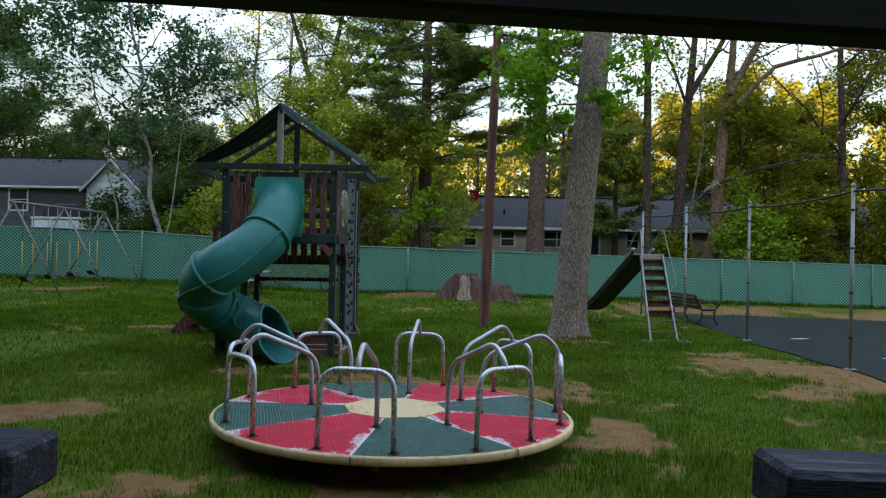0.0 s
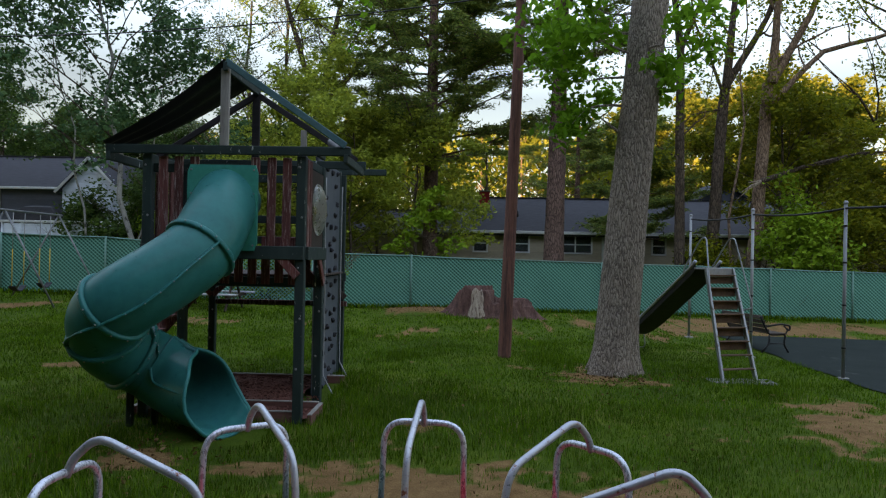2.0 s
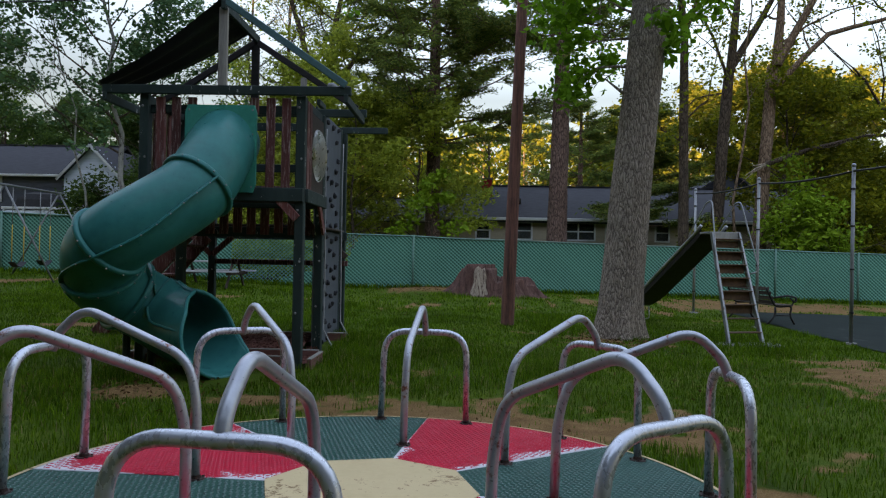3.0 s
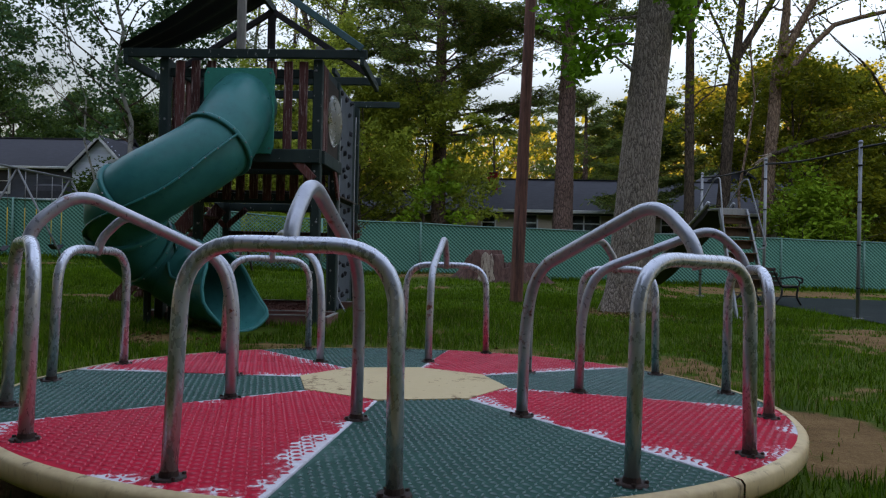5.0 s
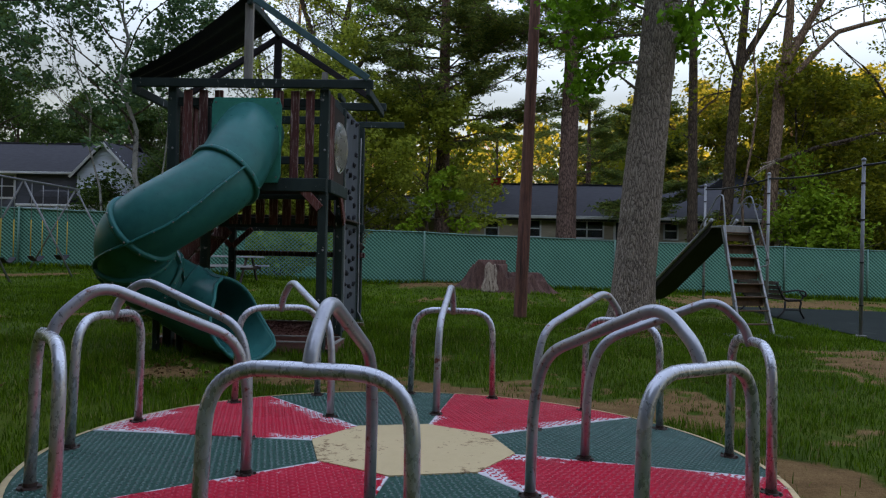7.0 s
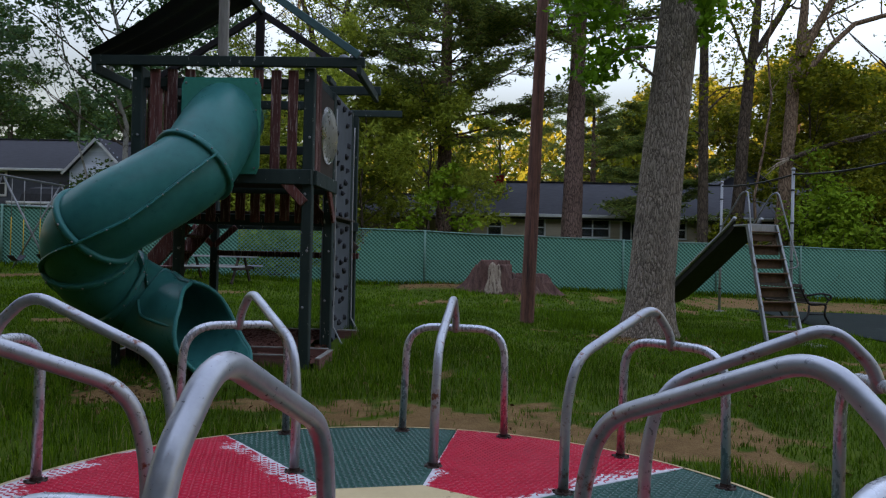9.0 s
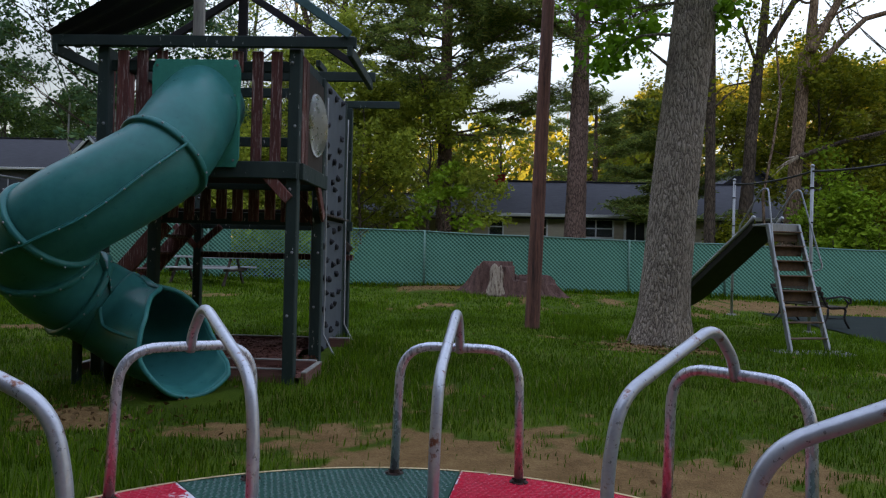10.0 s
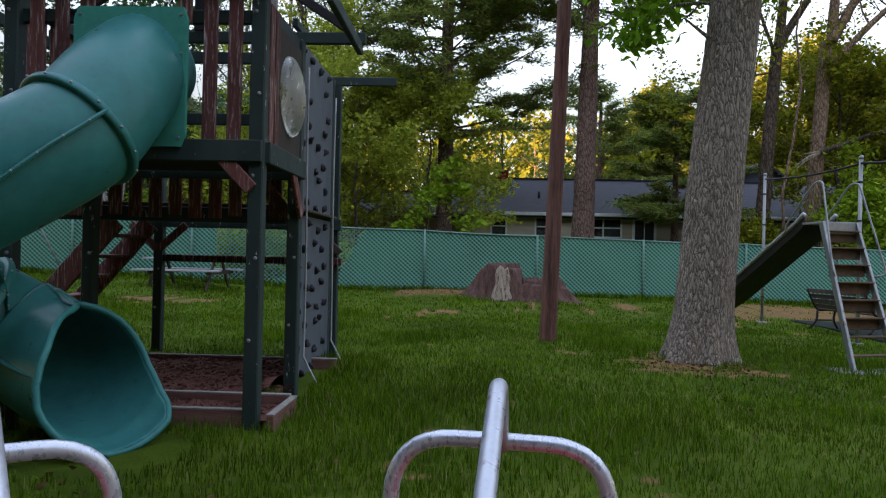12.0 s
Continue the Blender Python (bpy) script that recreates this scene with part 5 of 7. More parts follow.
        for j in range(n):
            for i in range(len(prof) - 1):
                b = j * len(prof) + i
                q.append((b, b + len(prof), b + len(prof) + 1, b + 1))
        part("rim", big_mesh("rim", v, q, smooth=True), CREAM, ob, "chipped cream rim band", local=True)
    under = bmesh.new()
    bmesh.ops.create_cone(under, cap_ends=True, segments=48, radius1=R - 0.05, radius2=R - 0.02, depth=0.03, matrix=Matrix.Translation((0, 0, DECK - 0.05)))
    part("under_plate", under, RUST, ob, local=True)
    bm = bmesh.new()
    bmesh.ops.create_cone(bm, cap_ends=True, segments=24, radius1=0.20, radius2=0.14, depth=0.34, matrix=Matrix.Translation((0, 0, 0.06)))
    part("pedestal", bm, RUST, ob, local=True)
    for k in range(4):
        a = k * math.pi / 4
        c, s = 1.45 * math.cos(a), 1.45 * math.sin(a)
        part("spoke", bar((-c, -s, DECK - 0.09), (c, s, DECK - 0.09), 0.05, 0.06), RUST, ob, local=True)
    # rails
    half = 0.265
    zr, zi = top(LEG), top(INNER)
    arch_line = rounded([(LEG, -half, zr - 0.01), (LEG, -half + 0.012, zr + 0.547), (LEG, half - 0.012, zr + 0.547), (LEG, half, zr - 0.01)], 0.15, 8)
    bar_line = rounded([(LEG, 0, zr + 0.528), (LEG - 0.025, 0, zr + 0.605), (1.275, 0, zr + 0.716), (INNER + 0.055, 0, zr + 0.52), (INNER + 0.004, 0, zi + 0.32), (INNER, 0, zi - 0.01)], 0.10, 8)
    arch_me = big_mesh("rail_arch", *sweep(arch_line, 0.0195, 14), smooth=True)
    bar_me = big_mesh("grab_bar", *sweep(bar_line, 0.0195, 14), smooth=True)
    feet = []
    for x, y, z in ((LEG, -half, zr), (LEG, half, zr), (INNER, 0, zi)):
        bm = bmesh.new()
        bmesh.ops.create_cone(bm, cap_ends=True, segments=18, radius1=0.041, radius2=0.038, depth=0.005, matrix=Matrix.Translation((x, y, z + 0.003)))
        bmesh.ops.create_cone(bm, cap_ends=True, segments=16, radius1=0.023, radius2=0.0205, depth=0.014, matrix=Matrix.Translation((x, y, z + 0.012)))
        for b in range(4):
            bmesh.ops.create_cone(bm, cap_ends=True, segments=6, radius1=0.006, radius2=0.005, depth=0.006, matrix=Matrix.Translation((x + 0.035 * math.cos(b * 1.571 + 0.78), y + 0.035 * math.sin(b * 1.571 + 0.78), z + 0.008)))
        me = bpy.data.meshes.new("foot_flange")
        bmesh.ops.recalc_face_normals(bm, faces=bm.faces)
        bm.to_mesh(me)
        bm.free()
        feet.append(me)
    for k in range(8):
        turn = Matrix.Rotation(START + k * math.pi / 4 + radians((0, -0.5, 1.5, 0, 0.3, 0.3, 2, 0.0)[k]), 4, "Z")
        arch = part("rail_arch", arch_me, PIPE, ob, "bent galvanised pipe arch", local=True)
        arch.matrix_basis = turn
        part("grab_bar", bar_me, PIPE_WORN, arch, "sloping pipe worn to rust", local=True)
        for me in feet:
            part("foot_flange", me, FLANGE, arch, "rusty round foot plate", local=True)
    return ob


merry = build_merry_go_round()


# ---- the play tower ----
XL, XR, YF, YM, YB = -3.35, -1.735, 10.5, 11.45, 13.45


def build_tower():
    ob = thing("play_tower", (-2.55, 11.9, 0), "dark-green timber play tower with red slats and tarp roof", "play tower")

    def timber(name, p, q, w=0.09, h=0.09, mat=GREEN_PAINT, label="", parent=None, up=(0, 0, 1)):
        return part(name, bar(p, q, w, h, 0.006, up=up), mat, parent or ob, label)

    def post(x, y, z1, mat=GREEN_PAINT):
        z0 = float(ground_z(x, y)) - 0.06
        o = part("post", box(x - 0.048, x + 0.048, y - 0.048, y + 0.048, z0, z1, 0.008), mat, ob)
        for k in range(5):
            z = z1 - 0.12 - k * (z1 - 0.4) / 4.6
            bm = bmesh.new()
            bmesh.ops.create_uvsphere(bm, u_segments=8, v_segments=5, radius=0.013, matrix=Matrix.Translation((x + (0.015 if k % 2 else -0.015), y - 0.049, z)))
            part("bolt", bm, POST_STEEL, o)
        return o
    for x, y in ((XL, YF), (XR, YF), (XL, YM), (XR, YM)):
        post(x, y, 2.80)
    for x, y, z in ((-3.72, YB, 2.3), (XR - 0.16, YB - 0.06, 3.0)):
        post(x, y, z)
    # plates under the roof
    timber("beam", (-3.77, YF - 0.07, 2.842), (-1.22, YF - 0.07, 2.842), 0.045, 0.092, label="dark-green front roof plate")
    timber("beam", (-3.77, YM + 0.07, 2.842), (-1.22, YM + 0.07, 2.842), 0.045, 0.092)
    for x in (-3.74, -1.27):
        timber("side_plate", (x, YF - 0.10, 2.767), (x, YM + 0.10, 2.767), 0.045, 0.09)
    for x in (XL, XR):
        timber("side_plate", (x, YF + 0.05, 2.76), (x, YM - 0.05, 2.76), 0.045, 0.09)
    # floor and rails of the upper deck
    timber("floor_beam", (XL - 0.045, YF - 0.062, 1.79), (XR + 0.045, YF - 0.062, 1.79), 0.04, 0.14)
    timber("floor_beam", (XL - 0.045, YM + 0.062, 1.79), (XR + 0.045, YM + 0.062, 1.79), 0.04, 0.14)
    for x in (XL - 0.062, XR + 0.062):
        timber("floor_beam", (x, YF, 1.79), (x, YM, 1.79), 0.04, 0.14)
    n = 9
    for k in range(n):
        y = YF + 0.0 + (YM - YF) * (k + 0.5) / n
        timber("floor_board", (XL, y, 1.79), (XR, y, 1.79), 0.138, 0.03, DARK_WOOD)
    timber("rail", (XL, YF + 0.02, 2.66), (XR, YF + 0.02, 2.66), 0.04, 0.09)
    timber("rail", (XL, YM, 2.66), (XR, YM, 2.66), 0.04, 0.09)
    timber("rail", (XL, YM, 2.18), (XR, YM, 2.18), 0.04, 0.09)
    # front slats, with the slide's panel between
    for x, z0 in ((-3.185, 1.84), (-3.02, 1.84), (-2.855, 2.60), (-2.215, 2.60), (-2.045, 1.85), (-1.885, 1.85)):
        part("slat", box(x - 0.045, x + 0.045, YF - 0.045, YF - 0.018, z0, 2.775, 0.005), RED_STAIN, ob, "worn red-brown slat")
    # left side slats
    for k in range(5):
        y = YF + 0.14 + k * 0.17
        part("slat", box(XL - 0.045, XL - 0.018, y - 0.052, y + 0.052, 1.80, 2.76, 0.005), RED_STAIN, ob)
    # right side: slats and the bubble window
    for y in (YF + 0.13, YF + 0.25):
        part("slat", box(XR + 0.018, XR + 0.045, y - 0.05, y + 0.05, 1.78, 2.78, 0.005), RED_STAIN, ob)
    cy, cz, rr = YF + 0.60, 2.28, 0.27
    bm = bmesh.new()
    ring, outer = [], []
    for k in range(32):
        a = k * math.pi / 16
        c, s = math.cos(a), math.sin(a)
        e = 0.29 / max(abs(c), abs(s))
        for x, store in ((XR + 0.02, 0), (XR + 0.04, 1)):
            ring.append(bm.verts.new((x, cy + rr * c, cz + rr * s)))
            outer.append(bm.verts.new((x, cy + e * c, cz + e * s * 1.45)))
    for k in range(32):
        a, b = 2 * k, 2 * ((k + 1) % 32)
        bm.faces.new((ring[a + 1], ring[b + 1], outer[b + 1], outer[a + 1]))
        bm.faces.new((ring[a], outer[a], outer[b], ring[b]))
        bm.faces.new((ring[a], ring[b], ring[b + 1], ring[a + 1]))
        bm.faces.new((outer[a], outer[a + 1], outer[b + 1], outer[b]))
    panel = part("window_panel", bm, DARK_WOOD, ob, "red-brown board with a round bubble window")
    v, q = [], []
    for i in range(9):
        u = i / 8 * math.pi / 2
        for k in range(32):
            a = k * math.pi / 16
            v.append((XR + 0.042 + 0.085 * math.sin(u), cy + (rr + 0.02) * math.cos(u) * math.cos(a), cz + (rr + 0.02) * math.cos(u) * math.sin(a)))
    for i in range(8):
        for k in range(32):
            q.append((i * 32 + k, i * 32 + (k + 1) % 32, (i + 1) * 32 + (k + 1) % 32, (i + 1) * 32 + k))
    part("bubble", big_mesh("bubble", v, q, smooth=True), BUBBLE, panel, "cloudy clear plastic dome")
    # gable
    for y in (YF - 0.06, YM + 0.06):
        part("king_post", box(-2.585, -2.495, y - 0.02, y + 0.02, 2.887, 3.687, 0.005), RAW_WOOD if y < 11 else BEAM_WOOD, ob, "bare grey wooden upright" if y < 11 else "")
    timber("ridge_beam", (-2.53, YF - 0.12, 3.702), (-2.53, YM + 0.12, 3.702), 0.045, 0.09)
    for s in (-1, 1):
        for y in (YM + 0.06,):
            timber("rafter", (-2.53 + s * 1.2, y, 2.897), (-2.53, y, 3.667), 0.045, 0.07, BEAM_WOOD)
    part("gable_strut", box(-2.0, -1.93, YM + 0.04, YM + 0.08, 2.887, 3.25, 0.004), RAW_WOOD, ob, "short pale strut")
    # the sagging tarp
    timber("rafter", (-1.27, YF - 0.10, 2.897), (-2.53, YF - 0.10, 3.757), 0.03, 0.07, TARP_EDGE, "blue-green edging along the bare roof side")
    roll = [(-1.24 - 0.30 * (k / 9), YF - 0.06 + 0.5 * (k / 9) ** 2, 2.867 + 0.16 * (k / 9) - 0.05 * math.sin(k / 9 * 3.14)) for k in range(10)]
    pipe("tarp_roll", roll, [0.03 + 0.02 * math.sin(k * 0.7) ** 2 for k in range(10)], TARP, ob, "bunched end of the tarp")
    for s in (-1,):
        nu, nv = 22, 30
        v, q = [], []
        for i in range(nu + 1):
            u = i / nu
            for j in range(nv + 1):
                w = j / nv
                y = YF - 0.12 + (YM - YF + 0.10) * w * (1 - 0.55 * u)
                sag = 0.075 * math.sin(math.pi * u)
                fold = 0.022 * math.cos(w * 19.0 + 0.4 * math.sin(u * 4)) * (0.4 + 0.6 * math.sin(math.pi * u))
                v.append((-2.53 + s * (0.01 + 1.25 * u), y, 3.767 - 0.865 * u - sag + fold))
        for i in range(nu):
            for j in range(nv):
                b = i * (nv + 1) + j
                q.append((b, b + 1, b + nv + 2, b + nv + 1))
        k = len(v)
        v2 = v + [(x, y, z - 0.008) for x, y, z in v]
        q2 = q + [tuple(reversed([i + k for i in f])) for f in q]
        part("tarp", big_mesh("tarp", v2, q2, smooth=True), TARP, ob, "black canvas roof in lengthwise folds")
    # the lower deck behind, with its slatted side
    for y, z in ((YM + 0.14, 1.44), (YB, 1.45)):
        timber("deck_beam", (-3.9, y, z), (XR - 0.02, y, z), 0.045, 0.12)
    for k in range(13):
        y = YM + 0.20 + k * 0.138
        timber("deck_board", (-3.88, y, 1.52), (XR - 0.05, y, 1.52), 0.128, 0.028, DARK_WOOD)
    for k in range(14):
        x = -3.86 + k * 0.162
        part("slat", box(x - 0.052, x + 0.052, YM + 0.085, YM + 0.11, 1.41 + 0.02 * (k % 3 == 1), 1.98, 0.005), RED_STAIN, ob)
    timber("deck_rail", (-3.9, YM + 0.14, 1.94), (XR, YM + 0.14, 1.94), 0.04, 0.09)
    timber("cross_bar", (-3.72, YB, 1.06), (XR, YB, 1.06), 0.04, 0.075, RED_STAIN)
    for x, s in ((-3.72, 1), (-3.72, -1), (XR - 0.02, -1)):
        timber("brace", (x, YB - 0.03, 1.15), (x + s * 0.30, YB - 0.03, 1.42), 0.04, 0.08, DARK_WOOD if x > -3 else RED_STAIN)
    timber("brace", (XR - 0.02, YF - 0.055, 1.55), (XR - 0.22, YF - 0.055, 1.76), 0.03, 0.09, RED_STAIN, "red-brown corner brace")
    timber("brace", (XR - 0.02, YM + 0.055, 1.40), (XR - 0.30, YM + 0.055, 1.72), 0.03, 0.10, RED_STAIN)
    timber("brace", (XR + 0.055, YM - 0.30, 1.75), (XR + 0.055, YM - 0.03, 1.44), 0.03, 0.10, RED_STAIN)
    timber("top_arm", (XR - 0.35, YB + 0.06, 3.0), (-1.2, YB + 0.06, 3.0), 0.045, 0.09)
    # the climbing wall
    y0, y1, xw = YM + 0.32, YB + 0.0, XR - 0.13
    for z0, z1 in ((0.0, 1.48), (1.49, 2.98)):
        w = part("climbing_wall", box(xw - 0.012, xw + 0.012, y0, y1, z0 + 0.03, z1, 0.003), WALL_PANEL, ob, "grey climbing panel with dark holds")
        r = np.random.default_rng(60 + int(z0))
        for i in range(8):
            for j in range(4):
                y, z = y0 + 0.16 + j * 0.33 + r.normal(0, 0.045) + 0.1 * (i % 2), z0 + 0.12 + i * 0.18 + r.normal(0, 0.03)
                if y > y1 - 0.08 or r.random() < 0.12:
                    continue
                bm = bmesh.new()
                bmesh.ops.create_icosphere(bm, subdivisions=2, radius=0.033, matrix=pose(xw + 0.024, y, z, *r.uniform(-40, 40, 3)) @ Matrix.Diagonal((0.9, 0.75, 1.15, 1)))
                for vv in bm.verts:
                    vv.co += Vector(r.normal(0, 0.006, 3))
                part("hold", bm, BLACK_RUBBER, w, smooth=True)
    timber("wall_post", (XR - 0.10, y1 + 0.06, -0.05), (XR - 0.10, y1 + 0.06, 2.95), 0.09, 0.09, up=(0, 1, 0))
    timber("wall_slope", (XR - 0.06, YM + 0.1, 2.98), (XR - 0.06, y0 + 0.1, 2.98), 0.045, 0.07)
    # the stair down to the left
    sy0, sy1 = 12.55, 13.25
    for y in (sy0, sy1):
        timber("stringer", (-3.74, y, 1.42), (-4.92, y, 0.06), 0.045, 0.20, RED_STAIN, "red-brown stair side board")
    for k in range(6):
        f = (k + 0.7) / 6.6
        timber("tread", (-3.74 - 1.18 * f, sy0, 1.42 - 1.36 * f), (-3.74 - 1.18 * f, sy1, 1.42 - 1.36 * f), 0.20, 0.035, RED_STAIN)
    return ob


tower = build_tower()


def build_ropes():
    for y, k in ((12.05, 0), (13.2, 1)):
        pts = [(XR - 0.055, y + 0.03 * math.sin(z * 2 + k), z) for z in np.linspace(2.75, 0.25, 14)] + [(XR + 0.05, y - 0.05, 0.09), (XR + 0.09, y - 0.1, 0.05)]
        ob = pipe("climbing_rope", pts, 0.009, ROPE, sides=6)
        tagged(ob, "thin white rope hanging down the climbing wall", "rope")


build_ropes()


def build_sand_bed():
    ob = thing("sand_bed", (-2.55, 11.1, 0), "boarded bed of red mulch under the tower", "sandbox")
    for y in (YF + 0.02, 11.0, YM + 1.22):
        z = float(ground_z(-2.5, y))
        part("bed_board", bar((XL + (0.05 if y < YF + 0.1 else -0.1), y, z + 0.01), (XR + (-0.05 if y < YF + 0.1 else 0.12), y, z + 0.01), 0.045, 0.17), BED_BOARD, ob, "weathered reddish board")
        part("worn_edge", bar((XL + (0.05 if y < YF + 0.1 else -0.1), y, z + 0.099), (XR + (-0.05 if y < YF + 0.1 else 0.12), y, z + 0.099), 0.047, 0.01, 0.002), RAW_WOOD, ob, "bleached top edge")
    for x in (XL - 0.12, XR + 0.14):
        z = float(ground_z(x, 11))
        part("bed_board", bar((x, YF - 0.07, z + 0.01), (x, 11.02 if x > -2 else YM + 1.24, z + 0.01), 0.045, 0.17), BED_BOARD, ob)
        part("worn_edge", bar((x, YF - 0.07, z + 0.099), (x, 11.02 if x > -2 else YM + 1.24, z + 0.099), 0.047, 0.01, 0.002), RAW_WOOD, ob, "bleached top edge")
    n = 40
    u, w = np.meshgrid(np.linspace(0, 1, n), np.linspace(0, 1, n), indexing="ij")
    y = YF + (YM + 1.3 - YF) * w
    x = XL - 0.08 + (XR - XL + np.where(y < 11.0, 0.18, -0.10)) * u
    z = ground_z(x, y) + 0.035 + 0.02 * wave_noise(x, y, 9, 5) + 0.03 * smooth01(YF + 0.4, YM, y) + rng.normal(0, 0.006, x.shape)
    a = (np.arange(n - 1)[:, None] * n + np.arange(n - 1)[None]).ravel()
    part("mulch", big_mesh("mulch", np.stack([x, y, z], -1), np.stack([a, a + n, a + n + 1, a + 1], -1), smooth=False), MULCH, ob, "dark red-brown mulch")
    r = np.random.default_rng(4)
    c = np.stack([r.uniform(XL, XR + 0.05, 2500), r.uniform(YF + 0.05, YM + 1.25, 2500), np.zeros(2500)], -1)
    c[:, 2] = ground_z(c[:, 0], c[:, 1]) + 0.055 + 0.03 * smooth01(YF + 0.4, YM, c[:, 1])
    c = c[(c[:, 1] < YM) | (c[:, 0] < XR - 0.2)]
    v, t = leaf_cards(c, 0.02, 0.7, 0.35, 8)
    tagged(part("bark_chip", big_mesh("bark_chip", v, None, t), MULCH, ob), kind="stuff")
    return ob


build_sand_bed()


# ---- the tube slide ----
def slide_path(n=132):
    """Centre line and turn: out of the panel towards the lawn, then round to the left, under itself and out to the right."""
    cx, cy, R = -2.935, 9.90, 0.445
    # an elbow below the panel and a straight length slanting to the left
    pts = [(-2.525, 10.58), (-2.52, 10.40), (-2.515, 10.22), (-2.525, 10.07), (-2.57, 9.93), (-2.66, 9.81), (-2.79, 9.70), (-2.93, 9.61), (-3.08, 9.545), (-3.21, 9.55), (-3.315, 9.62), (-3.375, 9.725)]
    z = [2.36, 2.25, 2.12, 1.97, 1.80, 1.69, 1.57, 1.46, 1.355, 1.265, 1.17, 1.08]
    turn = [-40, -30, -20, -5, 14, 30, 48, 64, 78, 91, 115, 138]
    for a in range(170, 291, 8):
        t, r = -radians(a), R - 0.145 * float(smooth01(170, 290, a))
        pts.append((cx + r * math.cos(t), cy + r * math.sin(t)))
        z.append(float(np.interp(a, [160, 180, 230, 270, 290], [0.985, 0.88, 0.67, 0.535, 0.49])))
        turn.append(a)
    x, y = pts[-1]
    for k in range(1, 12):
        x, y = x + 0.06 * 0.87, y - 0.06 * 0.49
        pts.append((x, y))
        z.append(0.49 - 0.07 * math.sin(math.pi / 2 * k / 11))
        turn.append(290 + 6 * k)
    p = np.column_stack([np.array(pts), z, turn])
    s = np.concatenate([[0], np.cumsum(np.linalg.norm(np.diff(p[:, :3], axis=0), axis=1))])
    q = np.linspace(0, s[-1], n)
    out = np.stack([np.interp(q, s, p[:, k]) for k in range(4)], -1)
    for _ in range(14):
        out[1:-1, :3] = out[1:-1, :3] * 0.5 + (out[:-2, :3] + out[2:, :3]) * 0.25
    return out[:, :3], out[:, 3]


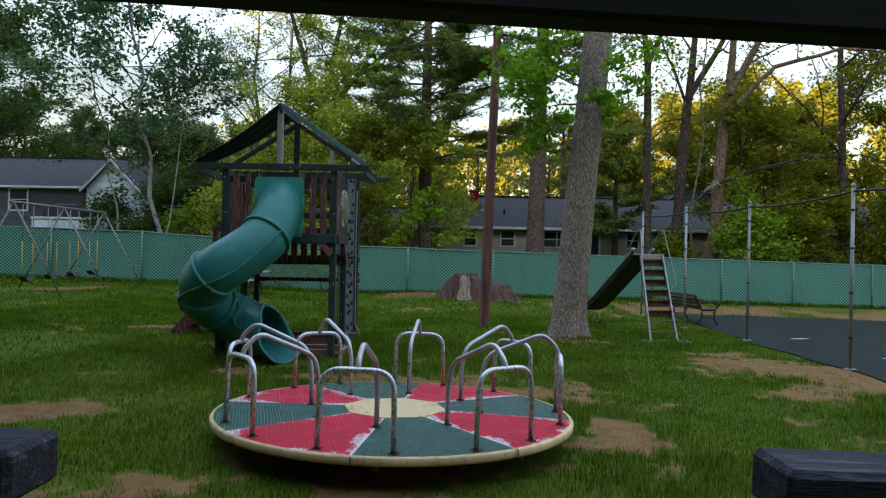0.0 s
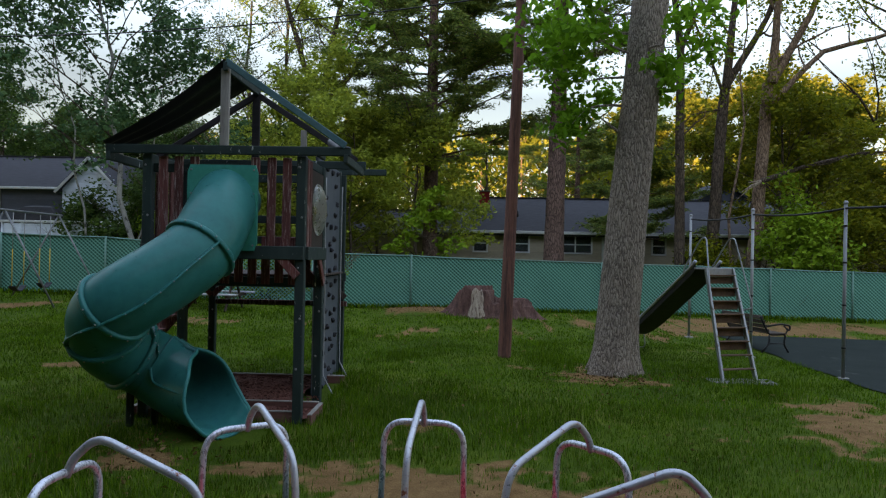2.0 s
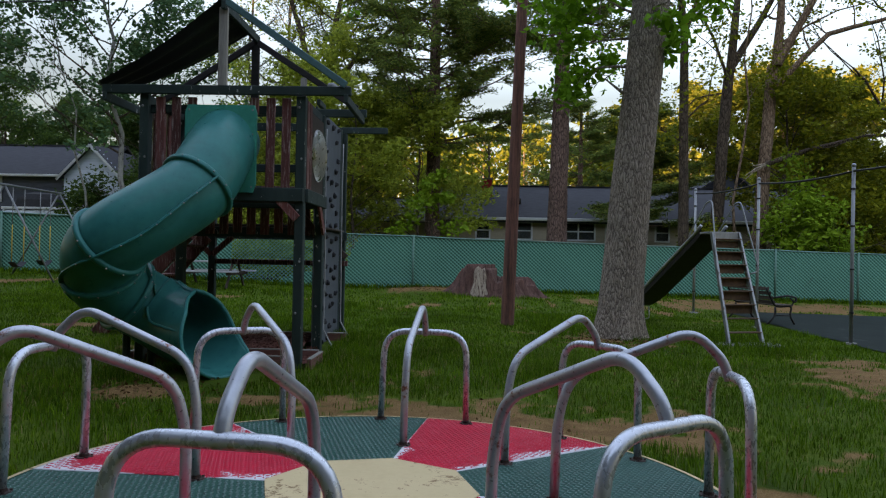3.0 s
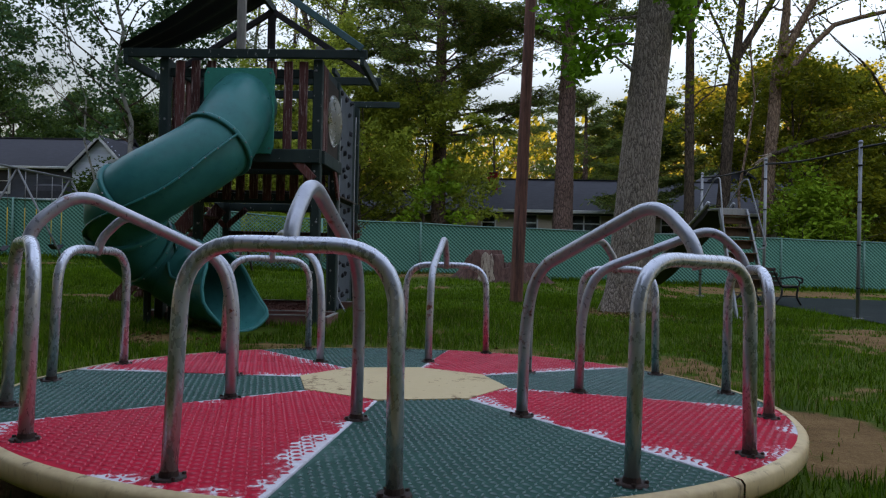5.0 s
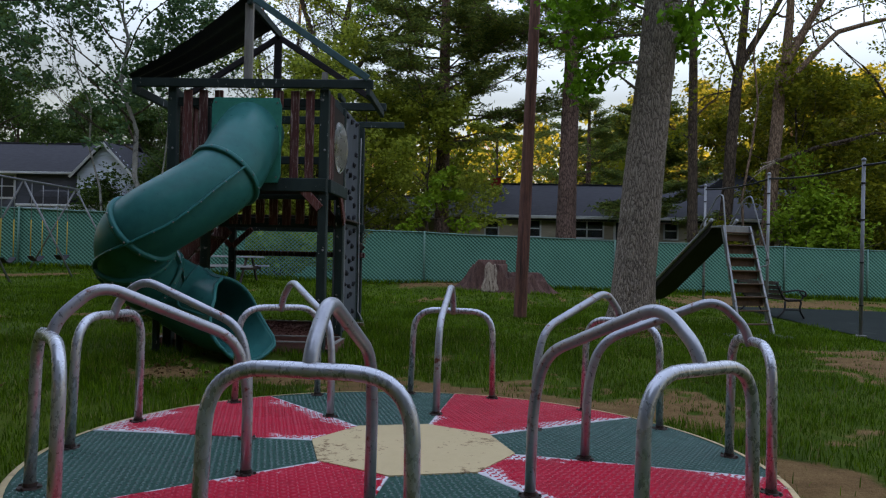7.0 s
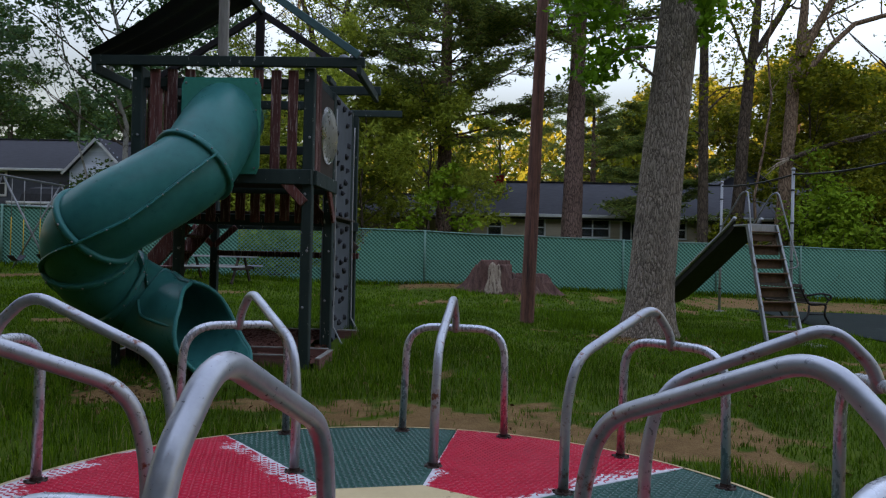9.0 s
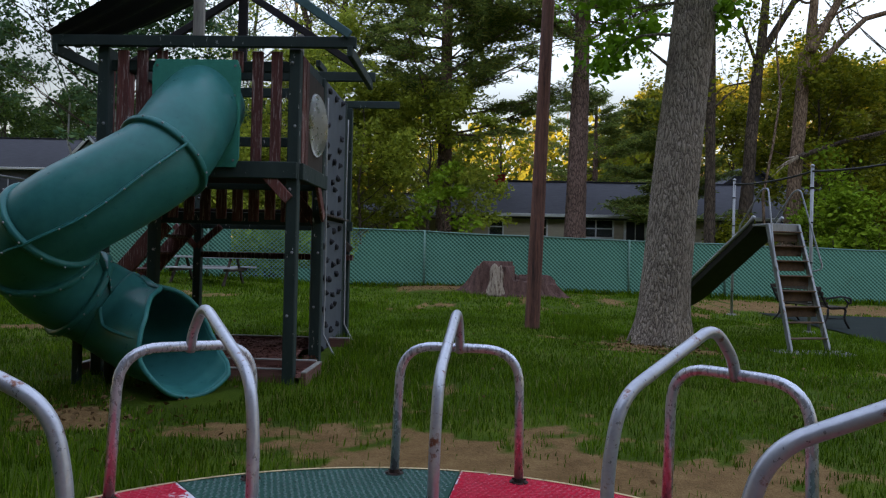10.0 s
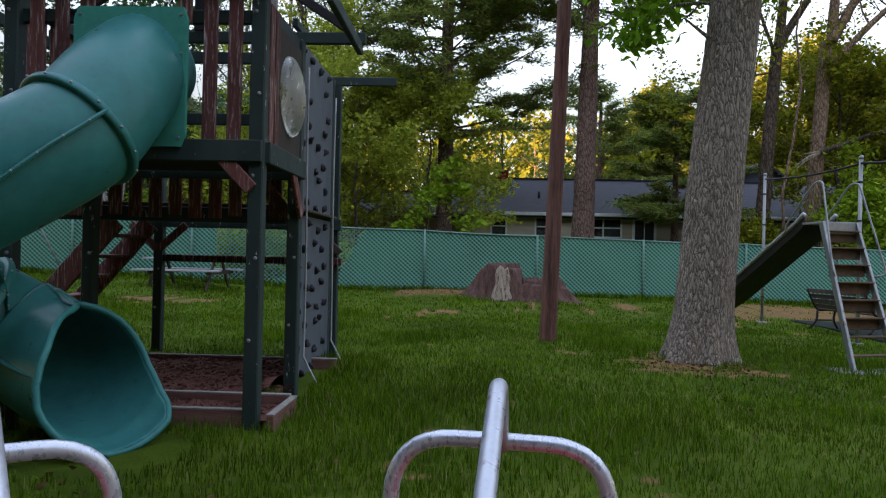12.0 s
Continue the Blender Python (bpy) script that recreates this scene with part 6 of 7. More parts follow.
def build_slide():
    P, turned = slide_path()
    n = len(P)
    T = np.gradient(P, axis=0)
    T /= np.linalg.norm(T, axis=1)[:, None]
    S = np.cross(T, [0, 0, 1])
    S /= np.linalg.norm(S, axis=1)[:, None]
    U = np.cross(S, T)
    ob = thing("tube_slide", (-2.9, 9.7, 0), "dark-green plastic spiral tube slide with open chute", "slide")

    def shell(name, i0, i1, r0, a0, a1, sides, flare=None, thick=0.015, label="", parent=None):
        idx = range(i0, i1 + 1)
        ang = np.linspace(a0, a1, sides + 1)
        full = abs(a1 - a0) > 6.2
        v = []
        for layer in (0, 1):
            for i in idx:
                f = 0 if flare is None else flare((i - i0) / (i1 - i0))
                r = r0 + (0 if layer == 0 else -thick) + f
                v.append(P[i] + (np.cos(ang) * r)[:, None] * S[i] + (np.sin(ang) * r)[:, None] * U[i])
        v = np.concatenate(v)
        m, k = len(idx), sides + 1
        q = []
        for layer in (0, 1):
            for i in range(m - 1):
                for j in range(sides):
                    b = layer * m * k + i * k + j
                    f = (b, b + 1, b + k + 1, b + k)
                    q.append(f if layer == 0 else f[::-1])
        for i in (0, m - 1):
            for j in range(sides):
                b = i * k + j
                f = (b, b + m * k, b + m * k + 1, b + 1)
                q.append(f if i == 0 else f[::-1])
        if not full:
            for j in (0, sides):
                for i in range(m - 1):
                    b = i * k + j
                    q.append((b, b + k, b + k + m * k, b + m * k))
        bm = bmesh.new()
        vv = [bm.verts.new(x) for x in v]
        for f in q:
            bm.faces.new([vv[i] for i in f])
        bmesh.ops.remove_doubles(bm, verts=bm.verts, dist=1e-5)
        return part(name, bm, SLIDE_PLASTIC, parent or ob, label, smooth=True)
    R = 0.335
    two = 2 * math.pi
    cuts = [0] + [int(np.argmax(turned > a)) for a in (12.6, 90, 152, 205, 240)]
    for a, b in zip(cuts, cuts[1:]):
        sec = shell("tube_section", a, b, R, 0, two, 40, label="glossy green tube section")
        for i, s in ((a, 1), (b, -1)):
            if i in (0,):
                continue
            if s == 1:
                v, q = [], []
                for t in np.linspace(0, two, 49):
                    out = math.cos(t) * S[i] + math.sin(t) * U[i]
                    v += [P[i] + out * (R + w) + T[i] * z for w, z in ((-0.005, -0.028), (0.026, -0.026), (0.034, -0.016), (0.034, 0.016), (0.026, 0.026), (-0.005, 0.028))]
                for k in range(48):
                    q += [(k * 6 + j, k * 6 + j + 1, k * 6 + j + 7, k * 6 + j + 6) for j in range(5)]
                part("flange", (v, q), SLIDE_PLASTIC, sec, smooth=True)
            for w in range(14):
                t = w * two / 14
                c = P[i] + (math.cos(t) * S[i] + math.sin(t) * U[i]) * (R + 0.036)
                if s == 1:
                    bm = bmesh.new()
                    bmesh.ops.create_icosphere(bm, subdivisions=1, radius=0.009, matrix=Matrix.Translation(c))
                    part("bolt", bm, STEEL, sec, smooth=True)
        # moulded seams along both flanks
        for side in ((0, 180) if a else ()):
            v, q = [], []
            for i in range(a, b + 1):
                t = radians(side - 17 + 47 * min(1.0, (i - cuts[1]) / (cuts[2] - cuts[1])))
                out, up = math.cos(t) * S[i] + math.sin(t) * U[i], -math.sin(t) * S[i] + math.cos(t) * U[i]
                v += [P[i] + out * (R + w) + up * z for w, z in ((-0.008, -0.012), (0.032, -0.010), (0.038, 0.0), (0.032, 0.010), (-0.008, 0.012))]
            for i in range(b - a):
                q += [(i * 5 + j, i * 5 + j + 1, i * 5 + j + 6, i * 5 + j + 5) for j in range(4)]
            seam = part("seam", (v, q), SLIDE_PLASTIC, sec, "raised moulding flange")
            for i in range(a + 3, b - 1, 4):
                t = radians(side - 17 + 47 * min(1.0, (i - cuts[1]) / (cuts[2] - cuts[1])))
                bm = bmesh.new()
                bmesh.ops.create_icosphere(bm, subdivisions=1, radius=0.008, matrix=Matrix.Translation(P[i] + (math.cos(t) * S[i] + math.sin(t) * U[i]) * (R + 0.038)))
                part("bolt", bm, STEEL, seam, smooth=True)
    # the open end: a hood cut back on the near side, a high far wall, falling to a low rolled lip
    first = cuts[-1]
    m, k = n - first, 40

    def edge_angles(f):
        far = float(np.interp(f, [0, 0.44, 0.50, 0.56, 0.62, 0.69, 0.78, 0.86, 0.93, 1.0], [-269, -266, -246, -222, -200, -182, -169, -158, -149, -137]))
        near = float(np.interp(f, [0, 0.52, 0.58, 0.63, 0.72, 0.82, 0.87, 0.91, 1.0], [89, 87, 78, 64, 50, 34, 8, -14, -42]))
        return radians(far), radians(near)
    rows = {0: [], 1: []}
    for layer in (0, 1):
        for i in range(first, n):
            f = (i - first) / (m - 1)
            a0, a1 = edge_angles(f)
            ang = np.linspace(a0, a1, k + 1)
            r = R + 0.012 + 0.05 * f * f + 0.025 * float(smooth01(0.84, 0.92, f)) - 0.02 * layer
            flat = np.where(np.sin(ang) < 0, 1 - 0.09 * float(smooth01(0.5, 0.9, f)), 1.0)
            rows[layer].append(P[i] + (np.cos(ang) * r)[:, None] * S[i] + (np.sin(ang) * flat * r)[:, None] * U[i])
    bm = bmesh.new()
    vv = {l: [[bm.verts.new(p) for p in row] for row in rows[l]] for l in (0, 1)}
    for i in range(m - 1):
        for j in range(k):
            bm.faces.new((vv[0][i][j], vv[0][i][j + 1], vv[0][i + 1][j + 1], vv[0][i + 1][j]))
            bm.faces.new((vv[1][i][j], vv[1][i + 1][j], vv[1][i + 1][j + 1], vv[1][i][j + 1]))
        for j in (0, k):
            bm.faces.new((vv[0][i][j], vv[0][i + 1][j], vv[1][i + 1][j], vv[1][i][j]))
    for i in (0, m - 1):
        for j in range(k):
            bm.faces.new((vv[0][i][j], vv[1][i][j], vv[1][i][j + 1], vv[0][i][j + 1]))
    chute = part("chute", bm, SLIDE_PLASTIC, ob, "open green chute end", smooth=True)
    lip = [rows[0][i][0] for i in range(3, m - 1)] + list(rows[0][m - 1]) + [rows[0][i][k] for i in range(m - 2, 2, -1)]
    pipe("rolled_lip", lip, 0.02, SLIDE_PLASTIC, chute, sides=10)
    # the hood's flange along its near side, down to the corner where the trough opens
    ridge = [P[i] + (math.cos(0.14) * S[i] + math.sin(0.14) * U[i]) * (R + 0.03) for i in range(first, first + int(0.87 * m))]
    pipe("hood_flange", ridge, 0.014, SLIDE_PLASTIC, chute, sides=8)
    # the mounting panel
    bm = bmesh.new()
    hole, rim, sq = [], [], []
    m = 48
    for k in range(m):
        a = k * two / m
        c, s = math.cos(a), math.sin(a)
        e = 1 / max(abs(c) / 0.365, abs(s) / 0.44)
        # rounded corners
        x, z = e * c, e * s
        hole.append((-2.535 + 0.325 * c, 2.225 + 0.325 * s))
        sq.append((-2.535 + x, 2.245 + z))
    for y in (YF - 0.105, YF - 0.075):
        for (hx, hz), (sx, sz) in zip(hole, sq):
            rim.append((bm.verts.new((hx, y, hz)), bm.verts.new((sx, y, sz))))
    for k in range(m):
        a, b = rim[k], rim[(k + 1) % m]
        c, d = rim[m + k], rim[m + (k + 1) % m]
        bm.faces.new((a[0], b[0], b[1], a[1]))
        bm.faces.new((c[0], c[1], d[1], d[0]))
        bm.faces.new((a[1], b[1], d[1], c[1]))
        bm.faces.new((a[0], c[0], d[0], b[0]))
    panel = part("mounting_panel", bm, PANEL_LIT_PLASTIC, ob, "flat green plastic mounting panel")
    for x in (-2.86, -2.21):
        for z in (1.86, 2.12, 2.39, 2.635):
            bm = bmesh.new()
            bmesh.ops.create_cone(bm, cap_ends=True, segments=8, radius1=0.011, radius2=0.008, depth=0.01, matrix=pose(x, YF - 0.11, z, 90, 0, 0))
            part("screw", bm, POST_STEEL, panel)
    # stands under the tube
    for i, w in ((int(np.argmax(turned > 205)), 0.03), (int(np.argmax(turned > 240)), 0.03), (n - 5, 0.05)):
        x, y, z = P[i]
        g = float(ground_z(x, y))
        part("stand", box(x - w, x + w, y - w, y + w, g - 0.05, z - R + (0.02 if i < n - 20 else -0.045), 0.01), GREEN_PAINT if i < n - 20 else SLIDE_PLASTIC, ob, "stout foot under the slide")
    return ob


slide = build_slide()


# ---- the metal slide with its ladder ----
def build_metal_slide():
    ob = thing("metal_slide", (4.25, 14.8, 0), "old steel playground slide with rusty ladder steps", "slide")
    h = Vector((-0.28, 0.96, 0)).normalized()
    sd = Vector((h.y, -h.x, 0))
    foot = Vector((4.28, 14.22, float(ground_z(4.28, 14.22))))
    head = Vector((4.20, 14.92, 1.66))
    wide = 0.30

    def at(p, s):
        return Vector(p) + sd * s
    for s in (-1, 1):
        part("ladder_side", bar(at(foot, s * wide), at(head, s * 0.25), 0.035, 0.085), STEEL, ob, "pale steel ladder side")
    for k in range(8):
        f = (k + 0.9) / 8.4
        p = foot.lerp(head, f)
        w = wide + (0.25 - wide) * f
        part("step", bar(at(p, -w), at(p, w), 0.10, 0.02), RUST, ob, "rust-brown steel step")
        if k > 1:
            part("riser", bar(at(p + h * 0.03 - Vector((0, 0, 0.075)), -w), at(p + h * 0.03 - Vector((0, 0, 0.075)), w), 0.012, 0.13), RUST, ob)
    part("platform", bar(at(head + h * 0.16, -0.25), at(head + h * 0.16, 0.25), 0.34, 0.03), STEEL, ob)
    part("platform_plate", bar(at(head + Vector((0, 0, -0.06)) - h * 0.02, -0.26), at(head + Vector((0, 0, -0.06)) - h * 0.02, 0.26), 0.015, 0.15), STEEL, ob)
    # the bed
    t0, t1 = head + h * 0.30, Vector((3.50, 17.25, 0.30))
    line = [t0, t0 + (t1 - t0) * 0.06 + Vector((0, 0, -0.03)), t1 - (t1 - t0) * 0.16 + Vector((0, 0, -0.02)), t1 + h * 0.1, t1 + h * 0.42 + Vector((0, 0, -0.03))]
    line = rounded(line, 0.3, 5)
    prof = [(-0.24, 0.12), (-0.235, 0.0), (0.235, 0.0), (0.24, 0.12)]
    v, q = [], []
    for p in line:
        for s, z in prof:
            v.append(tuple(at(p, s) + Vector((0, 0, z))))
        for s, z in prof:
            v.append(tuple(at(p, s * 1.02) + Vector((0, 0, z - 0.012))))
    for i in range(len(line) - 1):
        for j in range(3):
            b = i * 8 + j
            q += [(b, b + 1, b + 9, b + 8), (b + 4, b + 12, b + 13, b + 5)]
        q += [(i * 8, i * 8 + 8, i * 8 + 12, i * 8 + 4), (i * 8 + 3, i * 8 + 7, i * 8 + 15, i * 8 + 11)]
    part("slide_bed", (v, q), DARK_METAL, ob, "dark steel slide bed")
    for s in (-1, 1):
        pipe("bed_edge", [at(p, s * 0.245) + Vector((0, 0, 0.125)) for p in line], 0.03, STEEL, ob)
        # hand rails
        b = at(head, s * 0.27)
        pipe("hand_rail", rounded([b + Vector((0, 0, -0.66)) - h * 0.26, b + sd * s * 0.12 + Vector((0, 0, -0.62)) - h * 0.34, b + Vector((0, 0, 0.52)) - h * 0.02, b + Vector((0, 0, 0.50)) + h * 0.12, b + h * 0.58 + Vector((0, 0, 0.0)), b + h * 0.60 + Vector((0, 0, -0.12))], 0.10, 6), 0.012, STEEL, ob, "bent pipe rail")
        # thin looped leg near the low end
        e = line[-3]
        pipe("loop_leg", rounded([at(e, s * 0.22), at(e, s * 0.25) + Vector((0, 0, -float(e.z) + 0.02)), at(e, s * 0.12) + h * 0.12 + Vector((0, 0, -float(e.z))), at(e, s * 0.16) + h * 0.15 + Vector((0, 0, 0.0))], 0.06, 5), 0.012, STEEL, ob)
    tagged(part("concrete_pad", box(3.80, 4.80, 14.02, 14.42, float(ground_z(4.3, 14.2)) - 0.05, float(ground_z(4.3, 14.2)) + 0.025, 0.02), CONCRETE), "flat concrete footing under the ladder", "pad")
    return ob


build_metal_slide()


# ---- the bench ----
def build_bench():
    f = Vector((0.98, 0.2, 0))
    s = Vector((-0.2, 0.98, 0))
    o = Vector((6.12, 18.4, float(ground_z(6.3, 18.4)) + 0.015))
    ob = thing("park_bench", o, "park bench with dark wooden slats and scrolled iron ends", "bench")
    for e in (-0.72, 0.72):
        c = o + s * e
        iron = pipe("iron_end", rounded([c + f * 0.48 + Vector((0, 0, 0)), c + f * 0.36 + Vector((0, 0, 0.20)), c + f * 0.42 + Vector((0, 0, 0.42)), c + f * 0.02 + Vector((0, 0, 0.40)), c - f * 0.10 + Vector((0, 0, 0.62)), c - f * 0.20 + Vector((0, 0, 0.84))], 0.10, 5), 0.022, DARK_METAL, ob, "black cast-iron scrolled end")
        pipe("rear_leg", rounded([c - f * 0.16, c + f * 0.02 + Vector((0, 0, 0.2)), c + f * 0.02 + Vector((0, 0, 0.40))], 0.1, 5), 0.022, DARK_METAL, iron)
        pipe("arm_scroll", rounded([c - f * 0.08 + Vector((0, 0, 0.60)), c + f * 0.30 + Vector((0, 0, 0.66)), c + f * 0.52 + Vector((0, 0, 0.62)), c + f * 0.50 + Vector((0, 0, 0.50)), c + f * 0.42 + Vector((0, 0, 0.56))], 0.06, 5), 0.022, DARK_METAL, iron)
        pipe("stretcher", [c + f * 0.36 + Vector((0, 0, 0.2)), c + f * 0.02 + Vector((0, 0, 0.2))], 0.016, DARK_METAL, iron)
        pipe("support_curl", rounded([c + f * 0.40 + Vector((0, 0, 0.42)), c + f * 0.46 + Vector((0, 0, 0.52)), c + f * 0.36 + Vector((0, 0, 0.62))], 0.04, 4), 0.016, DARK_METAL, iron)
    for k in range(4):
        p = o + f * (0.06 + 0.105 * k) + Vector((0, 0, 0.435))
        part("seat_slat", bar(p - s * 0.76, p + s * 0.76, 0.085, 0.025), DARK_WOOD, ob)
    for k in range(4):
        p = o - f * (0.02 + 0.05 * k) + Vector((0, 0, 0.50 + 0.105 * k))
        part("back_slat", bar(p - s * 0.76, p + s * 0.76, 0.025, 0.085), DARK_WOOD, ob)
    ob.matrix_basis = Matrix.Translation(o) @ Matrix.Diagonal((0.95, 0.95, 0.88, 1))
    return ob


build_bench()


# ---- court posts and their cable ----
COURT_POSTS = [(6.55, 7.0), (6.27, 11.2), (6.2, 14.85), (5.61, 17.04), (5.33, 19.86)]


def build_court_posts():
    tops = []
    for k, (x, y) in enumerate(COURT_POSTS):
        z = float(ground_z(x, y))
        ob = thing("court_post", (x, y, z), "galvanised steel fence post beside the court", "post", "court fence posts")
        pipe("tube", [(x, y, z - 0.1), (x + 0.01, y, z + 2.88)], 0.028, POST_STEEL, ob)
        bm = bmesh.new()
        bmesh.ops.create_uvsphere(bm, u_segments=12, v_segments=6, radius=0.038, matrix=Matrix.Translation((x + 0.01, y, z + 2.89)))
        part("cap", bm, POST_STEEL, ob, smooth=True)
        for h in (0.5, 1.2, 1.9, 2.5):
            pipe("band", [(x + 0.004, y, z + h), (x + 0.004, y, z + h + 0.025)], 0.036, DARK_METAL, ob)
        bm = bmesh.new()
        bmesh.ops.create_cone(bm, cap_ends=True, segments=14, radius1=0.13, radius2=0.09, depth=0.07, matrix=Matrix.Translation((x, y, z - 0.008)))
        part("footing", bm, CONCRETE, ob, "round concrete footing")
        tops.append(Vector((x + 0.01, y - 0.04, z + 2.80)))
    pts = []
    for a, b in zip(tops, tops[1:]):
        for k in range(8):
            t = k / 8
            pts.append(a.lerp(b, t) - Vector((0, 0, 0.06 * 4 * t * (1 - t))))
    pts.append(tops[-1])
    tagged(pipe("top_cable", pts, 0.018, DARK_METAL, sides=6), "dark cable strung along the court posts", "cable")


build_court_posts()


# ---- utility pole and its wire ----
def build_pole():
    x, y = 0.73, 15.85
    z = float(ground_z(x, y))
    ob = thing("utility_pole", (x, y, z), "reddish-brown weathered wooden pole", "pole")
    v = trunk_mesh("shaft", [(x, y, z - 0.1), (x + 0.1, y, z + 3.4), (x + 0.2, y, z + 6.75)], [0.118, 0.104, 0.090], 20, 0.0, 0.012)
    part("shaft", v, POLE_WOOD, ob)
    bm = bmesh.new()
    bmesh.ops.create_cone(bm, cap_ends=True, segments=16, radius1=0.115, radius2=0.10, depth=0.04, matrix=Matrix.Translation((x + 0.2, y, z + 6.73)))
    part("cap", bm, POLE_WOOD, ob)
    part("insulator", box(x + 0.15, x + 0.25, y - 0.17, y - 0.10, z + 6.5, z + 6.62, 0.01), CONCRETE, ob)
    a, b = Vector((x + 0.2, y - 0.12, z + 6.55)), Vector((-21.2, 15.85, 6.57))
    pts = [a.lerp(b, k / 30) - Vector((0, 0, 0.9 * 4 * (k / 30) * (1 - k / 30))) for k in range(31)]
    tagged(pipe("overhead_wire", pts, 0.012, DARK_METAL, sides=5), "black overhead wire from the wooden pole", "wire")
    return ob


build_pole()


# ---- the stump by the fence ----
def build_stump():
    cx, cy = 0.88, 22.75
    z = float(ground_z(cx, cy)) - 0.05
    ob = thing("tree_stump", (cx, cy, z), "large reddish rotting tree stump with pale split wood", "stump")
    n, m = 90, 30
    v, q = [], []
    r = np.random.default_rng(2)
    ph = r.uniform(0, 6.28, 8)
    for j in range(m + 1):
        f = j / m
        for i in range(n):
            a = i * 2 * math.pi / n
            prof = 0.46 + 0.07 * math.sin(11 * a + ph[4]) + 0.05 * math.sin(19 * a + ph[5]) + 0.40 * math.exp(-((a - 2.9) / 0.9) ** 2) + 0.40 * math.exp(-((a - 4.0) / 0.7) ** 2) * 0.7 + 0.06 * math.sin(3 * a + ph[0])
            high = max(0.28, prof) * (0.92 + 0.08 * math.sin(7 * a + ph[1]))
            rad = (1.0 - 0.22 * f + 0.12 * math.exp(-f * 6)) * (1 + 0.08 * math.sin(9 * a + ph[2]) + 0.07 * math.sin(17 * a + ph[3] + f) + 0.04 * math.sin(31 * a + 2 * f))
            if f > 0.86:
                rad *= 1 - 0.9 * ((f - 0.86) / 0.14) ** 1.5
            zz = high * min(1, f / 0.86) + (0.04 * math.sin(5 * a) * f)
            v.append((cx + 1.2 * rad * math.cos(a) - 0.35 * math.exp(-f * 5) * max(0, -math.cos(a)), cy + 0.62 * rad * math.sin(a), z + zz))
    for j in range(m):
        for i in range(n):
            b = j * n
            q.append((b + i, b + (i + 1) % n, b + n + (i + 1) % n, b + n + i))
    part("bark", big_mesh("bark", v, q, smooth=True), STUMP_BARK, ob)
    # the pale torn wood on the lawn side
    v, q = [], []
    for j in range(13):
        f = j / 12
        for i in range(9):
            u = i / 8 - 0.5
            x = cx - 0.50 + u * (0.52 - 0.26 * f + 0.04 * math.sin(9 * f + i))
            y = cy - 0.66 + 0.18 * f - 0.10 * math.cos(u * 2.6) - 0.02 * (i % 2)
            v.append((x, y, z + 0.02 + 0.82 * f + (0.05 * math.sin(i * 0.9) - 0.12 * abs(u)) * f))
    for j in range(12):
        for i in range(8):
            b = j * 9 + i
            q.append((b, b + 1, b + 10, b + 9))
    k = len(v)
    q += [tuple(reversed([i + k for i in f])) for f in q]
    v += [(x, y + 0.25, zz) for x, y, zz in v]
    edge = list(range(0, 9)) + [9 * j + 8 for j in range(1, 13)] + list(range(12 * 9 + 7, 12 * 9 - 1, -1)) + [9 * j for j in range(11, 0, -1)]
    q += [(edge[i], edge[i] + k, edge[(i + 1) % len(edge)] + k, edge[(i + 1) % len(edge)]) for i in range(len(edge))]
    part("split_wood", big_mesh("split_wood", v, q, smooth=True), STUMP_WOOD, ob, "pale torn wood")
    return ob


build_stump()


# ---- the picnic table ----
def build_table():
    cx, cy = -6.8, 21.7
    z = float(ground_z(cx, cy)) - 0.02
    ob = thing("picnic_table", (cx, cy, z), "grey weathered picnic table with two benches", "picnic table")
    for k in range(5):
        y = cy - 0.30 + k * 0.15
        part("top_board", box(cx - 0.95, cx + 0.95, y - 0.068, y + 0.068, z + 0.66, z + 0.70, 0.005), TABLE_WOOD, ob)
    for s in (-1, 1):
        for k in range(2):
            y = cy + s * (0.66 + 0.14 * k)
            part("bench_board", box(cx - 0.95, cx + 0.95, y - 0.065, y + 0.065, z + 0.41, z + 0.45, 0.005), TABLE_WOOD, ob)
    for x in (cx - 0.65, cx + 0.65):
        for s in (-1, 1):
            part("leg", bar((x, cy + s * 0.72, z - 0.02), (x, cy + s * 0.22, z + 0.67), 0.04, 0.09), DARK_WOOD, ob)
        part("cross_beam", bar((x + 0.05, cy - 0.82, z + 0.385), (x + 0.05, cy + 0.82, z + 0.385), 0.04, 0.09), DARK_WOOD, ob)
    return ob


build_table()


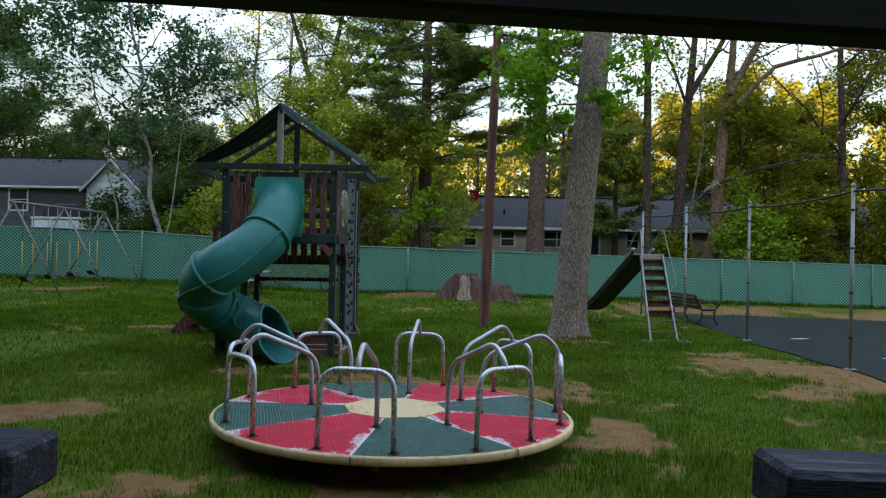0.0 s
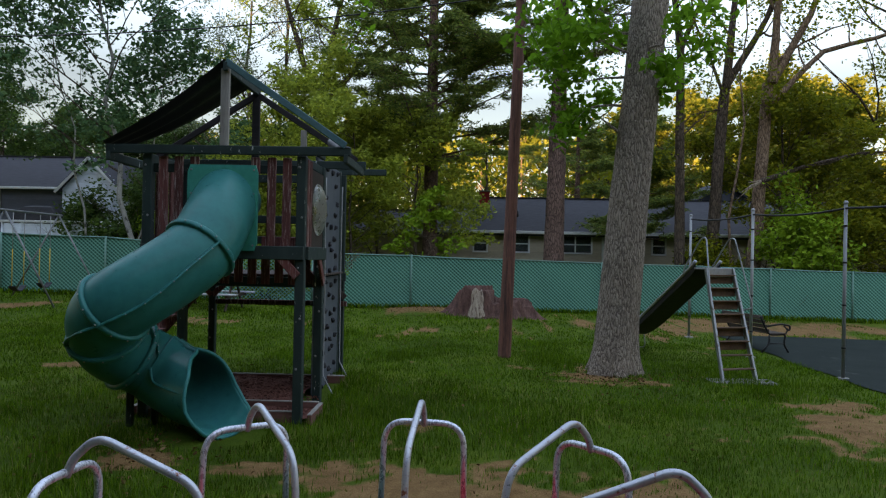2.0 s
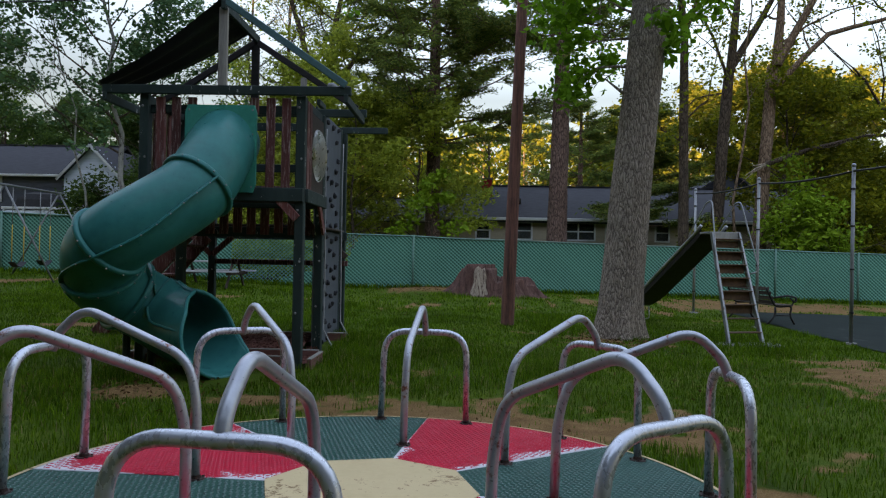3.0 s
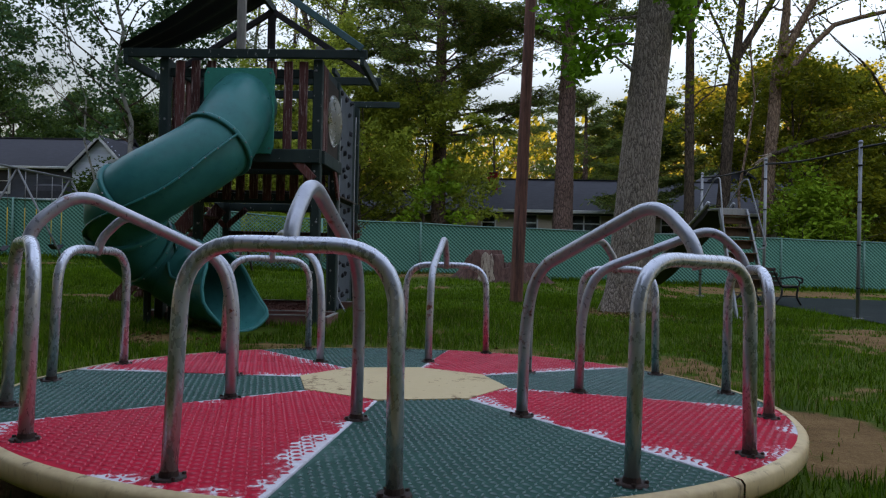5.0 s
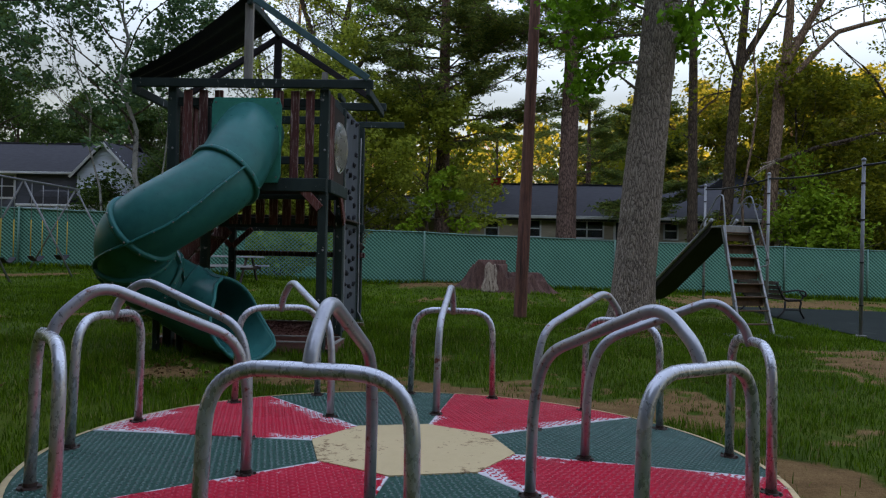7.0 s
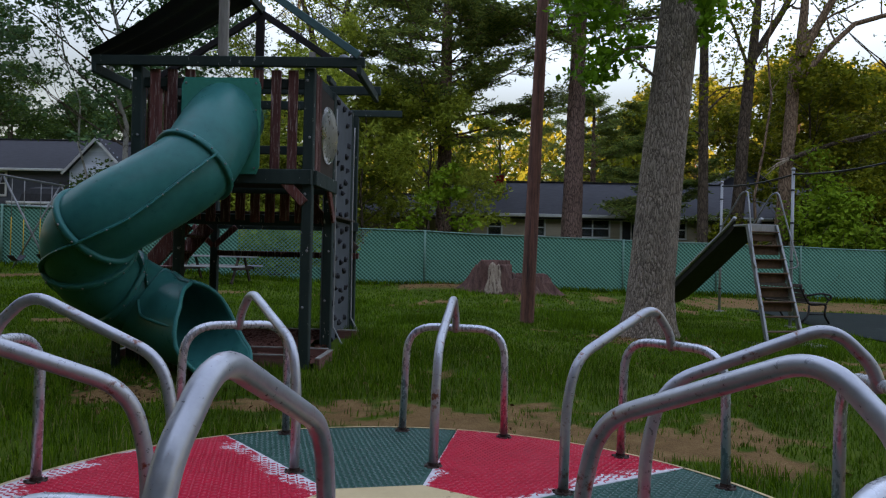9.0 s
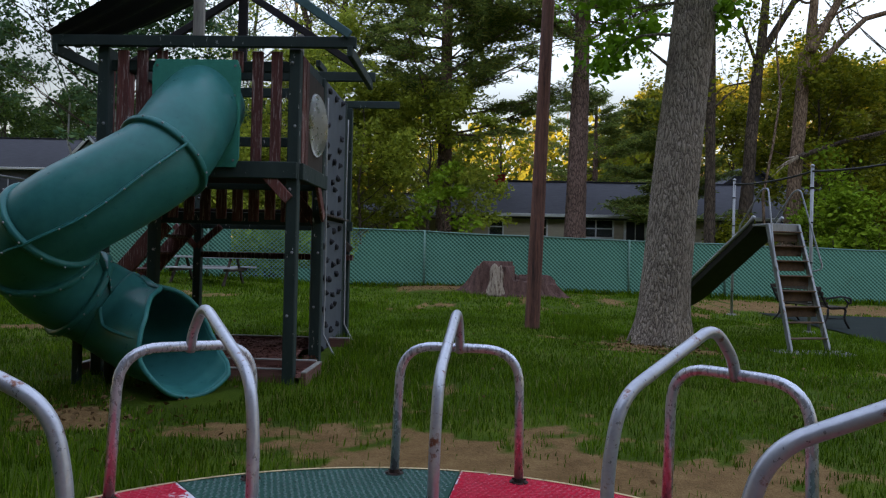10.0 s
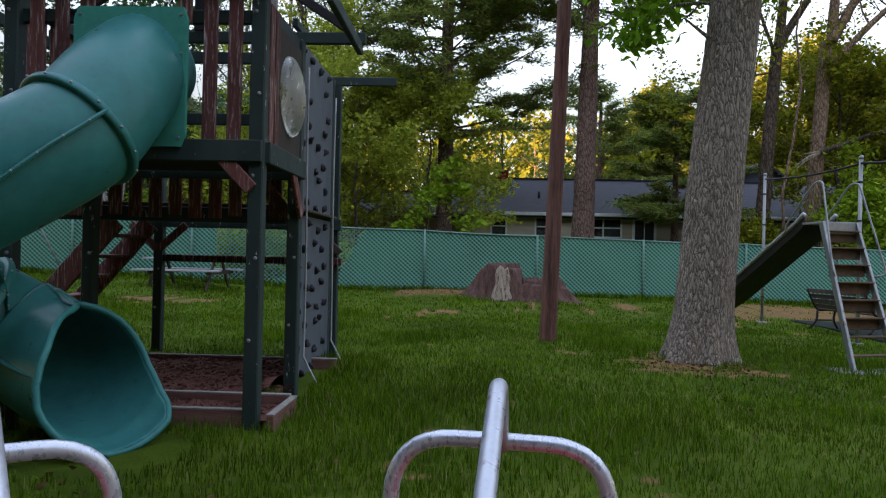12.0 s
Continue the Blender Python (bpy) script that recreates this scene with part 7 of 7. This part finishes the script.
# ---- the swings ----
def build_swings():
    a, b = Vector((-10.9, 17.15, 0)), Vector((-11.1, 21.9, 0))
    H, DROP = 2.33, 0.08
    ob = thing("swing_set", (-11.0, 19.3, 0.2), "steel-pipe swing frame with sloping legs", "swing set")
    along = (b - a).normalized()
    side = Vector((along.y, -along.x, 0))

    def g(p):
        return Vector((p.x, p.y, float(ground_z(p.x, p.y))))
    PIPE_DIM = SWING_STEEL
    top = [g(a) + Vector((0, 0, H)), g(b) + Vector((0, 0, H - DROP))]
    pipe("top_bar", [top[0] - along * 0.15, top[1] + along * 0.15], 0.028, PIPE_DIM, ob)
    for k in range(3):
        p = a.lerp(b, k / 2)
        for s in (-1, 1):
            f = g(p + side * s * 1.25)
            pipe("leg", [f - Vector((0, 0, 0.05)), top[0].lerp(top[1], k / 2)], 0.022, PIPE_DIM, ob)
    for k in range(4):
        p = a.lerp(b, (k + 0.55) / 4.1)
        z = float(ground_z(p.x, p.y))
        sw = thing("swing", (p.x, p.y, z), "black rubber swing seat on yellow-sleeved chains", "swing", "swings on the frame")
        bar_z = top[0].lerp(top[1], (k + 0.55) / 4.1).z
        for s in (-1, 1):
            q = p + along * s * 0.24
            pipe("chain", [(q.x, q.y, z + 1.35), (q.x, q.y, bar_z)], 0.010, POST_STEEL, sw, sides=6)
            pipe("sleeve", [(q.x, q.y, z + 0.46), (q.x, q.y, z + 1.35)], 0.011, YELLOW, sw, "yellow chain sleeve", sides=8)
        v, f = [], []
        for i in range(9):
            u = i / 8 - 0.5
            d = 0.46 - 0.13 * math.cos(u * 3.0)
            for w, e in ((-0.08, 0), (0.08, 0), (0.08, -0.018), (-0.08, -0.018)):
                c = p + along * u * 0.48 + side * w
                v.append((c.x, c.y, z + d + e))
        for i in range(8):
            for j in range(4):
                f.append((i * 4 + j, i * 4 + (j + 1) % 4, i * 4 + 4 + (j + 1) % 4, i * 4 + 4 + j))
        f += [(0, 1, 2, 3), (35, 34, 33, 32)]
        part("seat", (v, f), BLACK_RUBBER, sw, "sagging rubber seat")
    return ob


build_swings()


# ---- the timber frame the camera leaves ----
def build_lookout():
    ob = thing("timber_lookout", (0.1, 1.6, 0), "dark weathered timber frame with low side boards", "play frame")
    y = 1.58
    for x in (-1.55, 1.75):
        z = float(ground_z(x, y))
        part("post", box(x - 0.06, x + 0.06, y - 0.06, y + 0.06, z - 0.05, 2.30, 0.01), DARK_WOOD, ob)
    part("head_beam", bar((-1.75, y, 2.220), (1.95, y, 2.035), 0.09, 0.16, 0.01), BEAM_WOOD, ob, "dark overhead beam")
    for x0, x1, z1 in ((-1.50, -0.67, 1.27), (0.70, 1.70, 1.25)):
        for k in range(5):
            za, zb = 0.30 + k * 0.165, 0.30 + k * 0.165 + 0.15
            part("side_board", box(x0, x1, y - 0.02, y + 0.02, za, zb, 0.008), DARK_WOOD, ob)
        part("cap_board", bar((x0 - 0.02, y, z1 - 0.05), (x1, y, z1 - 0.05 - 0.02), 0.16, 0.10, 0.012), GREY_WOOD, ob, "grey weathered cap board")
        xs = x0 + 0.05 if x0 > 0 else x1 - 0.05
        part("stub_post", box(xs - 0.045, xs + 0.045, y - 0.07, y - 0.02, float(ground_z(xs, y)) - 0.05, z1 - 0.12, 0.008), DARK_WOOD, ob)
    return ob


build_lookout()

# ---- grass, leaf litter ----
def blades(name, label, x, y, high, wide, seed, material, simple=False):
    """Single grass blades, bent, in one mesh."""
    r = np.random.default_rng(seed)
    n = len(x)
    z = ground_z(x, y) - 0.004
    a = r.uniform(0, 6.283, n)
    lean = r.uniform(0.1, 0.75, n) * high
    dx, dy = np.cos(a), np.sin(a)
    b = a + r.normal(1.57, 0.5, n)
    wx, wy = np.cos(b) * wide / 2, np.sin(b) * wide / 2
    p = np.stack([x, y, z], -1)
    w = np.stack([wx, wy, 0 * wx], -1)
    mid = p + np.stack([dx * lean * 0.35, dy * lean * 0.35, high * 0.6], -1)
    tip = p + np.stack([dx * lean, dy * lean, high * np.sqrt(np.maximum(0.15, 1 - (lean / high) ** 2 * 0.6))], -1)
    v = np.stack([p - w, p + w, mid + w * 0.75, mid - w * 0.75, tip], 1).reshape(-1, 3)
    k = np.arange(n)[:, None] * 5
    if simple:
        v, k = np.stack([p - w, p + w, tip], 1).reshape(-1, 3), np.arange(n)[:, None] * 3
        me = big_mesh(name, v, None, k + [0, 1, 2])
    else:
        me = big_mesh(name, v, k + [0, 1, 2, 3], k + [3, 2, 4])
    return tagged(part(name, me, material), label, "grass", kind="stuff")


def scatter(n, x0, x1, y0, y1, seed, keep):
    r = np.random.default_rng(seed)
    x, y = r.uniform(x0, x1, n), r.uniform(y0, y1, n)
    k = r.uniform(0, 1, n) < keep(x, y)
    return x[k], y[k], r


def lawn_keep(x, y):
    d = np.clip(1.15 - 1.3 * bare(x, y), 0.03, 1)
    d = d * (0.55 + 0.45 * smooth01(-0.5, 0.8, wave_noise(x, y, 2.8, 8)))
    d = d * (np.hypot(x + 0.4, y - 6.35) > 1.35)
    d = d * ~((x > XL - 0.1) & (x < XR + 0.1) & (y > YF - 0.02) & (y < YM + 1.25))
    d = d * (np.hypot((x + 2.38) / 0.48, (y - 9.85) / 0.46) > 1)
    d = d * ~((x > 6.1) & (y < 20.5))
    return d


def height_of(x, y, r, base):
    tuft = smooth01(0.1, 1.0, wave_noise(x, y, 1.7, 9))
    near_posts = 0.25 * np.exp(-((np.abs(y - YF + 0.15) / 0.35) ** 2)) * ((x > -4.2) & (x < -1.0)) + np.exp(-((np.hypot(x - 4.2, y - 14) / 1.2) ** 2)) + 0.8 * np.exp(-(((x + 0.8) / 1.6) ** 2 + ((y - 11.2) / 1.6) ** 2)) + 1.3 * np.exp(-(((x + 1.35) / 0.28) ** 2 + ((y - 12.0) / 1.6) ** 2))
    return base * (0.55 + 0.75 * tuft + 0.7 * np.clip(near_posts, 0, 1.6)) * r.uniform(0.5, 1.35, len(x)) * (1 - 0.5 * bare(x, y))


def build_grass():
    for label, n, area, base, wide, seed in (("short green lawn grass with taller tufts", 270000, (-5.5, 6.2, 2.0, 12.0), 0.072, 0.0060, 1),
                                             ("green lawn grass in the middle of the yard", 130000, (-9.0, 8.0, 12.0, 18.5), 0.078, 0.013, 2),
                                             ("green lawn grass by the boundary fence", 60000, (-16.0, 12.0, 18.5, 26.0), 0.085, 0.026, 3),
                                             ("green lawn grass beside the swings", 40000, (-15.0, -5.5, 4.0, 18.5), 0.085, 0.018, 4)):
        x, y, r = scatter(n, *area, seed, lawn_keep)
        blades("lawn_grass", label, x, y, height_of(x, y, r, base) + 0.012, wide, seed + 20, GRASS, seed > 1)
    x, y, r = scatter(16000, -5.5, 6.0, 2.5, 13.0, 61, lawn_keep)
    blades("dry_grass", "dry straw-coloured grass blades among the green", x, y, height_of(x, y, r, 0.07) + 0.015, 0.006, 62, STRAW)
    # a fringe along the fence foot
    u = np.random.default_rng(31)
    x = u.uniform(-16, 18, 9000)
    y = np.interp(x, [p[0] for p in FENCE_LINE], [p[1] for p in FENCE_LINE]) - np.abs(u.normal(0.05, 0.10, 9000)) - 0.02
    blades("fence_grass", "longer grass along the fence foot", x, y, u.uniform(0.06, 0.22, 9000), 0.02, 32, GRASS)
    # dead leaves on the mound and under the oak
    x = np.concatenate([u.normal(-0.6, 1.2, 900), u.normal(2.3, 0.5, 350), u.uniform(-4, 5, 300), u.normal(-2.8, 0.5, 260)])
    y = np.concatenate([u.normal(23.3, 0.5, 900), u.normal(14.0, 0.45, 350), u.uniform(8, 20, 300), u.normal(9.2, 0.4, 260)])
    c = np.stack([x, y, ground_z(x, y) + 0.02], -1)
    v, t = leaf_cards(c, 0.021, 0.75, 0.6, 33)
    tagged(part("leaf_litter", big_mesh("leaf_litter", v, None, t), LITTER), "scattered brown dead leaves on the grass", "leaves", kind="stuff")


build_grass()
